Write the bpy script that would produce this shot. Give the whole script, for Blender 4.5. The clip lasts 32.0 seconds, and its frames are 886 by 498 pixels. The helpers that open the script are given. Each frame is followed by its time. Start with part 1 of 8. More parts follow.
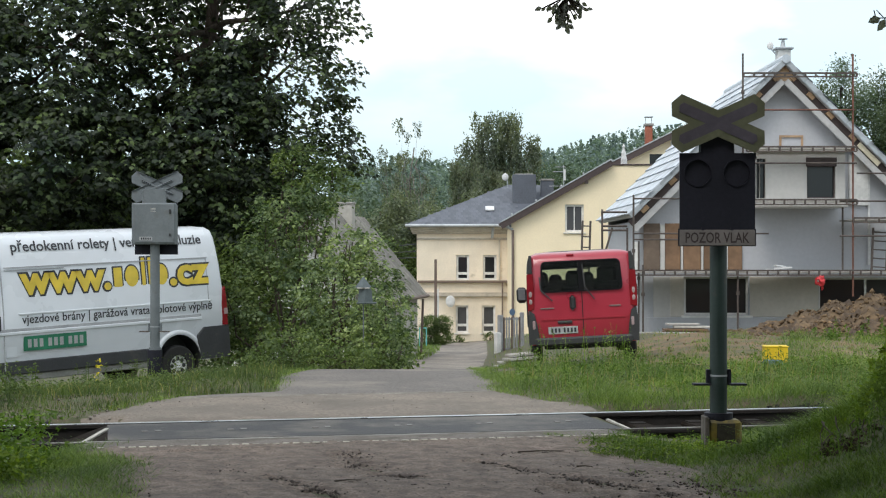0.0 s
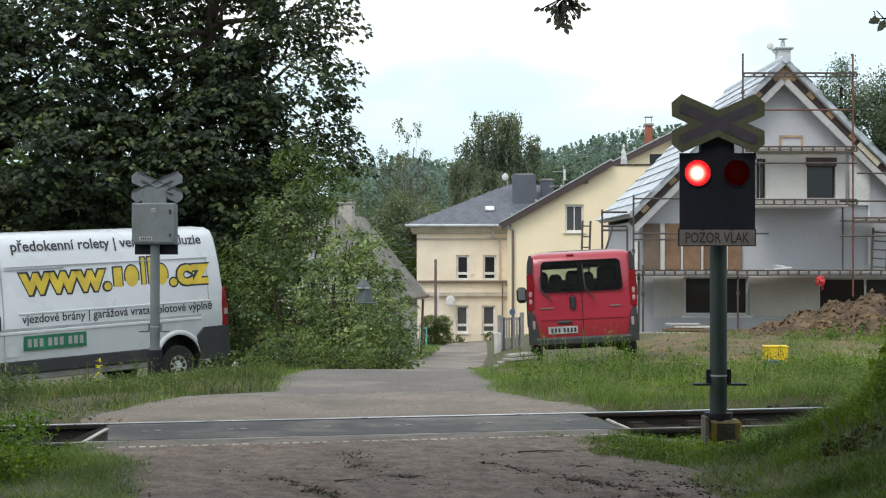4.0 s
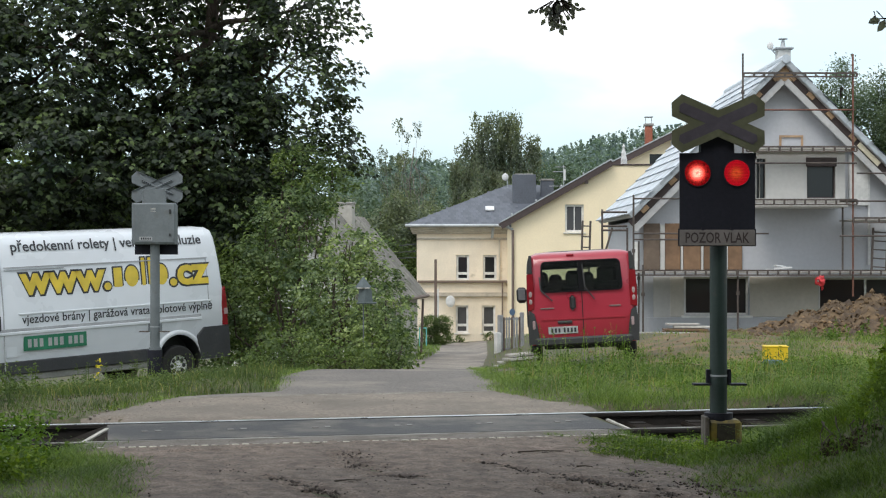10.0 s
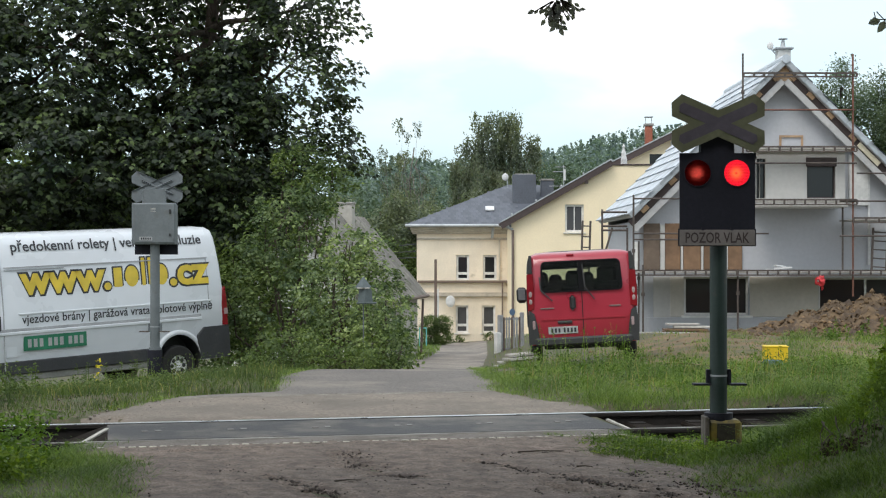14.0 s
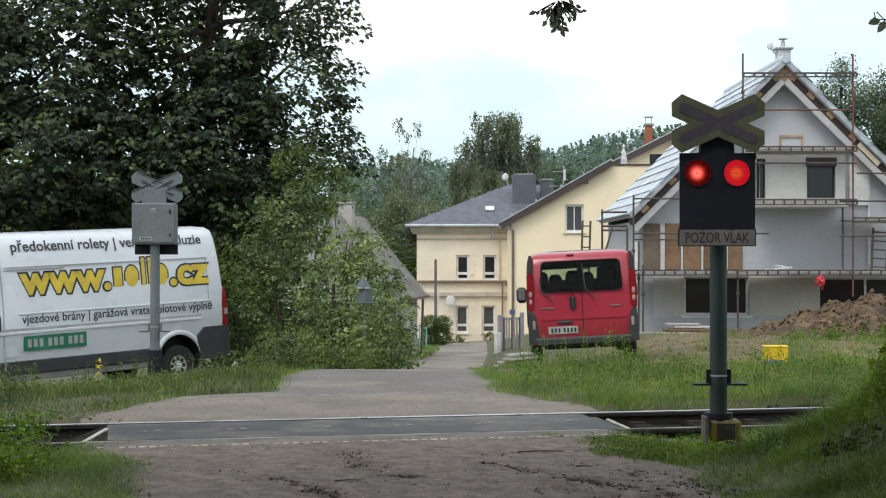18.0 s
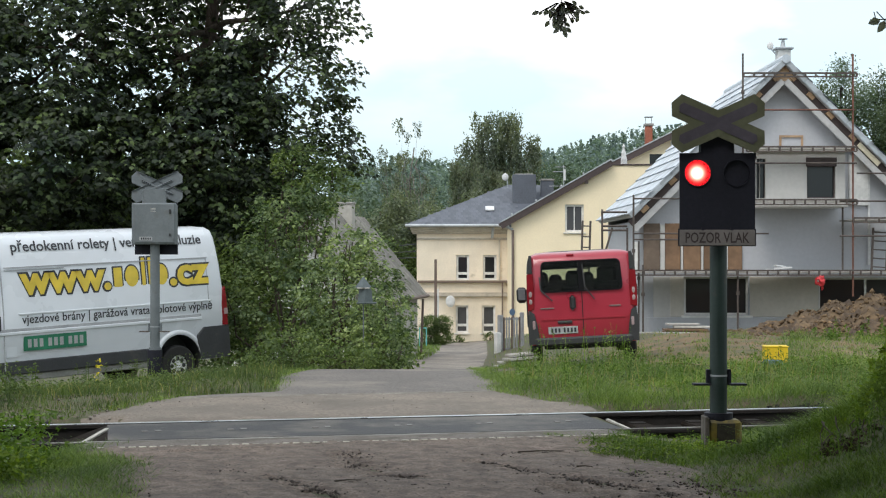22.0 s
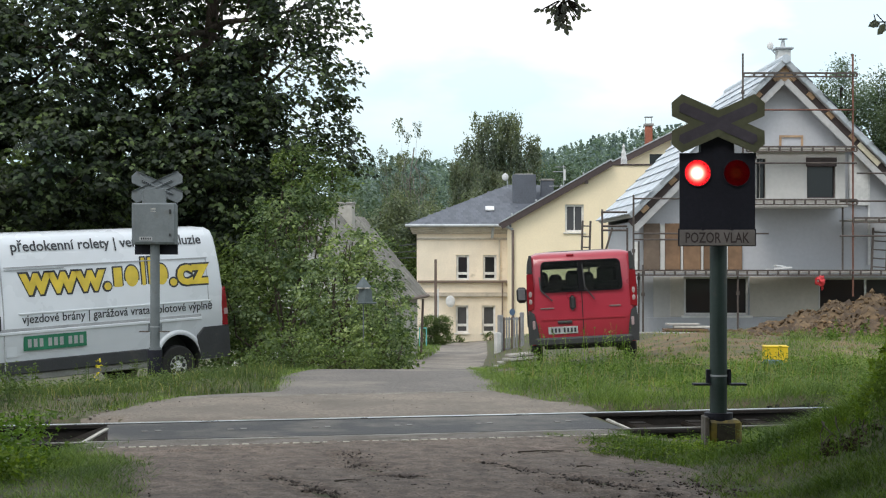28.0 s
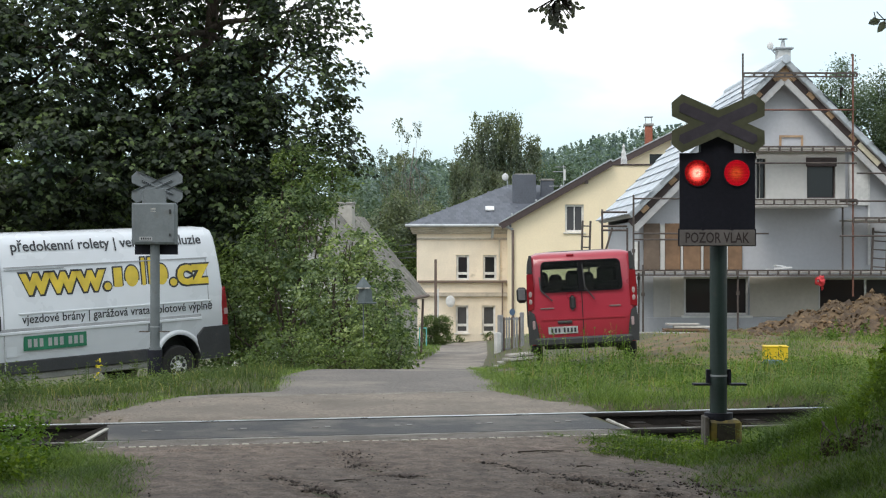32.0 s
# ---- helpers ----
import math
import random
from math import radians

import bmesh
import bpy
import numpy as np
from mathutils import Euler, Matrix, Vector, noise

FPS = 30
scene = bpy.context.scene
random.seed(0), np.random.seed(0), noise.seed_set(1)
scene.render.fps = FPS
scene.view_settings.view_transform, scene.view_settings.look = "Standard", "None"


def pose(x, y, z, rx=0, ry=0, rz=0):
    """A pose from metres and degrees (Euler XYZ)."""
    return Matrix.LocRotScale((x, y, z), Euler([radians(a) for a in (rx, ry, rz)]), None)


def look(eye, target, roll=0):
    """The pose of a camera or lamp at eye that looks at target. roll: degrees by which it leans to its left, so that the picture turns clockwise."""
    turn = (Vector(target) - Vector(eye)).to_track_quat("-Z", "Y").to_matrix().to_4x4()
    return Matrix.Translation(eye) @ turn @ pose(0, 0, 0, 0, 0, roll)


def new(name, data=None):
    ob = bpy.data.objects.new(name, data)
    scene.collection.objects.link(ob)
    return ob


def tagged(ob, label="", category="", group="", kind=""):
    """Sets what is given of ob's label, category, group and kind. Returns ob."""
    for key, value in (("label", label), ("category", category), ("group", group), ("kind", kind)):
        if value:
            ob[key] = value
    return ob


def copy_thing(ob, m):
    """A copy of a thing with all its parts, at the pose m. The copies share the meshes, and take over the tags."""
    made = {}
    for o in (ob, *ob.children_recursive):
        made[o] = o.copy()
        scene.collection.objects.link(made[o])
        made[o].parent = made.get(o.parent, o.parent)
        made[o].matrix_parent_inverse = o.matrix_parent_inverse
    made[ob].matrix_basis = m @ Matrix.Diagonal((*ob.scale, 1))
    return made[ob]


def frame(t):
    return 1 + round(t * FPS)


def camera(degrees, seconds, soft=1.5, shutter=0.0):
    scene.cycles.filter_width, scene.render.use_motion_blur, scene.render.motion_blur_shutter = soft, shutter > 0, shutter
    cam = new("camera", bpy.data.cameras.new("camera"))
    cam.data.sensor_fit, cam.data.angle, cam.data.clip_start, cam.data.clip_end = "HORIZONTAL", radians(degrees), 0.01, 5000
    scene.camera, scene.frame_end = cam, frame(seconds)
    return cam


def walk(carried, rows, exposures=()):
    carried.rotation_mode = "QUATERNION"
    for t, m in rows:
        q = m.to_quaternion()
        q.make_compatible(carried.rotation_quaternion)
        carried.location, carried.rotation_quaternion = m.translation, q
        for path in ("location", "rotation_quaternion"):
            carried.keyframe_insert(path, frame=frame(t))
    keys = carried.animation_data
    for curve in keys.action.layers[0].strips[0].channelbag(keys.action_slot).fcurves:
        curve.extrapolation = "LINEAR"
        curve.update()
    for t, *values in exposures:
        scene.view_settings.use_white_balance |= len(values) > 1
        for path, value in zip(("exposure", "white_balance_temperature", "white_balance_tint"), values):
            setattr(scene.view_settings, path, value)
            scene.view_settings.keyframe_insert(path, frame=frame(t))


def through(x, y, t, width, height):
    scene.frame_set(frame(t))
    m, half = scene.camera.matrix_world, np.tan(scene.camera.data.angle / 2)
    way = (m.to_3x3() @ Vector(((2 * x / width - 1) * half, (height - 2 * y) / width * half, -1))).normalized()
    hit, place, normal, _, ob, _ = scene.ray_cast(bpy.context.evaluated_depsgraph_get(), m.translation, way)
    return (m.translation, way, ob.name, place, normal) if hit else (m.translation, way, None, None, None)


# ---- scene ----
# ---------------------------------------------------------------- camera
EYE = (0.0, 0.0, 1.617)
cam = camera(31.53, 32.0, soft=1.15)
walk(cam, [(0.0, look(EYE, (0.0, 100.0, 1.941))), (32.0, look(EYE, (0.0, 100.0, 1.941)))],
     exposures=[(0.0, 0.24), (32.0, 0.24)])

# ---------------------------------------------------------------- sky and sun
SUN_ELEVATION, SUN_AZIMUTH = 53.0, 214.0
world = bpy.data.worlds.new("overcast_sky")
scene.world = world
world.use_nodes = True
wn, wl = world.node_tree.nodes, world.node_tree.links
wn.clear()
w_out = wn.new("ShaderNodeOutputWorld")
w_mix = wn.new("ShaderNodeMixShader")
w_sky = wn.new("ShaderNodeTexSky")
w_sky.sky_type = "NISHITA"
w_sky.sun_disc = False
w_sky.sun_elevation, w_sky.sun_rotation = radians(SUN_ELEVATION), radians(SUN_AZIMUTH)
w_b1, w_b2 = wn.new("ShaderNodeBackground"), wn.new("ShaderNodeBackground")
w_b1.inputs["Strength"].default_value = 0.12
w_b2.inputs["Strength"].default_value = 1.75
w_tc = wn.new("ShaderNodeTexCoord")
w_map = wn.new("ShaderNodeMapping")
w_map.inputs["Scale"].default_value = (1.0, 1.0, 2.6)
w_noise = wn.new("ShaderNodeTexNoise")
w_noise.inputs["Scale"].default_value = 6.2
w_noise.inputs["Detail"].default_value = 5.0
w_noise.inputs["Roughness"].default_value = 0.5
w_ramp = wn.new("ShaderNodeValToRGB")
w_ramp.color_ramp.elements[0].position, w_ramp.color_ramp.elements[0].color = 0.41, (0.46, 0.56, 0.62, 1)
w_ramp.color_ramp.elements[1].position, w_ramp.color_ramp.elements[1].color = 0.60, (0.72, 0.715, 0.72, 1)
wl.new(w_tc.outputs["Generated"], w_map.inputs["Vector"])
wl.new(w_map.outputs[0], w_noise.inputs["Vector"])
wl.new(w_noise.outputs[0], w_ramp.inputs[0])
w_xyz = wn.new("ShaderNodeSeparateXYZ")
w_low = wn.new("ShaderNodeMapRange")              # thinner, bluer cloud towards the horizon
w_low.inputs["From Min"].default_value, w_low.inputs["From Max"].default_value = 0.055, 0.140
w_mul = wn.new("ShaderNodeMix")
w_mul.data_type, w_mul.blend_type = "RGBA", "MIX"
w_mul.inputs[6].default_value = (0.36, 0.465, 0.505, 1)
wl.new(w_tc.outputs["Generated"], w_xyz.inputs[0])
wl.new(w_xyz.outputs["Z"], w_low.inputs["Value"])
wl.new(w_low.outputs[0], w_mul.inputs[0])
wl.new(w_ramp.outputs[0], w_mul.inputs[7])
wl.new(w_mul.outputs[2], w_b2.inputs["Color"])
wl.new(w_sky.outputs[0], w_b1.inputs["Color"])
w_mix.inputs[0].default_value = 0.88
wl.new(w_b1.outputs[0], w_mix.inputs[1])
wl.new(w_b2.outputs[0], w_mix.inputs[2])
wl.new(w_mix.outputs[0], w_out.inputs[0])

sun = new("sun", bpy.data.lights.new("sun", "SUN"))
sun.data.energy, sun.data.angle, sun.data.color = 1.4, radians(24), (1.0, 0.96, 0.9)
a_ = radians(SUN_AZIMUTH)
SUN_DIR = Vector((math.sin(a_) * math.cos(radians(SUN_ELEVATION)), math.cos(a_) * math.cos(radians(SUN_ELEVATION)),
                  math.sin(radians(SUN_ELEVATION))))
sun.matrix_world = look(SUN_DIR * 60, (0, 0, 0))
# ---------------------------------------------------------------- materials
def node(nt, kind, **inputs):
    n = nt.nodes.new(kind)
    for k, v in inputs.items():
        n.inputs[k.replace("_", " ")].default_value = v
    return n


def noise_tex(nt, vec, scale, detail=4.0, rough=0.55):
    n = node(nt, "ShaderNodeTexNoise", Scale=scale, Detail=detail, Roughness=rough)
    nt.links.new(vec, n.inputs["Vector"])
    return n.outputs[0]


def ramp(nt, fac, p0, p1, c0=(0, 0, 0, 1), c1=(1, 1, 1, 1)):
    r = nt.nodes.new("ShaderNodeValToRGB")
    e = r.color_ramp.elements
    e[0].position, e[0].color, e[1].position, e[1].color = p0, c0, p1, c1
    nt.links.new(fac, r.inputs[0])
    return r.outputs[0]


def mixc(nt, fac, a, b, blend="MIX"):
    m = nt.nodes.new("ShaderNodeMix")
    m.data_type, m.blend_type = "RGBA", blend
    for sock, v in ((m.inputs[0], fac), (m.inputs[6], a), (m.inputs[7], b)):
        if hasattr(v, "is_linked"):
            nt.links.new(v, sock)
        else:
            sock.default_value = v
    return m.outputs[2]


def rgb(c, k=1.0):
    return (c[0] * k, c[1] * k, c[2] * k, 1.0)


def surface(name, colour, rough=0.6, metal=0.0, grain=(40.0, 0.12), stain=(2.5, 0.2), dirt=None, dirt_at=(0.5, 0.7), dirt_scale=3.0,
            bump=0.2, bump_scale=60.0, coords="Object", rand=0.0, island=0.0, coat=0.0, spec=0.5, rough_var=0.1, flecks=(), streaks=None):
    """A surface with grain, stains, an optional dirt colour and fine relief, all at real size."""
    m = bpy.data.materials.new(name)
    m.use_nodes = True
    nt = m.node_tree
    b = nt.nodes["Principled BSDF"]
    tc = nt.nodes.new("ShaderNodeTexCoord")
    if coords == "World":
        vec = nt.nodes.new("ShaderNodeNewGeometry").outputs["Position"]
    else:
        vec = tc.outputs[coords]
    g = noise_tex(nt, vec, grain[0], 5.0)
    s = noise_tex(nt, vec, stain[0], 4.0)
    col = mixc(nt, ramp(nt, g, 0.3, 0.7), rgb(colour, 1 - grain[1]), rgb(colour, 1 + grain[1]))
    col = mixc(nt, 1.0, col, ramp(nt, s, 0.3, 0.7, rgb((1, 1, 1), 1 - stain[1]), rgb((1, 1, 1), 1 + stain[1] * 0.6)), "MULTIPLY")
    if dirt:
        d = noise_tex(nt, vec, dirt_scale, 6.0, 0.65)
        col = mixc(nt, ramp(nt, d, dirt_at[0], dirt_at[1]), col, rgb(dirt))
    for f_scale, f_lo, f_hi, f_col in flecks:
        col = mixc(nt, ramp(nt, noise_tex(nt, vec, f_scale, 6.0, 0.7), f_lo, f_hi), col, rgb(f_col))
    if streaks:
        mp = nt.nodes.new("ShaderNodeMapping")
        mp.inputs["Scale"].default_value = (1.0, 0.1, 1.0)
        nt.links.new(vec, mp.inputs["Vector"])
        k = streaks[1]
        col = mixc(nt, 1.0, col, ramp(nt, noise_tex(nt, mp.outputs[0], streaks[0], 3.0), 0.35, 0.65, rgb((1, 1, 1), 1 - k), rgb((1, 1, 1), 1 + k)), "MULTIPLY")
    if rand or island:
        src = nt.nodes.new("ShaderNodeObjectInfo").outputs["Random"] if rand else nt.nodes.new("ShaderNodeNewGeometry").outputs["Random Per Island"]
        k = rand or island
        col = mixc(nt, 1.0, col, ramp(nt, src, 0.0, 1.0, rgb((1, 1, 1), 1 - k), rgb((1, 1, 1), 1 + k)), "MULTIPLY")
    nt.links.new(col, b.inputs["Base Color"])
    b.inputs["Metallic"].default_value = metal
    b.inputs["Specular IOR Level"].default_value = spec
    b.inputs["Coat Weight"].default_value = coat
    nt.links.new(ramp(nt, s, 0.2, 0.8, rgb((1, 1, 1), max(0.02, rough - rough_var)), rgb((1, 1, 1), min(1, rough + rough_var))), b.inputs["Roughness"])
    if bump:
        bp = node(nt, "ShaderNodeBump", Strength=bump, Distance=0.01)
        nt.links.new(noise_tex(nt, vec, bump_scale, 6.0), bp.inputs["Height"])
        nt.links.new(bp.outputs[0], b.inputs["Normal"])
    return m


def leaf_surface(name, c0, c1, through=0.35, rough=0.5, vary=1.0, patch=1.1, few=0.0):
    """Thin leaves: each one its own green, part of the light passes through."""
    m = bpy.data.materials.new(name)
    m.use_nodes = True
    nt = m.node_tree
    b = nt.nodes["Principled BSDF"]
    isl = nt.nodes.new("ShaderNodeNewGeometry")
    col = ramp(nt, isl.outputs["Random Per Island"], few, 1.0, rgb(c0), rgb(c1))
    pos = noise_tex(nt, isl.outputs["Position"], patch, 3.0)
    col = mixc(nt, 1.0, col, ramp(nt, pos, 0.33, 0.67, (1 - 0.45 * vary, 1 - 0.4 * vary, 1 - 0.34 * vary, 1), (1 + 0.38 * vary, 1 + 0.3 * vary, 1 + 0.05 * vary, 1)), "MULTIPLY")
    nt.links.new(col, b.inputs["Base Color"])
    b.inputs["Roughness"].default_value = rough
    b.inputs["Specular IOR Level"].default_value = 0.3
    tr = nt.nodes.new("ShaderNodeBsdfTranslucent")
    nt.links.new(mixc(nt, 1.0, col, (1.1, 1.2, 0.6, 1), "MULTIPLY"), tr.inputs["Color"])
    mx = nt.nodes.new("ShaderNodeMixShader")
    mx.inputs[0].default_value = through
    nt.links.new(b.outputs[0], mx.inputs[1])
    nt.links.new(tr.outputs[0], mx.inputs[2])
    nt.links.new(mx.outputs[0], nt.nodes["Material Output"].inputs[0])
    return m


def glass_surface(name, tint=(0.02, 0.025, 0.03), clear=0.0, rough=0.04):
    """Window glass: a dark room behind a glossy pane, or a clear tinted pane."""
    m = bpy.data.materials.new(name)
    m.use_nodes = True
    nt = m.node_tree
    b = nt.nodes["Principled BSDF"]
    b.inputs["Base Color"].default_value = rgb(tint)
    b.inputs["Roughness"].default_value = rough
    b.inputs["Specular IOR Level"].default_value = 0.6
    if clear:
        t = node(nt, "ShaderNodeBsdfTransparent")
        t.inputs["Color"].default_value = rgb((0.85, 0.9, 0.85))
        mx = nt.nodes.new("ShaderNodeMixShader")
        mx.inputs[0].default_value = clear
        nt.links.new(b.outputs[0], mx.inputs[1])
        nt.links.new(t.outputs[0], mx.inputs[2])
        nt.links.new(mx.outputs[0], nt.nodes["Material Output"].inputs[0])
    return m


def filter_surface(name, share):
    m = bpy.data.materials.new(name)
    m.use_nodes = True
    nt = m.node_tree
    t = node(nt, "ShaderNodeBsdfTransparent")
    t.inputs["Color"].default_value = rgb(share)
    nt.links.new(t.outputs[0], nt.nodes["Material Output"].inputs[0])
    return m


def lamp_surface(name, core, edge, k_core, k_edge, spread, ribbed):
    """The glowing reflector of a signal lamp: hot in the middle round its dark bulb cap, red and ribbed towards the rim."""
    m = bpy.data.materials.new(name)
    m.use_nodes = True
    nt = m.node_tree
    nt.nodes.remove(nt.nodes["Principled BSDF"])
    tc = nt.nodes.new("ShaderNodeTexCoord")
    ln = nt.nodes.new("ShaderNodeVectorMath")
    ln.operation = "LENGTH"
    nt.links.new(tc.outputs["Object"], ln.inputs[0])

    def math_node(op, a, b=0.0):
        n = nt.nodes.new("ShaderNodeMath")
        n.operation = op
        for sock, v in ((n.inputs[0], a), (n.inputs[1], b)):
            if hasattr(v, "is_linked"):
                nt.links.new(v, sock)
            else:
                sock.default_value = v
        return n.outputs[0]

    def bell(width):
        q = math_node("DIVIDE", ln.outputs["Value"], width)
        return math_node("EXPONENT", math_node("MULTIPLY", math_node("MULTIPLY", q, q), -1.0))

    cap = math_node("SUBTRACT", 1.0, math_node("MULTIPLY", bell(0.013), 0.8))
    if ribbed:
        wv = node(nt, "ShaderNodeTexWave", Scale=13.0, Distortion=6.0, Detail=1.5, Detail_Scale=6.0)
        wv.bands_direction = "Z"
        nt.links.new(tc.outputs["Object"], wv.inputs["Vector"])
        rib = ramp(nt, wv.outputs[0], 0.2, 0.8, (0.72, 0.68, 0.68, 1), (1.12, 1.12, 1.12, 1))
    else:
        rib = ramp(nt, noise_tex(nt, tc.outputs["Object"], 62.0, 2.0), 0.38, 0.62, (0.35, 0.3, 0.3, 1), (1.5, 1.5, 1.5, 1))
    hot = mixc(nt, 1.0, mixc(nt, bell(spread), (0, 0, 0, 1), rgb(core, k_core)), cap, "MULTIPLY")
    rim = mixc(nt, 1.0, rgb(edge, k_edge), rib, "MULTIPLY")
    e = nt.nodes.new("ShaderNodeEmission")
    nt.links.new(mixc(nt, 1.0, hot, rim, "ADD"), e.inputs["Color"])
    nt.links.new(e.outputs[0], nt.nodes["Material Output"].inputs[0])
    return m


M = {}
M["soil"] = surface("soil", (0.105, 0.080, 0.048), 0.95, grain=(25, 0.3), stain=(0.8, 0.3), dirt=(0.060, 0.076, 0.028), dirt_at=(0.38, 0.60), dirt_scale=5.0, bump=0.8, bump_scale=14, coords="World", flecks=((7, 0.55, 0.68, (0.075, 0.055, 0.036)), (35, 0.62, 0.70, (0.22, 0.19, 0.15))))
M["asphalt"] = surface("worn_asphalt", (0.150, 0.132, 0.116), 0.9, grain=(70, 0.3), stain=(0.9, 0.28), dirt=(0.09, 0.076, 0.062), dirt_at=(0.48, 0.62), dirt_scale=2.4, bump=0.6, bump_scale=45, coords="World", flecks=((18, 0.58, 0.68, (0.10, 0.085, 0.07)), (50, 0.65, 0.72, (0.27, 0.25, 0.22))))
M["road_mud"] = surface("muddy_road", (0.194, 0.150, 0.122), 0.9, grain=(55, 0.5), stain=(0.9, 0.3), dirt=(0.105, 0.080, 0.064), dirt_at=(0.42, 0.62), dirt_scale=5.5, bump=1.0, bump_scale=26, coords="World", flecks=((10, 0.54, 0.66, (0.105, 0.082, 0.068)), (28, 0.57, 0.66, (0.052, 0.040, 0.034)), (60, 0.63, 0.70, (0.31, 0.27, 0.23))))
M["lane"] = surface("worn_lane", (0.255, 0.222, 0.190), 0.9, grain=(34, 0.42), stain=(0.8, 0.22), dirt=(0.140, 0.124, 0.110), dirt_at=(0.42, 0.62), dirt_scale=0.6, bump=0.6, bump_scale=45, coords="World", flecks=((16, 0.58, 0.70, (0.125, 0.107, 0.09)), (50, 0.63, 0.70, (0.30, 0.27, 0.235))))
M["apron"] = surface("worn_concrete", (0.192, 0.162, 0.133), 0.9, grain=(34, 0.36), stain=(0.9, 0.2), dirt=(0.125, 0.107, 0.089), dirt_at=(0.45, 0.66), dirt_scale=1.1, bump=0.5, bump_scale=50, coords="World", flecks=((14, 0.58, 0.70, (0.12, 0.10, 0.084)), (45, 0.63, 0.70, (0.28, 0.25, 0.22))))
M["patch"] = surface("patched_asphalt", (0.148, 0.133, 0.122), 0.9, grain=(34, 0.42), stain=(0.9, 0.2), dirt=(0.215, 0.190, 0.163), dirt_at=(0.50, 0.66), dirt_scale=0.7, bump=0.7, bump_scale=40, coords="World", flecks=((14, 0.58, 0.70, (0.095, 0.084, 0.076)), (45, 0.63, 0.70, (0.26, 0.235, 0.21))))
M["panel"] = surface("crossing_rubber", (0.044, 0.044, 0.047), 0.75, grain=(80, 0.3), stain=(2.2, 0.3), dirt=(0.132, 0.119, 0.104), dirt_at=(0.44, 0.64), dirt_scale=1.0, bump=0.4, bump_scale=70, rand=0.05, coords="World", flecks=((7, 0.62, 0.72, (0.15, 0.14, 0.125)),))
M["steel_dull"] = surface("dusty_rail_head", (0.30, 0.29, 0.27), 0.55, 0.5, grain=(30, 0.2), stain=(2.5, 0.35), dirt=(0.12, 0.105, 0.09), dirt_at=(0.42, 0.58), dirt_scale=1.2, bump=0.1, coords="World")
M["steel_bright"] = surface("worn_rail_head", (0.62, 0.63, 0.64), 0.3, 0.9, grain=(30, 0.06), bump=0.05)
# rail sides, ballast and sleepers: trench shade is put into near-black colours
M["rail_shaded_rust"] = surface("rail_shaded_rust", (0.016, 0.013, 0.011), 0.9, grain=(40, 0.3), bump=0.4)
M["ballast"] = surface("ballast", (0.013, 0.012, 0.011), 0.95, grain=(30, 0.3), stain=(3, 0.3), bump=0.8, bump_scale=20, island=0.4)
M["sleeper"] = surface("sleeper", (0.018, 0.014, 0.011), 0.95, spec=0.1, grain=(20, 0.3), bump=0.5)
M["white_line"] = surface("worn_white_edge", (0.48, 0.47, 0.43), 0.8, grain=(30, 0.25), stain=(5, 0.4), dirt=(0.15, 0.13, 0.11), dirt_at=(0.5, 0.65), dirt_scale=8)
M["tooth"] = surface("pale_concrete_teeth", (0.44, 0.41, 0.34), 0.85, grain=(30, 0.25), stain=(3, 0.3), dirt=(0.15, 0.13, 0.11), dirt_at=(0.47, 0.60), dirt_scale=4.5, coords="World")
M["eye_worn"] = surface("worn_lifting_eye", (0.20, 0.195, 0.185), 0.7, grain=(40, 0.2), dirt=(0.12, 0.11, 0.10), dirt_at=(0.48, 0.6), dirt_scale=3, coords="World")
M["joint"] = surface("pale_joint", (0.215, 0.198, 0.172), 0.9, grain=(40, 0.2), stain=(2, 0.25), dirt=(0.15, 0.13, 0.11), dirt_at=(0.45, 0.6), dirt_scale=3, coords="World")
M["grass"] = leaf_surface("grass_blades", (0.084, 0.146, 0.036), (0.222, 0.312, 0.090), 0.35)
M["grass_verge"] = leaf_surface("verge_grass_blades", (0.040, 0.076, 0.020), (0.120, 0.172, 0.048), 0.3)
M["grass_short"] = leaf_surface("short_grass_blades", (0.050, 0.100, 0.014), (0.165, 0.250, 0.036), 0.3)
M["grass_dry"] = leaf_surface("dry_grass_blades", (0.21, 0.20, 0.075), (0.34, 0.32, 0.14), 0.3)
M["weed"] = leaf_surface("weed_leaves", (0.06, 0.12, 0.02), (0.15, 0.24, 0.04), 0.35)
M["leaf_dark"] = leaf_surface("tree_leaves", (0.042, 0.056, 0.044), (0.135, 0.195, 0.088), 0.35, 0.5, 1.0, 1.1, 0.5)
# leaf undersides paled further to grey; glare is put into their colour
M["leaf_under_glare"] = leaf_surface("glare_paled_undersides", (0.27, 0.275, 0.29), (0.36, 0.365, 0.375), 0.3, 0.5, 0.6)
M["leaf_shrub"] = leaf_surface("shrub_leaves", (0.058, 0.100, 0.050), (0.225, 0.295, 0.140), 0.4, 0.5, 1.0, 1.3)
M["leaf_shrub_dark"] = leaf_surface("dark_shrub_leaves", (0.056, 0.096, 0.036), (0.165, 0.225, 0.080), 0.4)
M["leaf_lime"] = leaf_surface("lime_shrub_leaves", (0.080, 0.130, 0.062), (0.365, 0.45, 0.225), 0.4, 0.5, 1.0, 1.6)
# birch, far wood and hill leaves: distance haze is put into the colour
M["leaf_far"] = leaf_surface("hazed_birch_leaves", (0.118, 0.142, 0.112), (0.225, 0.258, 0.190), 0.4, 0.5, 0.7, 0.5)
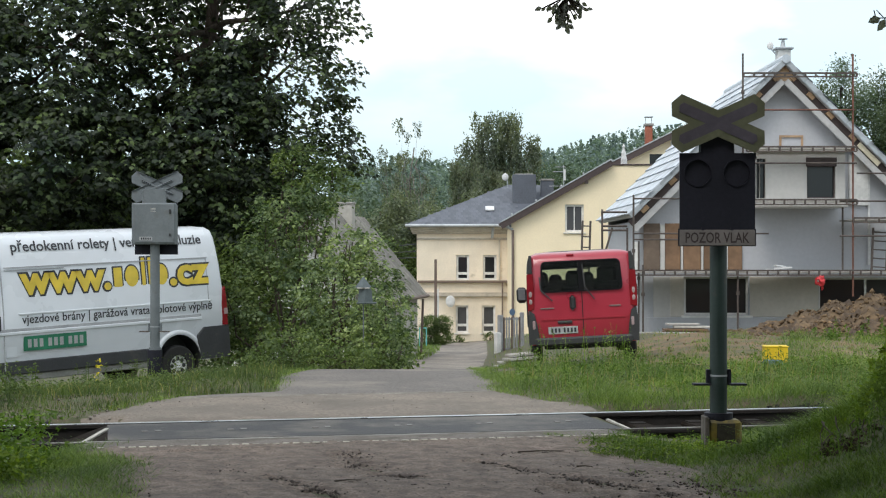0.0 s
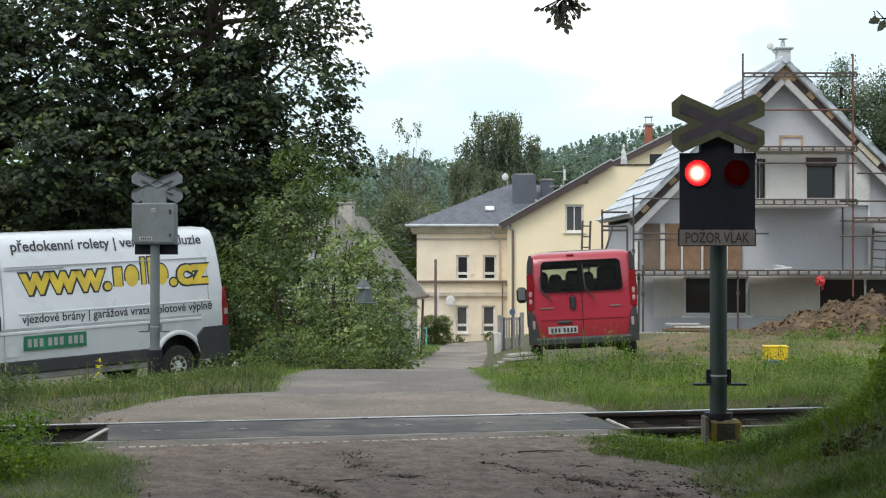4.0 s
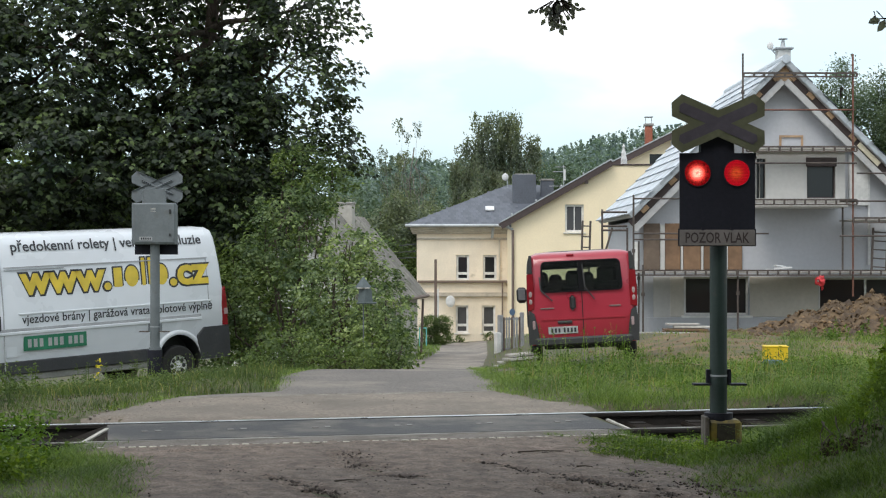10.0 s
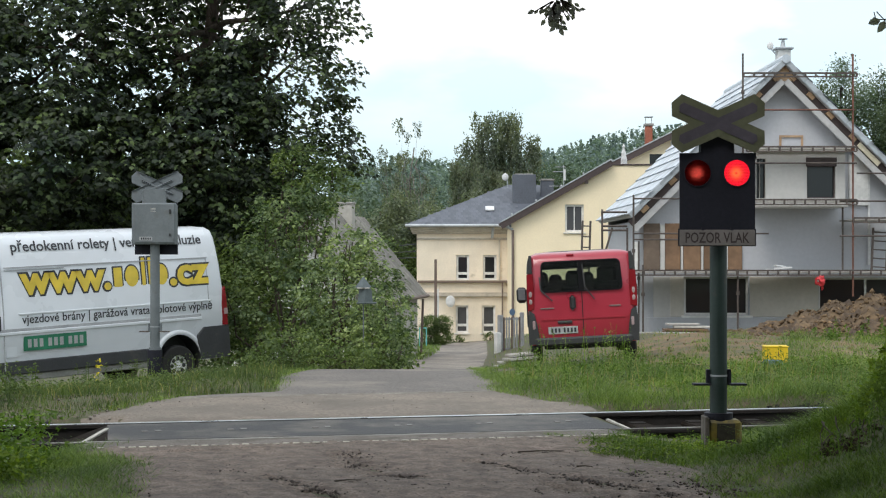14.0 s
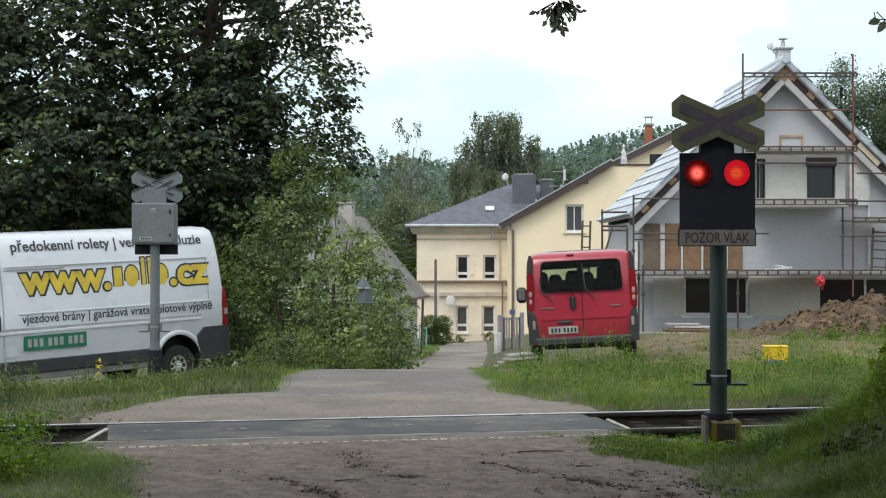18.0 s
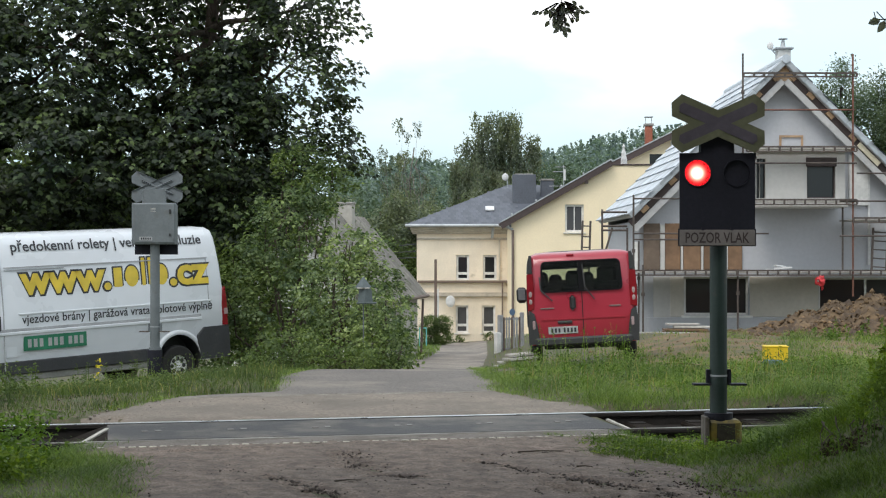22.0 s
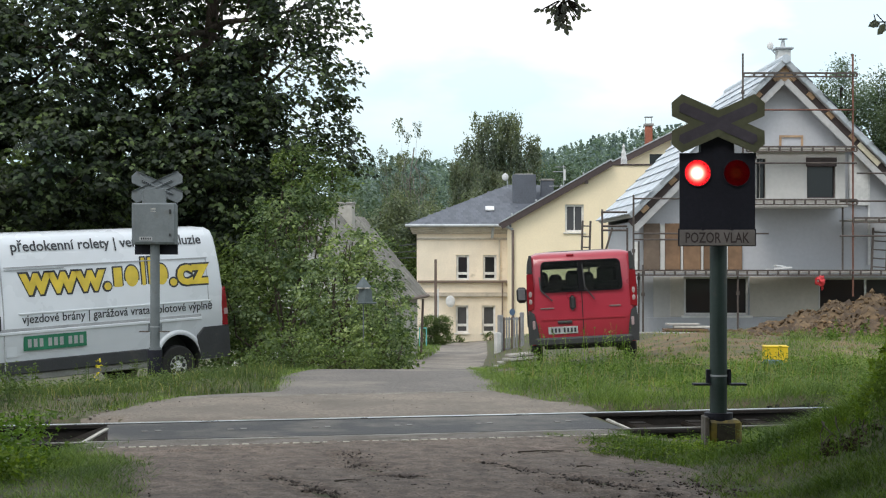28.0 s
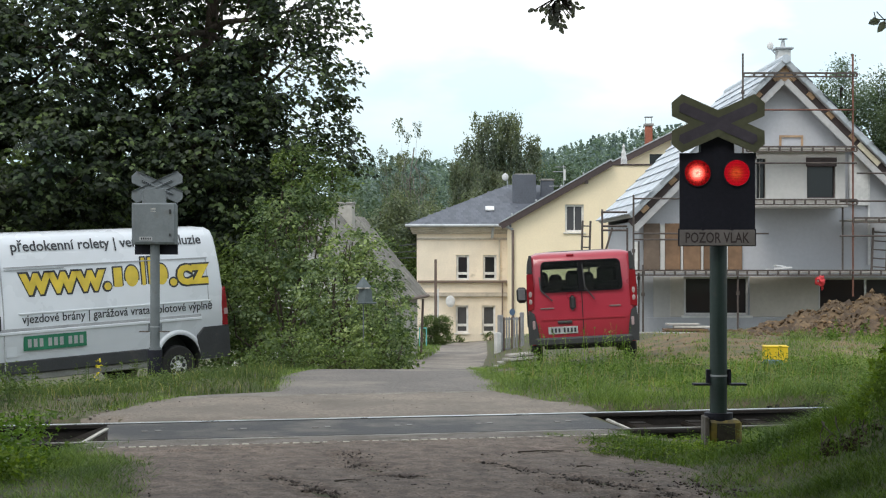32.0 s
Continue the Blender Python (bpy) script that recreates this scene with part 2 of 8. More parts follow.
M["leaf_wood_haze"] = leaf_surface("hazed_wood_leaves", (0.088, 0.128, 0.110), (0.150, 0.200, 0.160), 0.35, 0.8, 0.6, 0.3)
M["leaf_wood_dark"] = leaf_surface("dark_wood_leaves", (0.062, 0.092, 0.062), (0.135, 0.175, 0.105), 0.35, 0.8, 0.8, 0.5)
M["leaf_hill_haze"] = leaf_surface("hazed_hill_leaves", (0.155, 0.212, 0.218), (0.205, 0.270, 0.265), 0.35, 0.9, 0.5, 0.1)
M["bark"] = surface("bark", (0.075, 0.058, 0.045), 0.95, grain=(14, 0.4), bump=0.8, bump_scale=25)
M["bark_grey"] = surface("grey_bark", (0.21, 0.195, 0.17), 0.95, grain=(6, 0.3), dirt=(0.06, 0.055, 0.05), dirt_at=(0.5, 0.65), dirt_scale=3)
M["van_white"] = surface("white_van_paint", (0.68, 0.71, 0.75), 0.28, grain=(3, 0.02), stain=(0.9, 0.06), bump=0.0, coat=0.4, rough_var=0.06)
M["van_red"] = surface("red_van_paint", (0.36, 0.026, 0.046), 0.3, grain=(3, 0.04), stain=(1.2, 0.1), bump=0.0, coat=0.4, rough_var=0.06)
M["black_plastic"] = surface("black_plastic", (0.035, 0.036, 0.038), 0.6, grain=(60, 0.2), bump=0.15)
M["grey_plastic"] = surface("grey_plastic", (0.040, 0.043, 0.047), 0.65, grain=(60, 0.15), stain=(3, 0.2), dirt=(0.11, 0.10, 0.085), dirt_at=(0.58, 0.85), bump=0.15)
M["tyre"] = surface("tyre_rubber", (0.022, 0.022, 0.022), 0.85, grain=(50, 0.25), dirt=(0.05, 0.045, 0.04), dirt_at=(0.55, 0.8))
M["alloy"] = surface("wheel_steel", (0.72, 0.73, 0.74), 0.4, 0.2, grain=(30, 0.1))
M["sill_grey"] = surface("dusty_sill", (0.30, 0.30, 0.285), 0.6, grain=(30, 0.1), stain=(2, 0.2), dirt=(0.14, 0.12, 0.10), dirt_at=(0.5, 0.75))
M["tail_red"] = surface("tail_light_red", (0.24, 0.010, 0.018), 0.15, grain=(60, 0.1), bump=0.1, coat=0.6)
M["tail_clear"] = surface("tail_light_clear", (0.38, 0.28, 0.28), 0.15, grain=(60, 0.1), coat=0.6)
M["glass"] = glass_surface("dark_window_glass", (0.006, 0.007, 0.008), 0.0, 0.2)
M["gloss_black"] = surface("black_glass_border", (0.005, 0.005, 0.006), 0.5, grain=(5, 0.05), bump=0.0, spec=0.08)
M["lantern"] = surface("blue_grey_zinc", (0.095, 0.118, 0.122), 0.6)
M["glass_van"] = glass_surface("van_window_glass", (0.004, 0.005, 0.006), 0.9)
# reflection on the panes, and curtains behind, put into a lighter tint
M["glass_pale"] = glass_surface("pale_reflection_glass", (0.075, 0.075, 0.08), 0.0, 0.12)
M["glass_house"] = glass_surface("house_window_glass", (0.02, 0.021, 0.025), 0.0, 0.08)
M["seat"] = surface("dark_fabric", (0.02, 0.021, 0.024), 0.9)
M["text_dark"] = surface("dark_lettering", (0.030, 0.032, 0.040), 0.4, bump=0.0)
M["text_faded"] = surface("faded_dark_lettering", (0.05, 0.034, 0.034), 0.6, bump=0.0)
M["text_yellow"] = surface("yellow_lettering", (0.68, 0.50, 0.045), 0.4, grain=(5, 0.05), bump=0.0)
M["green_panel"] = surface("green_sticker", (0.02, 0.19, 0.10), 0.4, grain=(5, 0.05), bump=0.0)
M["seam"] = surface("panel_gap", (0.42, 0.43, 0.45), 0.6, bump=0.0)
M["plate_white"] = surface("white_plate", (0.40, 0.41, 0.41), 0.4, bump=0.0)
M["signal_grey"] = surface("grey_signal_paint", (0.15, 0.17, 0.18), 0.55, grain=(30, 0.08), stain=(3, 0.2), dirt=(0.12, 0.12, 0.115), dirt_at=(0.58, 0.75), dirt_scale=5, bump=0.1)
M["signal_green"] = surface("dark_green_signal_paint", (0.02, 0.038, 0.033), 0.5, grain=(30, 0.12), stain=(3, 0.25), dirt=(0.07, 0.06, 0.05), dirt_at=(0.58, 0.75), dirt_scale=6, bump=0.1)
M["signal_black"] = surface("black_signal_board", (0.017, 0.017, 0.026), 0.6, grain=(30, 0.15), stain=(3, 0.2), bump=0.1, spec=0.25)
# cross and plate colours darkened: the shade on the signal is put in
M["cross_yellow"] = surface("shaded_yellow_border", (0.113, 0.116, 0.070), 0.5, grain=(20, 0.12), stain=(6, 0.2), bump=0.05)
M["cross_red"] = surface("shaded_red_cross", (0.076, 0.066, 0.084), 0.5, grain=(20, 0.12), stain=(6, 0.2), bump=0.05)
M["sign_white"] = surface("shaded_white_sign", (0.225, 0.20, 0.192), 0.5, grain=(20, 0.1), stain=(7, 0.2), bump=0.05)
M["base_yellow"] = surface("chipped_yellow_paint", (0.22, 0.165, 0.032), 0.7, grain=(20, 0.2), dirt=(0.06, 0.055, 0.04), dirt_at=(0.42, 0.6), dirt_scale=7, bump=0.3)
M["base_stain"] = surface("dark_worn_paint", (0.040, 0.034, 0.024), 0.85, grain=(20, 0.3), stain=(5, 0.3), dirt=(0.12, 0.092, 0.025), dirt_at=(0.56, 0.68), dirt_scale=9, bump=0.3)
M["old_slab"] = surface("dirty_concrete", (0.135, 0.115, 0.10), 0.9, grain=(30, 0.2), stain=(4, 0.3), dirt=(0.06, 0.052, 0.042), dirt_at=(0.5, 0.68), dirt_scale=6, bump=0.4)
M["concrete"] = surface("concrete", (0.30, 0.29, 0.27), 0.9, grain=(30, 0.15), stain=(2, 0.2), bump=0.4)
M["cream"] = surface("cream_plaster", (0.84, 0.735, 0.59), 0.9, grain=(12, 0.05), stain=(0.7, 0.12), dirt=(0.42, 0.34, 0.24), dirt_at=(0.62, 0.8), dirt_scale=0.9, bump=0.2)
M["cream_trim"] = surface("cream_stone_trim", (0.52, 0.465, 0.385), 0.9, grain=(8, 0.08), stain=(0.9, 0.25), dirt=(0.3, 0.25, 0.2), dirt_at=(0.55, 0.75), dirt_scale=1.5, bump=0.2)
M["brown_trim"] = surface("brown_ledge", (0.2, 0.15, 0.12), 0.8, grain=(8, 0.12))
M["yellow_wall"] = surface("yellow_plaster", (0.93, 0.79, 0.56), 0.9, grain=(10, 0.03), stain=(0.4, 0.06), bump=0.12)
M["grey_plaster"] = surface("grey_base_coat", (0.465, 0.472, 0.50), 0.9, grain=(10, 0.04), stain=(0.6, 0.07), bump=0.2)
M["white_plaster"] = surface("white_base_coat", (0.545, 0.53, 0.51), 0.9, grain=(10, 0.04), stain=(0.8, 0.1), bump=0.2)
M["old_plaster"] = surface("old_plaster", (0.42, 0.40, 0.36), 0.9, grain=(8, 0.1), stain=(0.8, 0.25), bump=0.3)
M["slate"] = surface("slate", (0.115, 0.125, 0.15), 0.6, grain=(10, 0.12), stain=(1, 0.15), bump=0.2, rand=0.18)
M["slate_base"] = surface("slate_roof", (0.10, 0.11, 0.135), 0.65, grain=(10, 0.12), stain=(1, 0.15), bump=0.2, island=0.2)
M["roof_tile"] = surface("grey_roof_tile", (0.40, 0.44, 0.485), 0.38, grain=(10, 0.12), stain=(1.2, 0.22), bump=0.15, rand=0.28)
M["old_tile"] = surface("mossy_old_roof", (0.225, 0.208, 0.185), 0.95, grain=(10, 0.25), stain=(1, 0.3), dirt=(0.10, 0.11, 0.06), dirt_at=(0.5, 0.7), dirt_scale=2, bump=0.4, island=0.25)
M["verge_tile"] = surface("verge_tile", (0.40, 0.435, 0.47), 0.5, grain=(10, 0.1), stain=(2, 0.15), bump=0.1, rand=0.2)
M["roof_edge"] = surface("dark_brown_verge", (0.07, 0.05, 0.048), 0.7, grain=(8, 0.15))
M["wood"] = surface("raw_timber", (0.40, 0.265, 0.16), 0.8, grain=(12, 0.2), stain=(1.5, 0.2), bump=0.2, rand=0.15)
M["board"] = surface("brown_board", (0.195, 0.118, 0.070), 0.85, grain=(6, 0.15), stain=(1.2, 0.25), bump=0.2, rand=0.2)
M["board_grey"] = surface("grey_brown_board", (0.165, 0.122, 0.092), 0.85, grain=(6, 0.15), stain=(1.2, 0.3), bump=0.2, rand=0.2)
M["plank_grey"] = surface("weathered_plank", (0.42, 0.40, 0.37), 0.85, grain=(10, 0.15), stain=(1.5, 0.25), bump=0.2, rand=0.15)
M["scaffold"] = surface("rusty_scaffold_tube", (0.105, 0.085, 0.076), 0.7, 0.2, grain=(14, 0.25), stain=(2, 0.3), bump=0.2)
M["scaffold_rust"] = surface("red_rust_tube", (0.19, 0.085, 0.06), 0.8, 0.1, grain=(14, 0.25), stain=(2, 0.3), bump=0.2)
M["barge"] = surface("primed_board", (0.50, 0.495, 0.495), 0.8, grain=(8, 0.08), stain=(1.2, 0.12))
M["fresh_board"] = surface("fresh_pale_board", (0.62, 0.56, 0.42), 0.8, grain=(8, 0.08), stain=(1.2, 0.12))
M["warm_coat"] = surface("beige_base_coat", (0.58, 0.545, 0.485), 0.9, grain=(10, 0.05), stain=(0.7, 0.12), bump=0.2)
M["mud"] = surface("wet_mud", (0.072, 0.055, 0.046), 0.8, grain=(30, 0.3), bump=0.6, island=0.4)
M["zinc"] = surface("zinc_gutter", (0.46, 0.48, 0.50), 0.45, 0.5, grain=(8, 0.1))
M["zinc_dark"] = surface("dark_zinc_edge", (0.07, 0.08, 0.086), 0.5)
M["pipe_brown"] = surface("brown_pipe", (0.16, 0.115, 0.095), 0.6, grain=(8, 0.1))
M["window_white"] = surface("white_window_frame", (0.74, 0.73, 0.71), 0.5, grain=(10, 0.04), bump=0.0)
M["brick_red"] = surface("red_brick", (0.36, 0.12, 0.075), 0.9, grain=(12, 0.2), bump=0.3, rand=0.15)
M["white_render"] = surface("white_render", (0.66, 0.66, 0.65), 0.8, grain=(10, 0.05))
M["dish"] = surface("dish_white", (0.66, 0.66, 0.66), 0.5)
M["dirt_pile"] = surface("dug_earth", (0.155, 0.103, 0.056), 0.95, grain=(6, 0.4), stain=(1.1, 0.4), dirt=(0.05, 0.034, 0.024), dirt_at=(0.42, 0.62), dirt_scale=2.5, bump=1.0, bump_scale=6, coords="World", flecks=((12, 0.56, 0.68, (0.055, 0.038, 0.026)), (30, 0.62, 0.70, (0.26, 0.20, 0.13))))
M["bare_soil"] = surface("trampled_soil", (0.190, 0.122, 0.064), 0.95, grain=(18, 0.4), stain=(0.9, 0.3), dirt=(0.092, 0.086, 0.040), dirt_at=(0.42, 0.58), dirt_scale=1.4, bump=0.8, bump_scale=14, coords="World", flecks=((9, 0.56, 0.68, (0.10, 0.072, 0.045)), (30, 0.62, 0.70, (0.30, 0.25, 0.18))))
# brown earth, taken near black for the shade under the bank's overhang
M["bank_soil"] = surface("shaded_hollow_earth", (0.050, 0.034, 0.021), 0.95, grain=(12, 0.4), bump=0.8, island=0.4, spec=0.15)
M["clod"] = surface("earth_clod", (0.150, 0.098, 0.052), 0.95, grain=(12, 0.4), bump=0.8, island=0.5)
M["yellow_crate"] = surface("yellow_plastic", (0.72, 0.50, 0.02), 0.45, grain=(20, 0.06), stain=(4, 0.12))
M["blue_plastic"] = surface("blue_plastic", (0.10, 0.17, 0.28), 0.5)
M["red_plastic"] = surface("red_plastic", (0.55, 0.035, 0.04), 0.4)
M["gate_blue"] = surface("weathered_gate_steel", (0.33, 0.33, 0.34), 0.6, grain=(12, 0.15), stain=(2, 0.25))
M["umbrella"] = surface("white_cloth", (0.62, 0.62, 0.62), 0.9)
M["lime_weed"] = leaf_surface("lime_weed_leaves", (0.095, 0.16, 0.022), (0.25, 0.34, 0.055), 0.4)
M["yellow_flower"] = leaf_surface("yellow_flowers", (0.62, 0.5, 0.03), (0.75, 0.62, 0.05), 0.3)
M["turquoise"] = surface("turquoise_paint", (0.12, 0.42, 0.36), 0.6)
M["stone"] = surface("loose_stone", (0.165, 0.142, 0.122), 0.9, grain=(25, 0.2), bump=0.4, island=0.35)
M["lamp_left"] = lamp_surface("red_lamp_glow", (1.0, 0.105, 0.075), (1.0, 0.012, 0.022), 46.0, 1.0, 0.0375, False)
M["lamp_right"] = lamp_surface("orange_red_lamp_glow", (1.0, 0.40, 0.04), (1.0, 0.014, 0.034), 0.45, 0.95, 0.040, True)
for stops in (0.5, 1.0, 2.0, 4.0):
    M["filter", stops] = filter_surface("dimming_filter", (2.0 ** (-stops / 2),) * 3)     # light crosses two faces

def part(name, bm, material, parent=None, label="", at=None, smooth=False):
    """Links a bmesh (or a mesh) as one object, under a thing or on its own."""
    if isinstance(bm, bpy.types.Mesh):
        me = bm
    else:
        me = bpy.data.meshes.new(name)
        bm.to_mesh(me)
        bm.free()
    if not me.materials:
        me.materials.append(material)
    if smooth:
        me.polygons.foreach_set("use_smooth", [True] * len(me.polygons))
    ob = new(name, me)
    if parent is not None:
        ob.parent = parent
    if at is not None:
        ob.matrix_basis = at
    if label:
        ob["label"] = label
    return ob


def thing(name, at, label, category, group="", kind=""):
    ob = new(name)
    ob.matrix_basis = at if isinstance(at, Matrix) else pose(*at)
    return tagged(ob, label, category, group, kind)


def box(c, s, bevel=0.0, rot=None, bm=None):
    """A box of size s round c; its edges may be bevelled."""
    bm = bm or bmesh.new()
    m = Matrix.Translation(c) @ (rot.to_4x4() if rot is not None else Matrix()) @ Matrix.Diagonal((s[0], s[1], s[2], 1))
    r = bmesh.ops.create_cube(bm, size=1.0, matrix=m)
    if bevel:
        es = list({e for v in r["verts"] for e in v.link_edges})
        bmesh.ops.bevel(bm, geom=es, offset=bevel, segments=1, affect="EDGES")
    return bm


def tube(p, q, r0, r1=None, n=10, bm=None):
    """A round bar from p to q."""
    bm = bm or bmesh.new()
    p, q = Vector(p), Vector(q)
    m = Matrix.Translation((p + q) / 2) @ (q - p).to_track_quat("Z", "Y").to_matrix().to_4x4()
    bmesh.ops.create_cone(bm, cap_ends=True, segments=n, radius1=r0, radius2=r0 if r1 is None else r1, depth=(q - p).length, matrix=m)
    return bm


def prism(pts, y0, y1, bm=None, bevel=0.0):
    """A flat outline in x and z, given depth along y."""
    bm = bm or bmesh.new()
    a = [bm.verts.new((x, y0, z)) for x, z in pts]
    b = [bm.verts.new((x, y1, z)) for x, z in pts]
    fs = [bm.faces.new(a), bm.faces.new(b[::-1])]
    n = len(pts)
    for i in range(n):
        fs.append(bm.faces.new((a[i], b[i], b[(i + 1) % n], a[(i + 1) % n])))
    bmesh.ops.recalc_face_normals(bm, faces=fs)
    if bevel:
        bmesh.ops.bevel(bm, geom=list({e for f in fs[:2] for e in f.edges}), offset=bevel, segments=2, affect="EDGES")
    return bm


def ball(c, r, sub=2, squash=(1, 1, 1), bm=None):
    bm = bm or bmesh.new()
    bmesh.ops.create_icosphere(bm, subdivisions=sub, radius=r, matrix=Matrix.Translation(c) @ Matrix.Diagonal((*squash, 1)))
    return bm


def wall_bm(x0, x1, z0, z1, t, holes=(), gable=None):
    """A wall in x and z with its openings; y runs from 0 (front) to t. gable: (ridge x, ridge z, slope left, slope right)."""
    bm = bmesh.new()
    xs = sorted({x0, x1, *[h[0] for h in holes], *[h[1] for h in holes]})
    zs = sorted({z0, z1, *[h[2] for h in holes], *[h[3] for h in holes]})

    def quad(*p):
        bm.faces.new([bm.verts.new(v) for v in p])

    for xa, xb in zip(xs, xs[1:]):
        for za, zb in zip(zs, zs[1:]):
            xc, zc = (xa + xb) / 2, (za + zb) / 2
            if any(h[0] < xc < h[1] and h[2] < zc < h[3] for h in holes):
                continue
            quad((xa, 0, za), (xb, 0, za), (xb, 0, zb), (xa, 0, zb))
            quad((xb, t, za), (xa, t, za), (xa, t, zb), (xb, t, zb))
    rims = [(x0, x1, z0, z1, 1)] + [(h[0], h[1], h[2], h[3], -1) for h in holes]
    for a, b, c, d, s in rims:
        quad((a, 0, c), (a, t, c), (b, t, c), (b, 0, c))
        quad((a, 0, d), (b, 0, d), (b, t, d), (a, t, d))
        quad((a, 0, c), (a, 0, d), (a, t, d), (a, t, c))
        quad((b, 0, c), (b, t, c), (b, t, d), (b, 0, d))
    if gable:
        rx, rz, sl, sr = gable
        for nx, s in ((-1, sl), (1, sr)):
            g = bm.verts[:] + bm.edges[:] + bm.faces[:]
            bmesh.ops.bisect_plane(bm, geom=g, plane_co=(rx, 0, rz), plane_no=(nx * s, 0, 1), clear_outer=True)
    bmesh.ops.remove_doubles(bm, verts=bm.verts, dist=1e-5)
    bmesh.ops.recalc_face_normals(bm, faces=bm.faces)
    return bm


def mesh_np(name, verts, faces, material):
    """A mesh from arrays; faces all have the same number of corners."""
    me = bpy.data.meshes.new(name)
    nf, k = faces.shape
    me.vertices.add(len(verts))
    me.vertices.foreach_set("co", np.ascontiguousarray(verts, dtype=np.float32).ravel())
    me.loops.add(nf * k)
    me.loops.foreach_set("vertex_index", np.ascontiguousarray(faces, dtype=np.int32).ravel())
    me.polygons.add(nf)
    me.polygons.foreach_set("loop_start", np.arange(0, nf * k, k, dtype=np.int32))
    me.polygons.foreach_set("loop_total", np.full(nf, k, dtype=np.int32))
    me.update(calc_edges=True)
    me.materials.append(material)
    return me


def leaf_mesh(name, centres, size, material, rng, droop=0.3, slim=0.55, plain=False):
    """Folded leaves, one at each centre."""
    n = len(centres)
    d = rng.normal(size=(n, 3))
    d[:, 2] = d[:, 2] * 0.6 - droop
    d /= np.linalg.norm(d, axis=1, keepdims=True)
    up = rng.normal(size=(n, 3)) * 0.55 + np.array([0, 0, 1.0])
    s = np.cross(d, up)
    s /= np.linalg.norm(s, axis=1, keepdims=True) + 1e-9
    nn = np.cross(s, d)
    L = (size * rng.uniform(0.65, 1.35, n))[:, None]
    if plain:
        v = np.empty((n, 4, 3))
        v[:, 0], v[:, 2] = centres - d * L * 0.5, centres + d * L * 0.5
        v[:, 1], v[:, 3] = centres + s * L * slim * 0.5 + nn * L * 0.1, centres - s * L * slim * 0.5 + nn * L * 0.1
        return mesh_np(name, v.reshape(-1, 3), np.arange(n)[:, None] * 4 + np.array([0, 1, 2, 3]), material)
    v = np.empty((n, 6, 3))
    v[:, 0] = centres - d * L * 0.5
    v[:, 1] = centres - d * L * 0.12 + s * L * slim * 0.5 + nn * L * 0.09
    v[:, 2] = centres + d * L * 0.25 + s * L * slim * 0.36 + nn * L * 0.06
    v[:, 3] = centres + d * L * 0.55 - nn * L * 0.06
    v[:, 4] = centres + d * L * 0.25 - s * L * slim * 0.36 + nn * L * 0.06
    v[:, 5] = centres - d * L * 0.12 - s * L * slim * 0.5 + nn * L * 0.09
    b = np.arange(n)[:, None] * 6
    f = np.concatenate([b + np.array([0, 1, 2, 3]), b + np.array([0, 3, 4, 5])])
    return mesh_np(name, v.reshape(-1, 3), f, material)


def fan_mesh(name, twigs, out, per, spread, size, material, rng, drop=0.55):
    """Drooping fans of lobed leaves, one fan at each twig end, spread outwards."""
    n = len(twigs) * per
    c = np.repeat(twigs, per, axis=0)
    o = np.repeat(out, per, axis=0)
    p = np.column_stack([-o[:, 1], o[:, 0], np.zeros(n)])
    a, q = rng.uniform(-2.0, 2.0, n), np.sqrt(rng.uniform(0.03, 1.0, n))
    reach = np.repeat(rng.uniform(0.6, 1.3, len(twigs)), per)
    radial = o * np.cos(a)[:, None] + p * np.sin(a)[:, None]
    z = np.array([0, 0, 1.0])
    pos = c + radial * (q * spread * reach)[:, None] + z * (-drop * spread * q ** 2 + rng.normal(size=n) * spread * 0.10)[:, None]
    d = radial + z * (-0.3 - 0.8 * q)[:, None] + rng.normal(size=(n, 3)) * 0.28
    d /= np.linalg.norm(d, axis=1, keepdims=True)
    s = np.cross(d, z + radial * 0.5 + rng.normal(size=(n, 3)) * 0.3)
    s /= np.linalg.norm(s, axis=1, keepdims=True) + 1e-9
    nn = np.cross(s, d)
    L = (size * rng.uniform(0.6, 1.3, n))[:, None]
    half = ((0.05, 0.34), (0.44, 0.50), (0.58, 0.20))
    v = np.empty((n, 8, 3))
    v[:, 0], v[:, 4] = pos, pos + d * L - nn * L * 0.12
    for k, (u, w) in enumerate(half):
        v[:, 1 + k] = pos + d * L * u + s * L * w - nn * L * 0.25 * w
        v[:, 7 - k] = pos + d * L * u - s * L * w - nn * L * 0.25 * w
    i = np.arange(n)[:, None] * 8
    return mesh_np(name, v.reshape(-1, 3), np.concatenate([i + np.array([0, 1, 2, 3, 4]), i + np.array([0, 4, 5, 6, 7])]), material)


def clumps(rng, blobs, density, per, spread, hollow=0.55, flat=0.6):
    """Leaf places: sprays of leaves scattered through the outer part of each blob (cx, cy, cz, rx, ry, rz)."""
    out = []
    for cx, cy, cz, rx, ry, rz in blobs:
        k = max(3, int(density * (rx * ry * rz) ** (2 / 3)))
        d = rng.normal(size=(k, 3))
        d /= np.linalg.norm(d, axis=1, keepdims=True)
        r = hollow + (1 - hollow) * rng.random(k) ** 0.6
        c = d * r[:, None] * np.array([rx, ry, rz]) + np.array([cx, cy, cz])
        m = np.repeat(c, per, axis=0) + np.clip(rng.normal(size=(k * per, 3)), -1.7, 1.7) * np.array([spread, spread, spread * flat])
        out.append(m)
    return np.concatenate(out)


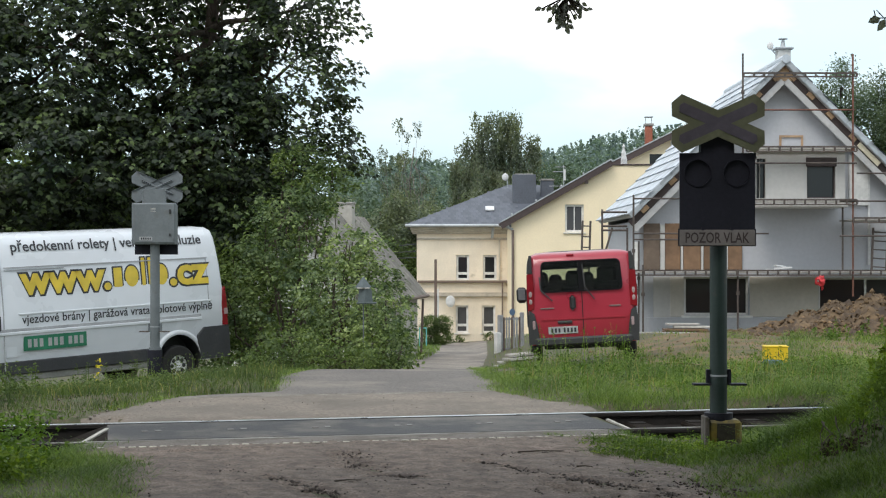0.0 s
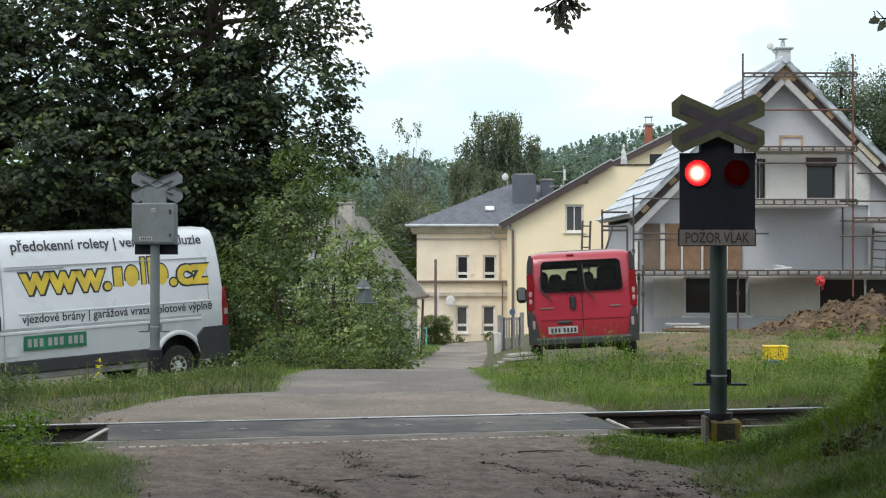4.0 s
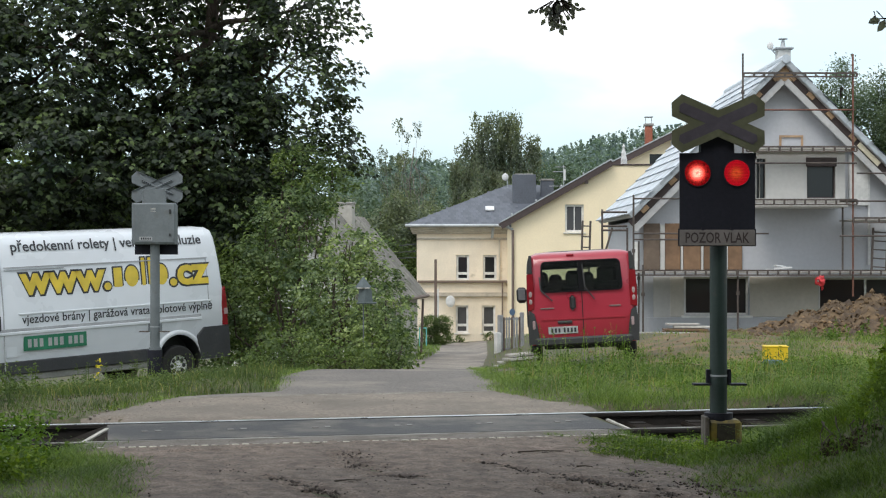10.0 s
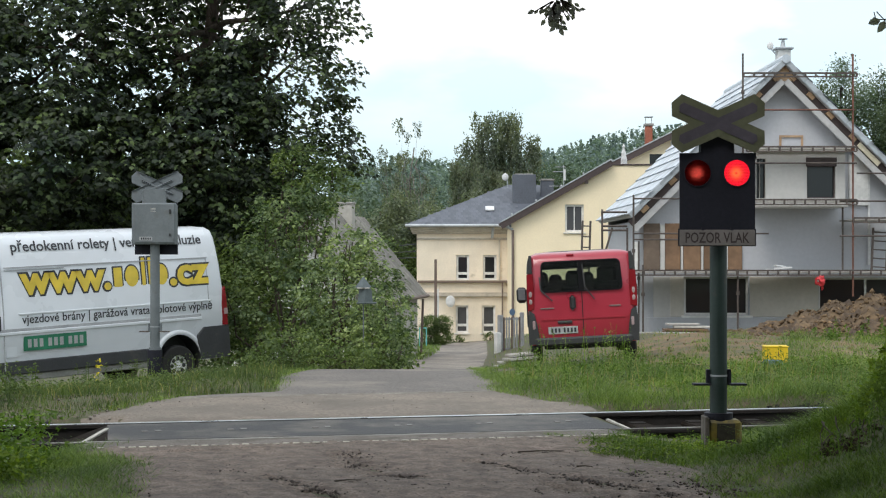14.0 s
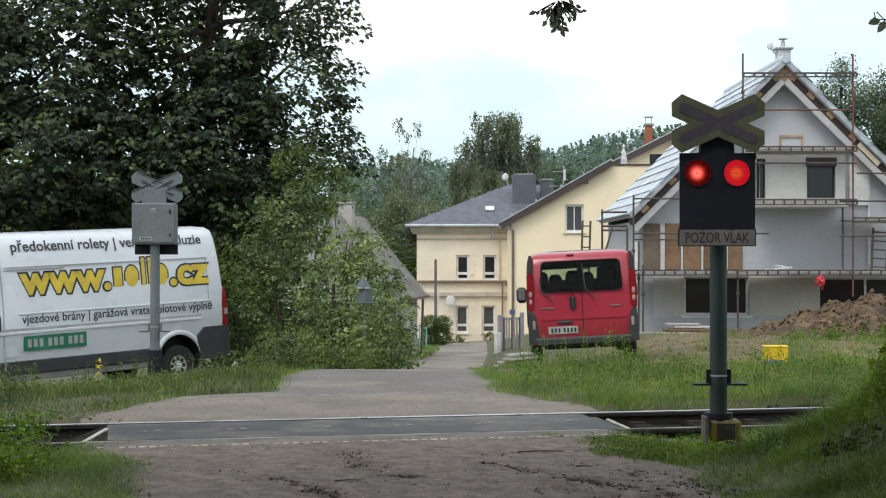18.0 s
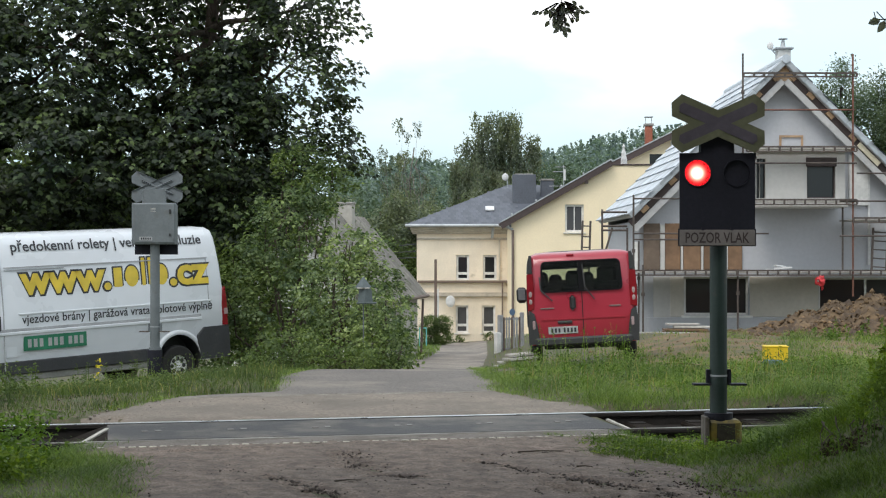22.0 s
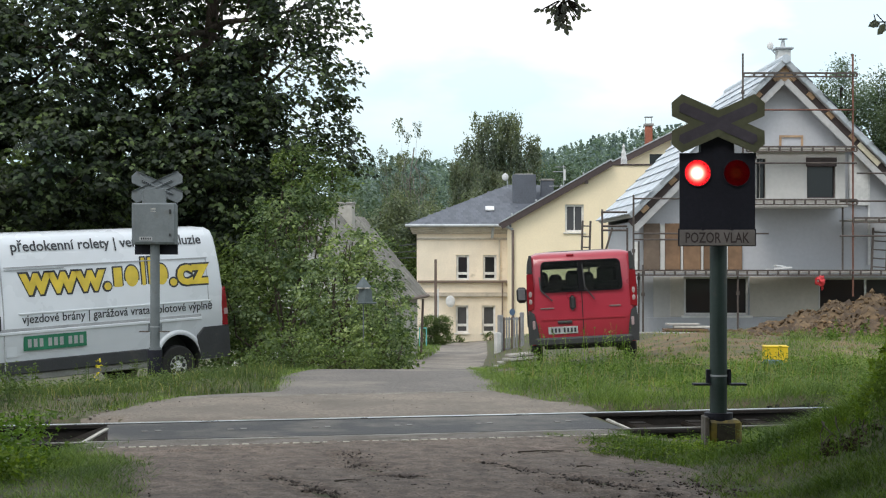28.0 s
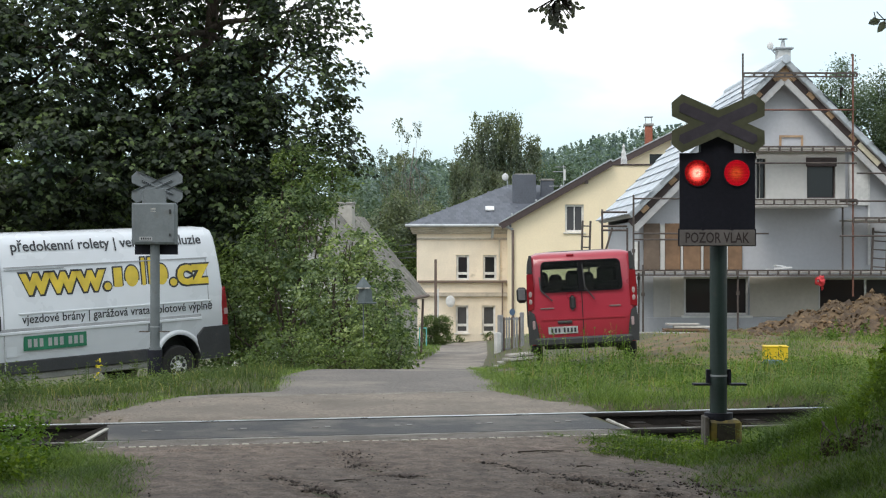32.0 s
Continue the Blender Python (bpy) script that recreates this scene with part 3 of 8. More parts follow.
def limb(pts, r0, r1, n=7, bm=None):
    """A tapered, bending stem through the points."""
    bm = bm or bmesh.new()
    rings = []
    for i, p in enumerate(pts):
        p = Vector(p)
        d = (Vector(pts[min(i + 1, len(pts) - 1)]) - Vector(pts[max(i - 1, 0)])).normalized()
        q = d.to_track_quat("Z", "Y")
        r = r0 + (r1 - r0) * i / (len(pts) - 1)
        rings.append([bm.verts.new(p + q @ Vector((r * math.cos(6.2832 * k / n), r * math.sin(6.2832 * k / n), 0))) for k in range(n)])
    for a, b in zip(rings, rings[1:]):
        for k in range(n):
            bm.faces.new((a[k], a[(k + 1) % n], b[(k + 1) % n], b[k]))
    bm.faces.new(rings[0][::-1])
    bm.faces.new(rings[-1])
    return bm


def bent(rng, p, q, k=4, wob=0.12):
    p, q = np.array(p, float), np.array(q, float)
    L = np.linalg.norm(q - p)
    return [tuple(p + (q - p) * i / k + (rng.normal(size=3) * wob * L / k if 0 < i < k else 0)) for i in range(k + 1)]


def tree(name, base, trunk_top, r, limbs, leaf_pts, leaf_size, leaf_mat, bark_mat, rng, label, category="tree", droop=0.3, slim=0.55, plain=False, crown=None):
    """A tree: trunk, limbs to the given tips, and a crown of leaves."""
    t = thing(name, (*base, 0, 0, 0), label, category)
    off = np.array(base, float)
    tp = np.array(trunk_top, float) - off
    part("trunk", limb(bent(rng, (0, 0, -0.1), tp, 6, 0.10), r, r * 0.45, 9), bark_mat, t, smooth=True)
    for tip in limbs:
        k = rng.uniform(0.35, 0.95)
        part("limb", limb(bent(rng, tp * k, np.array(tip) - off, 5, 0.22), r * 0.36, r * 0.05, 6), bark_mat, t, smooth=True)
    part("crown", crown or leaf_mesh("crown", leaf_pts - off, leaf_size, leaf_mat, rng, droop, slim, plain), leaf_mat, t)
    return t


def grass_mesh(name, xy, z, height, width, material, rng, lean=0.35):
    n = len(xy)
    a = rng.uniform(0, 6.2832, n)
    h = height * rng.uniform(0.45, 1.35, n)
    w = width * rng.uniform(0.6, 1.3, n)
    b = np.column_stack([xy, z])
    side = np.column_stack([np.cos(a), np.sin(a), np.zeros(n)])
    ln = rng.normal(size=(n, 2)) * lean * 1.25 * h[:, None]
    mid = b + np.column_stack([ln * 0.35, h * 0.55])
    tip = b + np.column_stack([ln, h * rng.uniform(0.85, 1.0, n)])
    v = np.empty((n, 5, 3))
    v[:, 0], v[:, 1] = b - side * w[:, None] / 2, b + side * w[:, None] / 2
    v[:, 2], v[:, 3] = mid + side * w[:, None] * 0.4, mid - side * w[:, None] * 0.4
    v[:, 4] = tip
    i = np.arange(n)[:, None] * 5
    f = np.concatenate([i + np.array([0, 1, 2]), i + np.array([0, 2, 3]), i + np.array([3, 2, 4])])
    return mesh_np(name, v.reshape(-1, 3), f, material)


def text_mesh(name, text, bold):
    cu = bpy.data.curves.new(name, "FONT")
    cu.body, cu.size, cu.offset, cu.resolution_u = text, 1.0, bold, 3
    tmp = bpy.data.objects.new(name, cu)
    scene.collection.objects.link(tmp)
    me = bpy.data.meshes.new_from_object(tmp.evaluated_get(bpy.context.evaluated_depsgraph_get()))
    bpy.data.objects.remove(tmp)
    bpy.data.curves.remove(cu)
    co = np.empty(len(me.vertices) * 3, dtype=np.float32)
    me.vertices.foreach_get("co", co)
    return me, co.reshape(-1, 3)


def lettering(name, text, height, material, parent, at, width=None, thick=0.004, label="", bold=0.0):
    """Letters in the built-in font, a part for each word; local x along the line, local z up, facing -y."""
    words, done = text.split(" "), ""
    full, co = text_mesh(name, text, bold)
    lo, hi = co[:, 0].min(), co[:, 0].max()
    bpy.data.meshes.remove(full)
    k = (width / (hi - lo)) if width else height
    for w in words:
        done = (done + " " + w) if done else w
        line, co = text_mesh(name, done, bold)
        end = co[:, 0].max()
        bpy.data.meshes.remove(line)
        me, co = text_mesh(name, w, bold)
        x = co[:, 0] - co[:, 0].max() + end - lo
        out = np.column_stack([x * k, np.full(len(co), -thick), co[:, 1] * height])
        me.vertices.foreach_set("co", np.ascontiguousarray(out, dtype=np.float32).ravel())
        me.update()
        me.materials.clear()
        part(name, me, material, parent, label, at)


def cut(ob, cutter_bm):
    """Takes the shape of the cutter out of a mesh object for good."""
    me = bpy.data.meshes.new("cutter")
    cutter_bm.to_mesh(me)
    cutter_bm.free()
    c = bpy.data.objects.new("cutter", me)
    scene.collection.objects.link(c)
    c.matrix_world = ob.matrix_world
    md = ob.modifiers.new("cut", "BOOLEAN")
    md.object, md.operation, md.solver = c, "DIFFERENCE", "EXACT"
    keep, ob.parent = ob.parent, None
    c.matrix_basis = ob.matrix_basis
    dg = bpy.context.evaluated_depsgraph_get()
    out = bpy.data.meshes.new_from_object(ob.evaluated_get(dg))
    ob.modifiers.clear()
    old = ob.data
    ob.data = out
    ob.parent = keep
    bpy.data.objects.remove(c)
    bpy.data.meshes.remove(me)
    bpy.data.meshes.remove(old)


def smooth_by_angle(ob, degrees=35):
    bm = bmesh.new()
    bm.from_mesh(ob.data)
    for f in bm.faces:
        f.smooth = True
    for e in bm.edges:
        e.smooth = len(e.link_faces) == 2 and e.calc_face_angle(3.0) < radians(degrees)
    bm.to_mesh(ob.data)
    bm.free()


def ramp01(v, a, b):
    t = np.clip((np.asarray(v, float) - a) / (b - a), 0, 1)
    return t * t * (3 - 2 * t)


# ---------------------------------------------------------------- lie of the land
TRACK_Y, TRACK_SLOPE = 14.90, math.tan(radians(12.2))      # the track's axis: y = TRACK_Y + TRACK_SLOPE * x
TRACK_COS = math.cos(radians(12.2))
DECK_L, DECK_R = -3.20, 1.78


def road_edges(y):
    y = np.asarray(y, float)
    ys = [-20, 10.4, 13.0, 13.4, 16.2, 18.35, 18.6, 22, 30, 45, 60, 90, 98]
    l = [-2.2, -2.05, -2.5, -3.05, -3.6, -3.05, -2.0, -2.1, -1.6, -1.3, -1.3, -1.6, -1.7]
    r = [1.7, 1.5, 1.72, 1.75, 1.55, 0.64, 0.62, 0.5, 0.7, 1.05, 1.7, 2.5, 2.7]
    return np.interp(y, ys, l), np.interp(y, ys, r)


def land(x, y):
    """Height of the ground."""
    x, y = np.broadcast_arrays(np.asarray(x, float), np.asarray(y, float))
    p = np.interp(y, [21.0, 23.0, 45.0, 95.0, 140.0, 230.0, 420.0, 3000.0], [0.0, -0.09, -1.75, -3.72, -5.0, 2.0, 17.0, 17.0])
    fade = ramp01(y, 21, 42)
    right = np.clip(0.25 * (x - 1.4), 0, 1.0) * fade * (1 - ramp01(y, 70, 110))
    left = -np.clip(0.105 * (-x - 2.3), 0, 0.6) * ramp01(y, 16.5, 22) * (1 - ramp01(y, 60, 100))
    bank = np.interp(x, [1.9, 2.2, 2.6, 2.95, 3.3, 4.2, 6.0], [0, 0.05, 0.17, 0.31, 0.58, 1.25, 1.7]) * (1 - ramp01(y, 11.7, 13.3)) * ramp01(y, 2, 6)
    d = (y - TRACK_Y - TRACK_SLOPE * x) * TRACK_COS
    track = -0.25 * (1 - ramp01(np.abs(d), 1.05, 1.35)) * (1 - ramp01(x, DECK_L + 0.0, DECK_L + 0.1) * (1 - ramp01(x, DECK_R - 0.1, DECK_R)))
    deck_bed = -0.04 * (1 - ramp01(np.abs(d), 0.78, 0.84)) * ramp01(x, DECK_L, DECK_L + 0.1) * (1 - ramp01(x, DECK_R - 0.1, DECK_R))
    hill = 8.3 * ramp01(x, 5, 60) * ramp01(y, 130, 330)
    lumps = 0.03 * np.sin(x * 2.1 + y * 0.7) * np.sin(y * 1.3 - x * 0.4) * (1 - ramp01(y, 60, 90))
    l, r = road_edges(y)
    off = ramp01(np.maximum(l - x, x - r), 0.0, 0.5)
    crown = 0.04 * off * ramp01(y, 15.8, 17.5) * (1 - ramp01(y, 24, 30))
    return p + right + left + bank + track + deck_bed + hill + (lumps + crown) * off


# ---------------------------------------------------------------- ground, road, track
def axis_steps(lo, hi, fine0, fine1, step, grow=1.18):
    a = list(np.arange(fine0, fine1 + 1e-6, step))
    s = step
    while a[-1] < hi:
        s *= grow
        a.append(a[-1] + s)
    s = step
    while a[0] > lo:
        s *= grow
        a.insert(0, a[0] - s)
    return np.array(a)


gx, gy = axis_steps(-1500, 1500, -9, 9, 0.16), axis_steps(-300, 2900, 8, 30, 0.16)
GX, GY = np.meshgrid(gx, gy)
GZ = land(GX, GY)
i_, j_ = np.meshgrid(np.arange(len(gx) - 1), np.arange(len(gy) - 1))
q_ = (j_ * len(gx) + i_).ravel()
ground = part("ground", mesh_np("ground", np.column_stack([GX.ravel(), GY.ravel(), GZ.ravel()]),
                                np.column_stack([q_, q_ + 1, q_ + 1 + len(gx), q_ + len(gx)]), M["soil"]), M["soil"], smooth=True)
tagged(ground, "earth and thin grass sloping away behind the railway", "ground", kind="structure")


def strip(name, y0, y1, step, lift, material, label, inset=0.0, skew=True, edge=0.0, seed=3):
    """A stretch of road surface laid on the land, with ragged edges."""
    rng = np.random.default_rng(seed)
    ys = np.linspace(y0, y1 + 0.01, max(2, int((y1 - y0) / step) + 1))
    cols = 25
    v = []
    for y in ys:
        l, r = road_edges(y)
        l = l + inset + edge * (0.7 * math.sin(1.7 * y + seed) + 0.5 * math.sin(4.6 * y + 2.1 * seed) + 0.25 * rng.normal())
        r = r - inset + edge * (0.7 * math.sin(1.9 * y + 3 * seed) + 0.5 * math.sin(5.1 * y + seed) + 0.25 * rng.normal())
        for k in range(cols):
            x = l + (r - l) * k / (cols - 1)
            yy = y + (TRACK_SLOPE * x if skew else 0)
            v.append((x, yy, float(land(x, yy)) + lift * (0.1 if k in (0, cols - 1) or y == ys[0] else 1.0)))
    v = np.array(v)
    i, j = np.meshgrid(np.arange(cols - 1), np.arange(len(ys) - 1))
    q = (j * cols + i).ravel()
    ob = part(name, mesh_np(name, v, np.column_stack([q, q + 1, q + 1 + cols, q + cols]), material), material, smooth=True)
    return tagged(ob, label, "road", kind="structure")


NEAR_EDGE, FAR_EDGE = TRACK_Y - 1.06, TRACK_Y + 0.84
strip("road_near", -12.0, 9.0, 0.25, 0.012, M["road_mud"], "muddy asphalt road with ruts and loose grit", edge=0.10)


def rut(x, y, ax, ay, bx, by, half):
    """How near a place lies to the line of a rut, 1 on it and 0 off it."""
    u = np.clip(((x - ax) * (bx - ax) + (y - ay) * (by - ay)) / ((bx - ax) ** 2 + (by - ay) ** 2), 0, 1)
    return np.exp(-(np.hypot(x - ax - u * (bx - ax), y - ay - u * (by - ay)) / half) ** 2)


def clumpy(x, y, seed=0.0):
    return np.array([noise.noise(Vector((a, b, seed))) for a, b in zip(x.ravel(), y.ravel())]).reshape(x.shape)


ys_ = np.linspace(8.4, NEAR_EDGE - 0.28, 190)
us_ = np.linspace(0.0, 1.0, 170)
l_, r_ = road_edges(ys_)
r_ = r_ + 0.30 * (1 - ramp01(ys_, 11.2, 12.6))               # churned out to the grass of the bank
wob_ = 0.10 * (0.7 * np.sin(1.7 * ys_ + 3) + 0.5 * np.sin(4.6 * ys_ + 6.3))
mx_ = (l_ + wob_)[:, None] + (r_ - l_)[:, None] * us_[None, :]
my_ = ys_[:, None] + TRACK_SLOPE * mx_
mh_ = 0.010 * clumpy(mx_ * 3.1, my_ * 3.1) + 0.009 * clumpy(mx_ * 9.0, my_ * 9.0, 3.0) + 0.006 * clumpy(mx_ * 24.0, my_ * 24.0, 7.0)
churn = np.zeros_like(mx_)
for line in ((-1.25, 11.3, -0.6, 10.2, 0.13), (0.25, 12.15, 0.9, 11.25, 0.10), (0.9, 11.25, 1.7, 10.2, 0.16), (-0.5, 11.35, -0.15, 11.25, 0.10), (-0.85, 12.75, -0.55, 11.6, 0.16), (0.7, 11.0, 1.3, 10.0, 0.14)):
    churn = np.maximum(churn, rut(mx_, my_, *line))
mh_ = mh_ * (1 + 1.6 * churn) - 0.012 * churn + 0.010 * churn * np.sign(np.sin(38 * (my_ + 0.6 * mx_)))
step_ = rut(mx_, my_, -2.2, 12.75, -1.38, 12.95, 0.035)      # broken edge of the old surface
mh_ = mh_ - 0.022 * step_
edge_ = np.minimum(1.0, np.minimum(us_, 1 - us_) * 14)[None, :] * np.ones_like(mx_)
mz_ = land(mx_, my_) + 0.004 + 0.018 * edge_ + mh_ * edge_
nx_ = len(us_)
i_, j_ = np.meshgrid(np.arange(nx_ - 1), np.arange(len(ys_) - 1))
q_ = (j_ * nx_ + i_).ravel()
tagged(part("road_mud", mesh_np("road_mud", np.column_stack([mx_.ravel(), my_.ravel(), mz_.ravel()]), np.column_stack([q_, q_ + 1, q_ + 1 + nx_, q_ + nx_]), M["road_mud"]), M["road_mud"], smooth=True),
       "muddy rutted road before the railway with churned dirt", "road", kind="structure")
strip("road_edge_near", NEAR_EDGE - 0.42, NEAR_EDGE + 0.21, 0.105, 0.018, M["asphalt"], "worn concrete strip before the railway", inset=0.05, edge=0.02, seed=4)
strip("road_apron", FAR_EDGE, FAR_EDGE + 2.5, 0.16, 0.016, M["apron"], "pale worn concrete apron behind the rails", edge=0.05, seed=5)
strip("road_joint", FAR_EDGE + 2.31, FAR_EDGE + 2.40, 0.03, 0.027, M["joint"], "pale worn concrete edge across the road", edge=0.05, seed=9)
strip("road_patch", FAR_EDGE + 2.35, 22.9, 0.16, 0.024, M["patch"], "dark worn asphalt between the apron and the crest of the lane", edge=0.06, seed=7)
strip("road_far", 22.7, 92.0, 0.4, 0.02, M["lane"], "grey patched asphalt lane dropping into the village", edge=0.03, seed=6)

track_m = pose(0, TRACK_Y, 0, 0, 0, 12.2)
RAIL = [(-0.062, -0.17), (0.062, -0.17), (0.062, -0.158), (0.012, -0.14), (0.009, -0.05), (0.034, -0.038), (0.034, -0.012), (0.024, -0.004), (-0.024, -0.004),
        (-0.034, -0.012), (-0.034, -0.038), (-0.009, -0.05), (-0.012, -0.14), (-0.062, -0.158)]
for side in (-1, 1):
    rail = thing("rail", track_m @ pose(0, side * 0.7525, 0), "rusty steel rail with a shiny worn head", "rail", "rails of the track")
    bm = bmesh.new()
    a = [bm.verts.new((-60, x, z)) for x, z in RAIL]
    b = [bm.verts.new((60, x, z)) for x, z in RAIL]
    bm.faces.new(a), bm.faces.new(b[::-1])
    for k in range(len(RAIL)):
        bm.faces.new((a[k], b[k], b[(k + 1) % len(RAIL)], a[(k + 1) % len(RAIL)]))
    bmesh.ops.recalc_face_normals(bm, faces=bm.faces)
    part("rail_body", bm, M["rail_shaded_rust"], rail)
    part("rail_head", box((0, 0, 0.0), (120, 0.05, 0.012), 0.004), M["steel_bright"] if side > 0 else M["steel_dull"], rail, "polished running surface" if side > 0 else "dusty running surface")

deck = tagged(new("crossing_deck"), "dark rubber crossing panels between the two rails", "crossing deck", kind="structure")
deck.matrix_basis = track_m
k_ = 1.0 / TRACK_COS
deck_l, deck_r = DECK_L * k_, DECK_R * k_
pw = (deck_r - deck_l - 0.41) / 6
panel_me = None
for i in range(6):
    x = deck_l + 0.16 + pw * (i + 0.5)
    if panel_me is None:
        bm = box((0, 0, -0.05), (pw - 0.0005, 1.30, 0.10))
        p_ = part("panel", bm, M["panel"], deck, at=pose(x, 0, 0))
        panel_me = p_.data
        bm = bmesh.new()
        for dx in (-0.06, 0.06):
            box((dx, 0.02 if dx > 0 else -0.02, 0.0), (0.058, 0.075, 0.006), 0.002, bm=bm)
        hole_me = part("lifting_eye", bm, M["eye_worn"], deck, "pale worn lifting eyes", at=pose(x, 0.0, 0.003)).data
    else:
        part("panel", panel_me, M["panel"], deck, at=pose(x, 0, 0))
        part("lifting_eye", hole_me, M["eye_worn"], deck, at=pose(x, 0.0, 0.003))
for s, x in ((-1, deck_l + 0.16), (1, deck_r - 0.25)):
    bm = bmesh.new()
    v = [bm.verts.new(c) for c in ((0, -0.62, 0.0), (0, 0.62, 0.0), (s * 0.42, 0.62, -0.15), (s * 0.42, -0.62, -0.15), (0, -0.62, -0.2), (0, 0.62, -0.2))]
    for f in ((0, 1, 2, 3), (0, 3, 4), (1, 5, 2), (2, 5, 4, 3), (0, 4, 5, 1)):
        bm.faces.new([v[q] for q in f])
    bmesh.ops.recalc_face_normals(bm, faces=bm.faces)
    # wedge takes the near-black sleeper colour, for the shaded gap here
    part("deflector", bm, M["sleeper"], deck, at=pose(x, 0, 0))
    part("edge_strip", box((s * (0.19 if s > 0 else 0.13), -0.1, -0.060 if s > 0 else -0.040), (0.36, 0.05, 0.02), 0.004, rot=Euler((0, s * radians(19.6), -s * radians(40))).to_matrix()), M["white_line"], deck, "pale steel edge strip", at=pose(x, 0, 0.01))
bm = bmesh.new()
for i in range(60):
    x = deck_l + 0.1 + i * 0.085
    if x < deck_r - 0.45:
        box((x, 0.006 * math.sin(7.3 * i), 0), (0.060, 0.050, 0.012), 0.004, bm=bm)
part("kerb_teeth", bm, M["tooth"], deck, "pale notched edge of the outer panel", at=pose(0, -1.35, 0.021))

# near-black sheet laid where the rail trench lies in shade
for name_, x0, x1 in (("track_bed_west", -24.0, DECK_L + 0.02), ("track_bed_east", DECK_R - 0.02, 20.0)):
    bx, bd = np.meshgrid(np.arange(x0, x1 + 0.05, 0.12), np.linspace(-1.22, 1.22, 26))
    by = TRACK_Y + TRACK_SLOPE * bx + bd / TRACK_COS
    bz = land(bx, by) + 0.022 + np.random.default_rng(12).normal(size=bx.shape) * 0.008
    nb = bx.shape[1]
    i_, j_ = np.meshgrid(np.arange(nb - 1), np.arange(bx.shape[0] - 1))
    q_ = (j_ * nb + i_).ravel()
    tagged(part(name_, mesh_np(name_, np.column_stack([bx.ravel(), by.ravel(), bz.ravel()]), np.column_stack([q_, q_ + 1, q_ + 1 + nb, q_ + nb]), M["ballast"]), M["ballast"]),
           "track bed under the rails, near-black with the trench shade in its colour", "track bed", kind="structure")

rng = np.random.default_rng(11)
def ballast_stones(n, lo, hi, seed):
    r = np.random.default_rng(seed)
    bm = bmesh.new()
    bmesh.ops.create_icosphere(bm, subdivisions=1, radius=1.0)
    base = np.array([v.co[:] for v in bm.verts])
    tri = np.array([[v.index for v in f.verts] for f in bm.faces])
    bm.free()
    x = r.uniform(lo, hi, n)
    d = r.uniform(-1.25, 1.25, n)
    y = TRACK_Y + TRACK_SLOPE * x + d / TRACK_COS
    s = r.uniform(0.018, 0.04, n)
    c = np.column_stack([x, y, land(x, y) + s * 0.3])
    v = c[:, None, :] + base[None] * s[:, None, None] * r.uniform(0.7, 1.3, (n, 1, 3)) + r.normal(size=(n, len(base), 3)) * s[:, None, None] * 0.12
    f = tri[None] + (np.arange(n) * len(base))[:, None, None]
    return v.reshape(-1, 3), f.reshape(-1, 3)
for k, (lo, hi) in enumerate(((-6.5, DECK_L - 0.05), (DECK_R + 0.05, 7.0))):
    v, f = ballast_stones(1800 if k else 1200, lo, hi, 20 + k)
    tagged(part("ballast", mesh_np("ballast", v, f, M["ballast"]), M["ballast"]), "crushed stone ballast, darkened for the shade between the rails", "ballast", kind="stuff")
slp = thing("sleeper", track_m @ pose(deck_l - 0.45, 0, -0.19), "weathered railway sleeper, darkened for the shade under the rails", "sleeper", "sleepers of the track")
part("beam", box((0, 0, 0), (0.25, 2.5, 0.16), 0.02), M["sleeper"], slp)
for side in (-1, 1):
    part("rail_plate", box((0, side * 0.7525, 0.083), (0.16, 0.3, 0.02), 0.004), M["rail_shaded_rust"], slp)
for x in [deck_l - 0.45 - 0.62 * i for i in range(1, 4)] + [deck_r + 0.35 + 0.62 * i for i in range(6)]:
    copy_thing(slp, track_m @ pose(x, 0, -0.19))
# ---------------------------------------------------------------- level crossing signals
def cross_board(L, w, e):
    """The outline of one arm of the warning cross, with pointed ends."""
    return [(-L / 2, 0), (-L / 2 + e, -w / 2), (L / 2 - e, -w / 2), (L / 2, 0), (L / 2 - e, w / 2), (-L / 2 + e, w / 2)]


def disc(r, y0, y1, n=40):
    return prism([(r * math.cos(6.2832 * k / n), r * math.sin(6.2832 * k / n)) for k in range(n)], y0, y1)


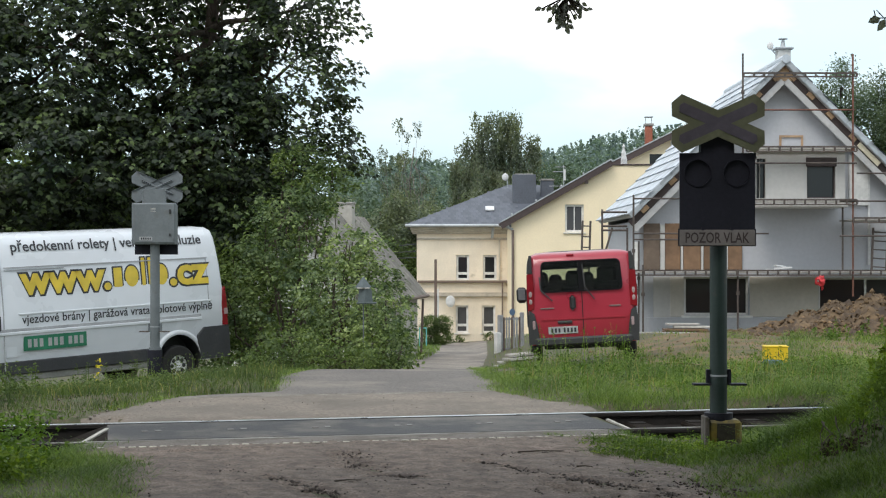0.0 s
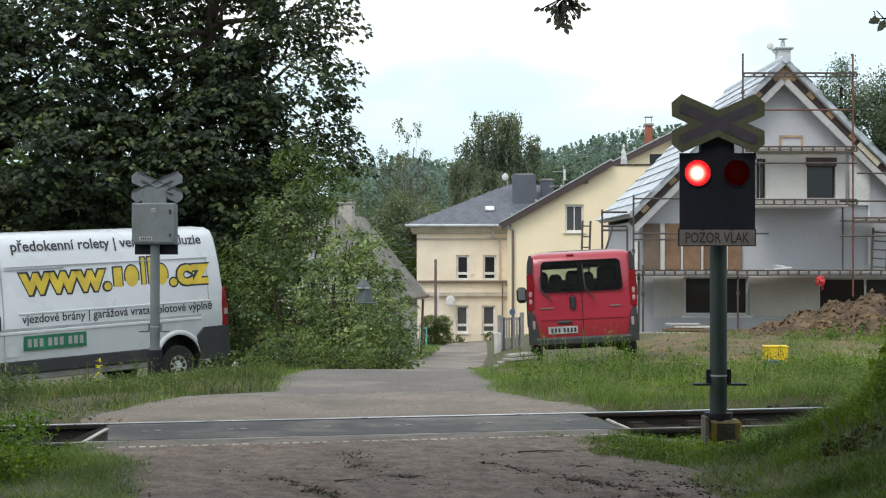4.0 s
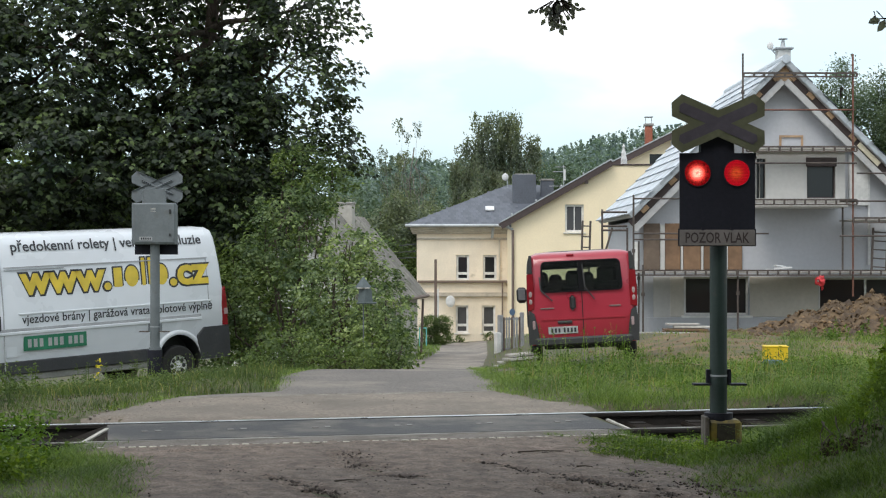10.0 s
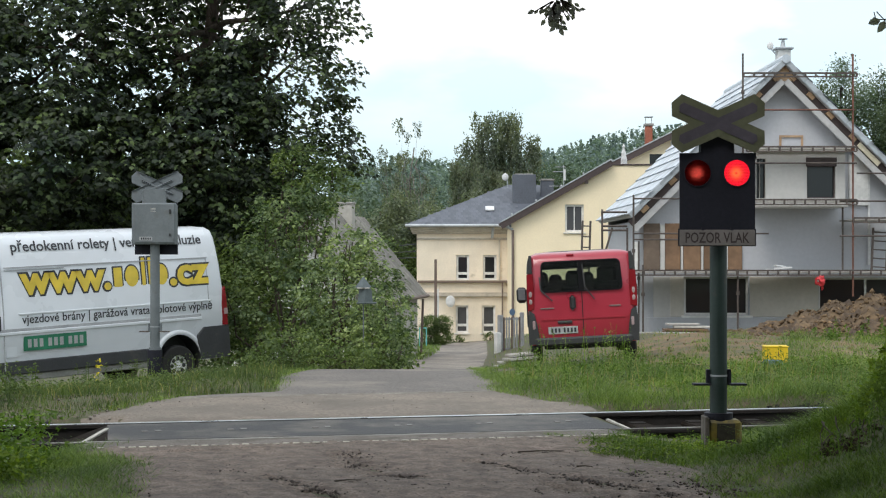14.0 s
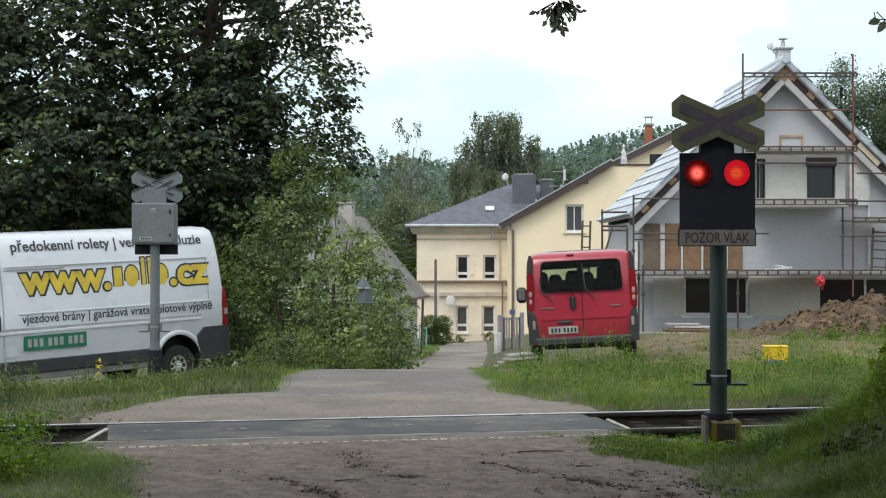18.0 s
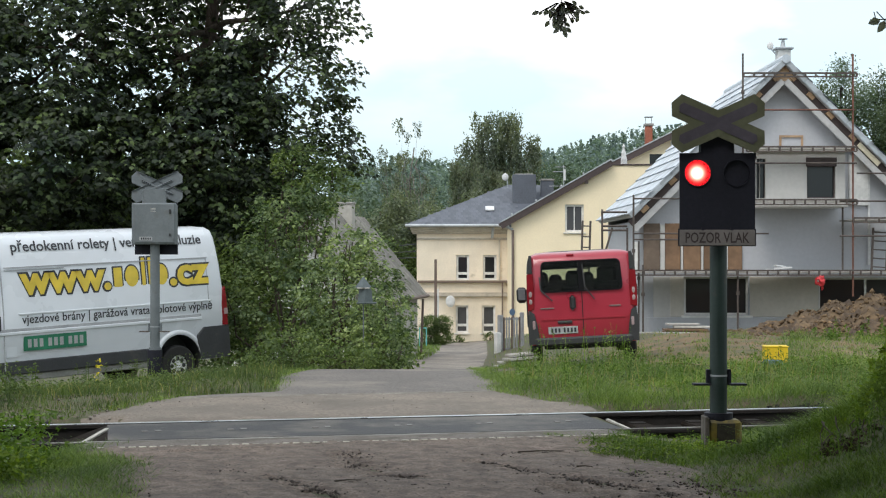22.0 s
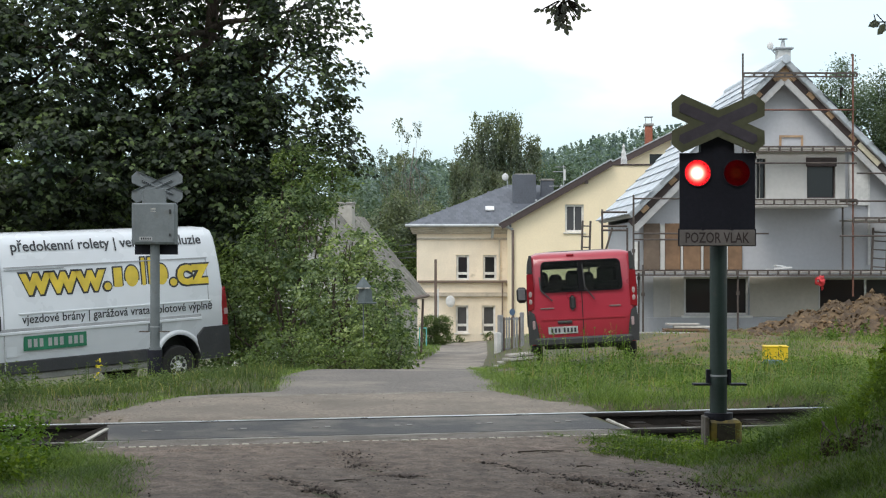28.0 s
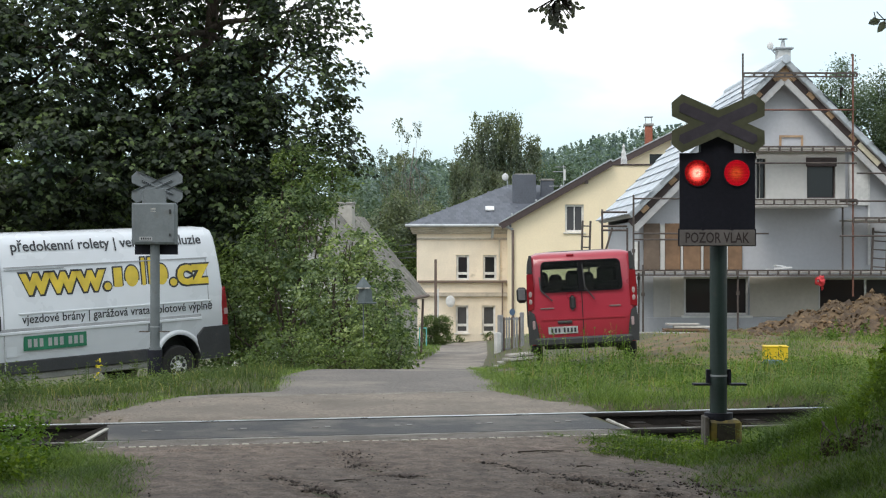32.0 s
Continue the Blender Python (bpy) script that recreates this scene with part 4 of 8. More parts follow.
def crossing_signal(at, grey, label):
    """A warning signal: post, lamp box, board with two lamps, warning plate and cross. Its face looks along local -y."""
    t = thing("crossing_signal", at, label, "railway signal", "signals of the level crossing")
    post_m = M["signal_grey"] if grey else M["signal_green"]
    part("post", tube((0, 0.03, 0.0), (0, 0.03, 2.62), 0.071, n=24), post_m, t, smooth=False)
    part("foot_sleeve", tube((0, 0.03, 0.265), (0, 0.03, 0.335), 0.118 if not grey else 0.090, n=24), M["signal_black"] if not grey else post_m, t)
    if grey:
        part("base", tube((0, 0.03, -0.25), (0, 0.03, 0.30), 0.11, n=20), M["signal_black"], t, "dark round foot of the post")
    else:
        part("base", box((0.035, 0.00, 0.090), (0.275, 0.20, 0.385), 0.022), M["base_yellow"], t, "chipped yellow base casing")
        part("base_slab", box((-0.118, -0.02, 0.11), (0.035, 0.22, 0.40), 0.008), M["old_slab"], t, "dirty brown concrete slab")
        part("base_stripe", box((0.040, -0.103, 0.085), (0.15, 0.012, 0.345), 0.004), M["base_stain"], t, "dark worn stripe")
    col = part("clamp", tube((0, 0.03, 0.635), (0, 0.03, 0.65), 0.074, n=24), M["zinc"], t)
    for s in (-1, 1):
        part("step_bracket", box((s * 0.088, 0.03, 0.628), (0.03, 0.05, 0.13), 0.004), M["signal_black"] if not grey else post_m, t)
        part("step_plate", box((s * 0.15, -0.02 if not grey else 0.08, 0.573), (0.14, 0.12, 0.016), 0.003), M["signal_black"] if not grey else M["scaffold"], t)
    # board with two round openings
    bw, z0, z1, zl, xl, rl = 0.62, 1.835, 2.475, 2.312, 0.161, 0.107
    bm = prism([(-bw / 2, z0), (bw / 2, z0), (bw / 2, z1), (0.14, z1), (0.13, z1 + 0.13), (-0.13, z1 + 0.13), (-0.14, z1), (-bw / 2, z1)], -0.10, -0.085)
    board = part("board", bm, M["signal_black"], t, "black target board")
    holes = bmesh.new()
    for s in (-1, 1):
        h = disc(rl, -0.2, 0.0)
        bmesh.ops.translate(h, verts=h.verts, vec=(s * xl, 0, zl))
        me = bpy.data.meshes.new("h")
        h.to_mesh(me)
        h.free()
        holes.from_mesh(me)
        bpy.data.meshes.remove(me)
    cut(board, holes)
    box_m = M["signal_grey"] if grey else M["signal_black"]
    part("lamp_box", box((0, 0.085, 2.165), (0.64 if grey else 0.52, 0.16, 0.61), 0.012), box_m, t, "steel lamp box with a locked door")
    hx = 0.315 if grey else 0.285
    for c, s in (((0, -0.04, 2.44), (2 * hx, 0.09, 0.006)), ((0, -0.04, 1.86), (2 * hx, 0.09, 0.006)), ((-hx, -0.04, 2.15), (0.006, 0.09, 0.57)), ((hx, -0.04, 2.15), (0.006, 0.09, 0.57))):
        part("housing_side", box(c, s), box_m, t)
    part("door", box((-0.02 if grey else 0.0, 0.17, 2.17), (0.58 if grey else 0.46, 0.014, 0.57), 0.006), box_m, t)
    for dz in (-0.2, 0.2):
        part("hinge", tube((-0.30 if grey else -0.22, 0.18, 2.17 + dz - 0.035), (-0.30 if grey else -0.22, 0.18, 2.17 + dz + 0.035), 0.012, n=8), box_m, t)
    part("latch", box((-0.245, 0.184, 2.345), (0.03, 0.02, 0.06), 0.004), M["black_plastic"], t)
    part("latch", box((-0.245, 0.184, 2.0), (0.025, 0.02, 0.04), 0.004), M["black_plastic"], t)
    if grey:
        tagp = part("code_label", box((0.11, 0.18, 1.945), (0.19, 0.004, 0.055), 0.001), M["plate_white"], t, "small white code label")
        for k in range(5):
            part("bar", box((0.17 - 0.032 * k, 0.1835, 1.945), (0.02, 0.003, 0.03)), M["text_dark"], tagp)
        for k in range(3):
            part("vent_slot", box((-0.0, 0.178, 2.39 - 0.022 * k), (0.08, 0.006, 0.008)), M["white_line"], t)
    neck = part("neck_plate", box((0.0, 0.10, 2.53), (0.36 if grey else 0.24, 0.012, 0.30), 0.003), post_m, t)
    for s in (-1, 1):
        for k in range(6):
            part("rivet", ball((s * (0.165 if grey else 0.105), 0.11, 2.41 + 0.048 * k), 0.009, 1), post_m, neck)
    # warning plate below the board
    plate = part("warning_plate", box((0, -0.095, 1.782), (0.62, 0.012, 0.132), 0.003), M["sign_white"], t, "white warning plate with dark lettering and shade in its colour")
    part("plate_frame", prism([(-0.32, 1.71), (0.32, 1.71), (0.32, 1.854), (-0.32, 1.854)], -0.088, -0.075), M["signal_black"], t)
    lettering("warning_text", "POZOR VLAK", 0.120, M["text_faded"], plate, pose(-0.262, -0.1025, 1.740), width=0.524, thick=0.0, bold=0.012)
    for s in (-1, 1):
        part("plate_clip", tube((s * 0.12, -0.105, 1.853), (s * 0.12, -0.08, 1.853), 0.014, n=10), M["signal_black"], t)
    # cross: two arms, yellow border round a red core
    zc = 2.715
    for ang, y, up in ((24.0, -0.135, 0.0), (-24.0, -0.1375, 0.0)):
        arm = part("cross_arm", prism(cross_board(0.834, 0.198, 0.047), -0.006, 0.006), M["cross_yellow"] if not grey else M["signal_grey"], t,
                   "yellow bordered cross arm with shade in its colour" if not grey else "grey back of a cross arm", at=pose(0, y, zc, 0, ang, 0))
        part("core", prism(cross_board(0.70, 0.084, 0.022), -0.0078 if ang < 0 else -0.0100, -0.0058), M["cross_red"], arm, "dull red core")
        bar = part("arm_bar", box((0, 0.018, 0), (0.5, 0.02, 0.03), 0.004), post_m, arm)
        if grey:
            for side_ in (-1, 1):
                part("edge_fold", box((0, 0.014, side_ * 0.092), (0.73, 0.018, 0.010), 0.002), M["zinc_dark"], arm)
                for k in range(5):
                    part("slot", box((side_ * (0.10 + 0.033 * k), 0.0285, 0), (0.018, 0.003, 0.014)), M["signal_black"], bar)
    # lamps, dimmed by plates added further down
    for s, key in ((-1, "lamp_left"), (1, "lamp_right")):
        part("reflector", disc(0.112, 0.0, 0.004, 32), M[key] if not grey else M["signal_black"], t, "red signal lamp", at=pose(s * xl, -0.066, zl))
        rim = bmesh.new()
        n = 40
        ri = [[rim.verts.new((r * math.cos(6.2832 * k / n), y, r * math.sin(6.2832 * k / n))) for k in range(n)] for r, y in ((rl, -0.108), (rl + 0.006, -0.108), (rl + 0.006, -0.099), (rl, -0.099))]
        for a, b in zip(ri, ri[1:] + ri[:1]):
            for k in range(n):
                rim.faces.new((a[k], a[(k + 1) % n], b[(k + 1) % n], b[k]))
        bmesh.ops.recalc_face_normals(rim, faces=rim.faces)
        part("lens_rim", rim, M["signal_black"], t, at=pose(s * xl, 0, zl))
    return t


SHUT = 0.225          # travel of an added dimming plate behind the board
near_signal = crossing_signal((2.281, 12.97, float(land(2.27, 12.97)) - 0.03, 0, 0, 0), False, "dark green level crossing signal on a yellow base beside the track")
crossing_signal((-4.263, 23.26, -0.10, 0, 0, 180), True, "grey level crossing signal seen from behind, beside the white van")
# unseen plates added to make the lamps flash by blocking their light
plates = {}
for s, side in ((-1, "left"), (1, "right")):
    for nm, mat_key, y in (("shutter", "signal_black", -0.0825), (0.5, ("filter", 0.5), -0.080), (1.0, ("filter", 1.0), -0.0775), (2.0, ("filter", 2.0), -0.075), (4.0, ("filter", 4.0), -0.0725)):
        plates[side, nm] = part("shutter" if nm == "shutter" else "filter_plate", disc(0.1105, -0.0008, 0.0008, 32), M[mat_key], near_signal, at=pose(s * 0.161, y, 2.312))

for ob in near_signal.children:                 # the head sits a little off the post
    if ob.name.split(".")[0] not in ("post", "foot_sleeve", "base", "base_slab", "base_stripe", "clamp", "step_bracket", "step_plate"):
        ob.matrix_basis = pose(-0.03, 0, 0) @ ob.matrix_basis

BEAT, BEAT_START = 1.0474, 7.89
# how far each lamp is dimmed through one beat, in half stops
LEFT_AT = (0.0, 0.04, 0.09, 0.54, 0.60, 0.636, 0.69, 0.74, 0.79, 0.857, 0.957, 0.987, BEAT)
LEFT_DIM = (6.5, 3.5, 0, 0, 2.5, 6, 8, 9, 10.5, 11.5, 12, 9, 6.5)
RIGHT_AT = (0.0, 0.04, 0.09, 0.11, 0.19, 0.21, 0.29, 0.31, 0.41, 0.55, 0.59, 0.61, 0.636, 0.657, 0.69, 0.736, 0.757, 0.857, 0.957, 0.987, BEAT)
RIGHT_DIM = (2.3, 3, 5, 6.5, 9, 10, 12, 13, 15, 15, 14, 12, 4.5, 3, 2.3, 1.5, 0.7, 0, 0, 0.7, 2.3)


def lamp_state(t, side):
    """Which added plates dim a lamp at time t: the shutter, then the filters of a half, one, two and four stops."""
    if t < (0.66 if side == "left" else 1.15):
        return {"shutter": True, 0.5: False, 1.0: False, 2.0: False, 4.0: False}
    q = (t - BEAT_START) % BEAT
    dim = np.interp(q, LEFT_AT, LEFT_DIM) if side == "left" else np.interp(q, RIGHT_AT, RIGHT_DIM)
    if side == "left" and t < 1.1:
        dim = max(0.0, 7.0 * (0.79 - t) / 0.13)
    k = int(round(min(15.0, float(dim))))
    return {"shutter": k == 15, 0.5: bool(k & 1), 1.0: bool(k & 2), 2.0: bool(k & 4), 4.0: bool(k & 8)}
# ---------------------------------------------------------------- vehicles
def body_loft(rings, n=5):
    """A closed body from level rings (z, x0, x1, y0, y1, corner radius)."""
    bm = bmesh.new()
    loops = []
    for z, x0, x1, y0, y1, rc in rings:
        pts = []
        for cx, cy, a0 in ((x1 - rc, y0 + rc, -90), (x1 - rc, y1 - rc, 0), (x0 + rc, y1 - rc, 90), (x0 + rc, y0 + rc, 180)):
            for k in range(n):
                a = radians(a0 + 90 * k / (n - 1))
                pts.append((cx + rc * math.cos(a), cy + rc * math.sin(a), z))
        loops.append([bm.verts.new(p) for p in pts])
    m = len(loops[0])
    for a, b in zip(loops, loops[1:]):
        for k in range(m):
            bm.faces.new((a[k], a[(k + 1) % m], b[(k + 1) % m], b[k]))
    bm.faces.new(loops[0][::-1])
    bm.faces.new(loops[-1])
    bmesh.ops.recalc_face_normals(bm, faces=bm.faces)
    return bm


def wheel(parent, at, r, w, spokes=8):
    """A wheel whose outer face looks along local -y."""
    bm = bmesh.new()
    prof = [(r * 0.53, -w / 2), (r * 0.93, -w / 2), (r, -w / 2 + 0.03), (r, w / 2 - 0.03), (r * 0.93, w / 2), (r * 0.53, w / 2)]
    n = 32
    rings = [[bm.verts.new((q * math.cos(6.2832 * k / n), y, q * math.sin(6.2832 * k / n))) for k in range(n)] for q, y in prof]
    for a, b in zip(rings, rings[1:] + rings[:1]):
        for k in range(n):
            bm.faces.new((a[k], a[(k + 1) % n], b[(k + 1) % n], b[k]))
    bmesh.ops.recalc_face_normals(bm, faces=bm.faces)
    wh = part("wheel", bm, M["tyre"], parent, "dusty black tyre", at=at)
    rim = disc(r * 0.54, -w * 0.32, w * 0.2, 28)
    rim_ob = part("rim", rim, M["alloy"], wh, "grey steel rim")
    part("hub", disc(r * 0.13, -w * 0.44, -w * 0.3, 16), M["alloy"], rim_ob)
    for k in range(spokes):
        a = 6.2832 * k / spokes
        part("rim_hole", disc(r * 0.105, -w * 0.335, -w * 0.315, 10), M["black_plastic"], rim_ob, at=pose(r * 0.345 * math.cos(a), 0, r * 0.345 * math.sin(a)))
    return wh


def white_van(at):
    """A long high panel van; x runs to its rear, the side with lettering looks along -y."""
    t = thing("panel_van", at, "white panel van with yellow and black lettering parked by the track", "van")
    W = 2.05
    rows = [(0.28, -5.90, -0.04, 0.09), (0.45, -5.98, 0.0, 0.055), (0.75, -5.99, 0.0, 0.03), (0.98, -5.92, 0.0, 0.0), (1.25, -5.45, -0.01, 0.0), (1.55, -5.08, -0.04, 0.02),
            (1.90, -4.86, -0.065, 0.055), (2.15, -4.70, -0.085, 0.10), (2.32, -4.60, -0.10, 0.145), (2.43, -4.5, -0.115, 0.20), (2.49, -4.40, -0.155, 0.30), (2.515, -4.1, -0.27, 0.50)]
    body = part("body", body_loft([(z, x0, x1, i, W - i, 0.075) for z, x0, x1, i in rows]), M["van_white"], t, "white painted body")
    arches = bmesh.new()
    for x in (-0.98, -5.02):
        tube((x, -0.1, 0.33), (x, 0.34, 0.33), 0.41, n=32, bm=arches)
    cut(body, arches)
    smooth_by_angle(body, 40)
    for x in (-0.98, -5.02):
        bm = bmesh.new()
        n = 18
        rr = [[bm.verts.new((x + r * math.cos(math.pi * k / n), y, 0.33 + r * math.sin(math.pi * k / n))) for k in range(n + 1)] for r, y in ((0.412, -0.008), (0.440, -0.012), (0.465, -0.008), (0.49, 0.015))]
        for a, b in zip(rr, rr[1:]):
            for k in range(n):
                bm.faces.new((a[k], a[k + 1], b[k + 1], b[k]))
        part("arch_lip", bm, M["van_white"], t)
        bm = bmesh.new()
        rr = [[bm.verts.new((x + 0.405 * math.cos(-0.5 + (math.pi + 1.0) * k / n), y, 0.33 + 0.405 * math.sin(-0.5 + (math.pi + 1.0) * k / n))) for k in range(n + 1)] for y in (0.004, 0.338)]
        for k in range(n):
            bm.faces.new((rr[0][k], rr[0][k + 1], rr[1][k + 1], rr[1][k]))
        part("arch_liner", bm, M["tyre"], t, "black wheel arch liner")
        bm = tube((x, 0.335, 0.36), (x, 0.345, 0.36), 0.42, n=24)
        part("wheel_well", bm, M["black_plastic"], t)
        wheel(t, pose(x, 0.13, 0.225), 0.335, 0.22)
        wheel(t, pose(x, W - 0.13, 0.225, 0, 0, 180), 0.335, 0.22)
    # lower cladding and bumper
    part("side_cladding", box((-3.0, 0.030, 0.455), (3.06, 0.04, 0.20), 0.012), M["grey_plastic"], t, "grey plastic side cladding")
    part("sill", box((-3.0, 0.065, 0.30), (3.06, 0.03, 0.11), 0.012), M["sill_grey"], t, "grey dusty sill")
    part("bumper", prism([(-0.57, 0.30), (0.02, 0.30), (0.03, 0.55), (0.012, 0.83), (-0.47, 0.83), (-0.60, 0.70), (-0.62, 0.60), (-0.575, 0.45)], -0.024, 0.03), M["grey_plastic"], t, "dark grey rear corner bumper")
    part("bumper_rear", box((0.01, W / 2, 0.5), (0.06, W - 0.1, 0.3), 0.02), M["grey_plastic"], t)
    lamp = part("tail_light", prism([(-0.085, 0.84), (0.012, 0.84), (0.004, 1.2), (-0.028, 1.48), (-0.07, 1.44), (-0.10, 1.2)], -0.008, 0.05), M["tail_red"], t, "red tail light")
    part("reversing_light", prism([(-0.06, 1.02), (0.016, 1.02), (0.012, 1.12), (-0.065, 1.12)], -0.012, 0.04), M["tail_clear"], lamp)
    part("rub_strip", box((-2.4, -0.010, 0.985), (3.75, 0.016, 0.05), 0.007), M["van_white"], t)
    # grey strip drawn as the shadow line of the rub strip
    part("rub_strip_shadow", box((-2.4, -0.004, 1.035), (3.75, 0.008, 0.045), 0.003), M["seam"], t, "grey shadow line along the rub strip")
    part("rub_strip", box((-2.1, -0.010, 1.27), (3.55, 0.012, 0.030), 0.005), M["van_white"], t)
    # pressed panel lines, following the leaning side
    part("panel_line", box((-2.2, 0.056, 1.985), (3.72, 0.012, 0.018)), M["seam"], t)
    part("panel_line", box((-3.55, 0.052, 1.945), (1.02, 0.012, 0.012)), M["seam"], t)
    part("panel_line", box((-0.36, 0.03, 1.62), (0.012, 0.012, 0.72), rot=Euler((radians(-5), 0, 0)).to_matrix()), M["seam"], t)
    for z, y, h in ((0.85, 0.002, 0.85), (1.62, 0.024, 0.7), (2.1, 0.085, 0.36)):
        part("door_gap", box((-4.12, y, z), (0.014, 0.012, h), rot=Euler((radians(0 if z < 1 else -5 if z < 2 else -13), 0, 0)).to_matrix()), M["seam"], t)
    part("fuel_flap", prism([(-4.08, 0.62), (-3.90, 0.62), (-3.90, 0.93), (-4.08, 0.93)], 0.026, 0.05, bevel=0.003), M["van_white"], t)
    part("door_handle", box((-4.24, -0.01, 1.15), (0.13, 0.05, 0.26), 0.03), M["black_plastic"], t, "black recessed door handle")
    part("door_window", prism([(-4.95, 1.33), (-4.22, 1.33), (-4.22, 1.98), (-4.50, 1.98)], 0.0, 0.06), M["glass"], t, "dark cab window")
    part("mirror", box((-4.95, -0.18, 1.45), (0.12, 0.22, 0.42), 0.04), M["black_plastic"], t)
    # lettering
    lettering("lettering_top", "předokenní rolety | venkovní žaluzie", 0.235, M["text_dark"], t, pose(-3.90, 0.112, 2.225, -17, 0, 0), width=3.50, bold=0.016)
    lettering("lettering_low", "vjezdové brány | garážová vrata | plotové výplně", 0.19, M["text_dark"], t, pose(-3.82, -0.004, 1.125), width=3.52, bold=0.011)
    for txt, x, w in (("www.", -3.85, 1.66), (".cz", -1.13, 0.84)):
        lettering("lettering_shadow", txt, 0.62, M["text_dark"], t, pose(x, 0.026, 1.58, -5, 0, 0), width=w, thick=0.006, bold=0.085)
        lettering("lettering_big", txt, 0.62, M["text_yellow"], t, pose(x + 0.025, 0.026, 1.58, -5, 0, 0), width=w - 0.05, thick=0.014, bold=0.038)
    for x, w, z0, h, round_ in ((-2.18, 0.20, 1.565, 0.36, False), (-1.97, 0.30, 1.555, 0.39, True), (-1.655, 0.115, 1.565, 0.50, False), (-1.525, 0.115, 1.565, 0.50, False), (-1.40, 0.29, 1.555, 0.39, True)):
        if round_:
            p = [(w / 2 + w / 2 * math.cos(6.2832 * k / 24), h / 2 + h / 2 * math.sin(6.2832 * k / 24)) for k in range(24)]
        else:
            p = [(0.012, 0), (w - 0.012, 0), (w, 0.012), (w, h - 0.012), (w - 0.012, h), (0.012, h), (0, h - 0.012), (0, 0.012)]
        sh = part("plain_mark_edge", prism(p, -0.004, 0.004), M["text_dark"], t, at=pose(x, 0.026, z0, -5, 0, 0))
        part("plain_mark", prism([((a - w / 2) * (1 - 0.052 / w) + w / 2, (b - h / 2) * (1 - 0.052 / h) + h / 2) for a, b in p], -0.009, -0.0045), M["text_yellow"], sh, "plain yellow mark")
    gp = part("green_panel", box((-3.25, 0.014, 0.815), (1.09, 0.02, 0.225), 0.002), M["green_panel"], t, "green sticker with white bars")
    for x in (-3.70, -3.60, -3.50, -3.35, -3.25, -3.15, -3.00, -2.90, -2.80):
        part("bar", box((x, 0.002, 0.815), (0.062, 0.006, 0.125)), M["plate_white"], gp)
    return t


def red_van(at):
    """A smaller van seen from behind; x to the right, y forward."""
    t = thing("passenger_van", at, "red passenger van parked tail-on in tall grass", "van")
    rows = [(0.40, 0.93, 0.05, 4.70), (0.5, 0.952, 0.0, 4.78), (0.9, 0.952, 0.02, 4.74), (1.1, 0.954, 0.035, 4.4), (1.3, 0.954, 0.06, 4.02), (1.5, 0.948, 0.10, 3.68), (1.7, 0.932, 0.155, 3.35),
            (1.81, 0.908, 0.20, 3.1), (1.86, 0.87, 0.25, 2.9), (1.895, 0.78, 0.36, 2.7), (1.912, 0.54, 0.64, 2.4)]
    body = part("body", body_loft([(z, -w, w, y0, y1, 0.11) for z, w, y0, y1 in rows], 6), M["van_red"], t, "red painted body")
    inner = body_loft([(max(z, 0.62) if i < 2 else z - 0.03, -w + 0.07, w - 0.07, y0 + 0.09, y1 - 0.25, 0.12) for i, (z, w, y0, y1) in enumerate(rows) if i > 1], 6)
    cut(body, inner)
    holes = bmesh.new()
    for x0, x1 in ((-0.685, -0.035), (0.035, 0.685)):
        s = 1 if x0 > 0 else -1
        pts = [(s * 0.035, 1.27), (s * 0.615, 1.27), (s * 0.665, 1.285), (s * 0.685, 1.34), (s * 0.665, 1.69), (s * 0.645, 1.735), (s * 0.60, 1.755), (s * 0.035, 1.755)]
        prism(pts, -0.3, 0.36, bm=holes)
    for s in (-1, 1):
        box((s * 0.95, 3.0, 1.5), (0.5, 0.75, 0.42), bm=holes)
        tube((s * 1.1, 0.86, 0.34), (s * 0.6, 0.86, 0.34), 0.39, n=28, bm=holes)
        tube((s * 1.1, 3.92, 0.34), (s * 0.6, 3.92, 0.34), 0.39, n=28, bm=holes)
    cut(body, holes)
    cut(body, prism([(-0.74, 1.28), (0.74, 1.28), (0.66, 1.76), (-0.66, 1.76)], 2.72, 5.0))
    zs_ = [r[0] for r in rows]
    body.data.materials.append(M["seat"])
    for f in body.data.polygons:
        c = f.center
        w_, a_, b_ = (float(np.interp(c.z, zs_, [r[k] for r in rows])) for k in (1, 2, 3))
        if 0.8 < c.z < 1.95 and abs(c.x) < w_ - 0.035 and a_ + 0.045 < c.y < b_ - 0.12:
            f.material_index = 1
    smooth_by_angle(body, 40)
    def rounded(x0, x1, z0, z1, r, lean):
        """Outline of a pane with rounded corners, a little narrower at the top."""
        p = []
        for cx, cz, a0 in ((x1 - r, z0 + r, -90), (x1 - r, z1 - r, 0), (x0 + r, z1 - r, 90), (x0 + r, z0 + r, 180)):
            for k in range(7):
                a = radians(a0 + 15 * k)
                x, z = cx + r * math.cos(a), cz + r * math.sin(a)
                p.append((x * (1 - lean * (z - z0)), z))
        return p
    tilt = pose(0, 0.086, 1.51, -14.5, 0, 0)
    outer, inner_ = rounded(-0.725, 0.725, -0.265, 0.265, 0.085, 0.07), rounded(-0.685, 0.685, -0.238, 0.238, 0.065, 0.07)
    bm = bmesh.new()
    loops = [[bm.verts.new((x, y, z)) for x, z in ring] for ring, y in ((outer, 0.004), (outer, -0.006), (inner_, -0.006), (inner_, 0.004))]
    for a, b in zip(loops, loops[1:]):
        for k in range(len(outer)):
            q = (k + 1) % len(outer)
            bm.faces.new((a[k], a[q], b[q], b[k]))
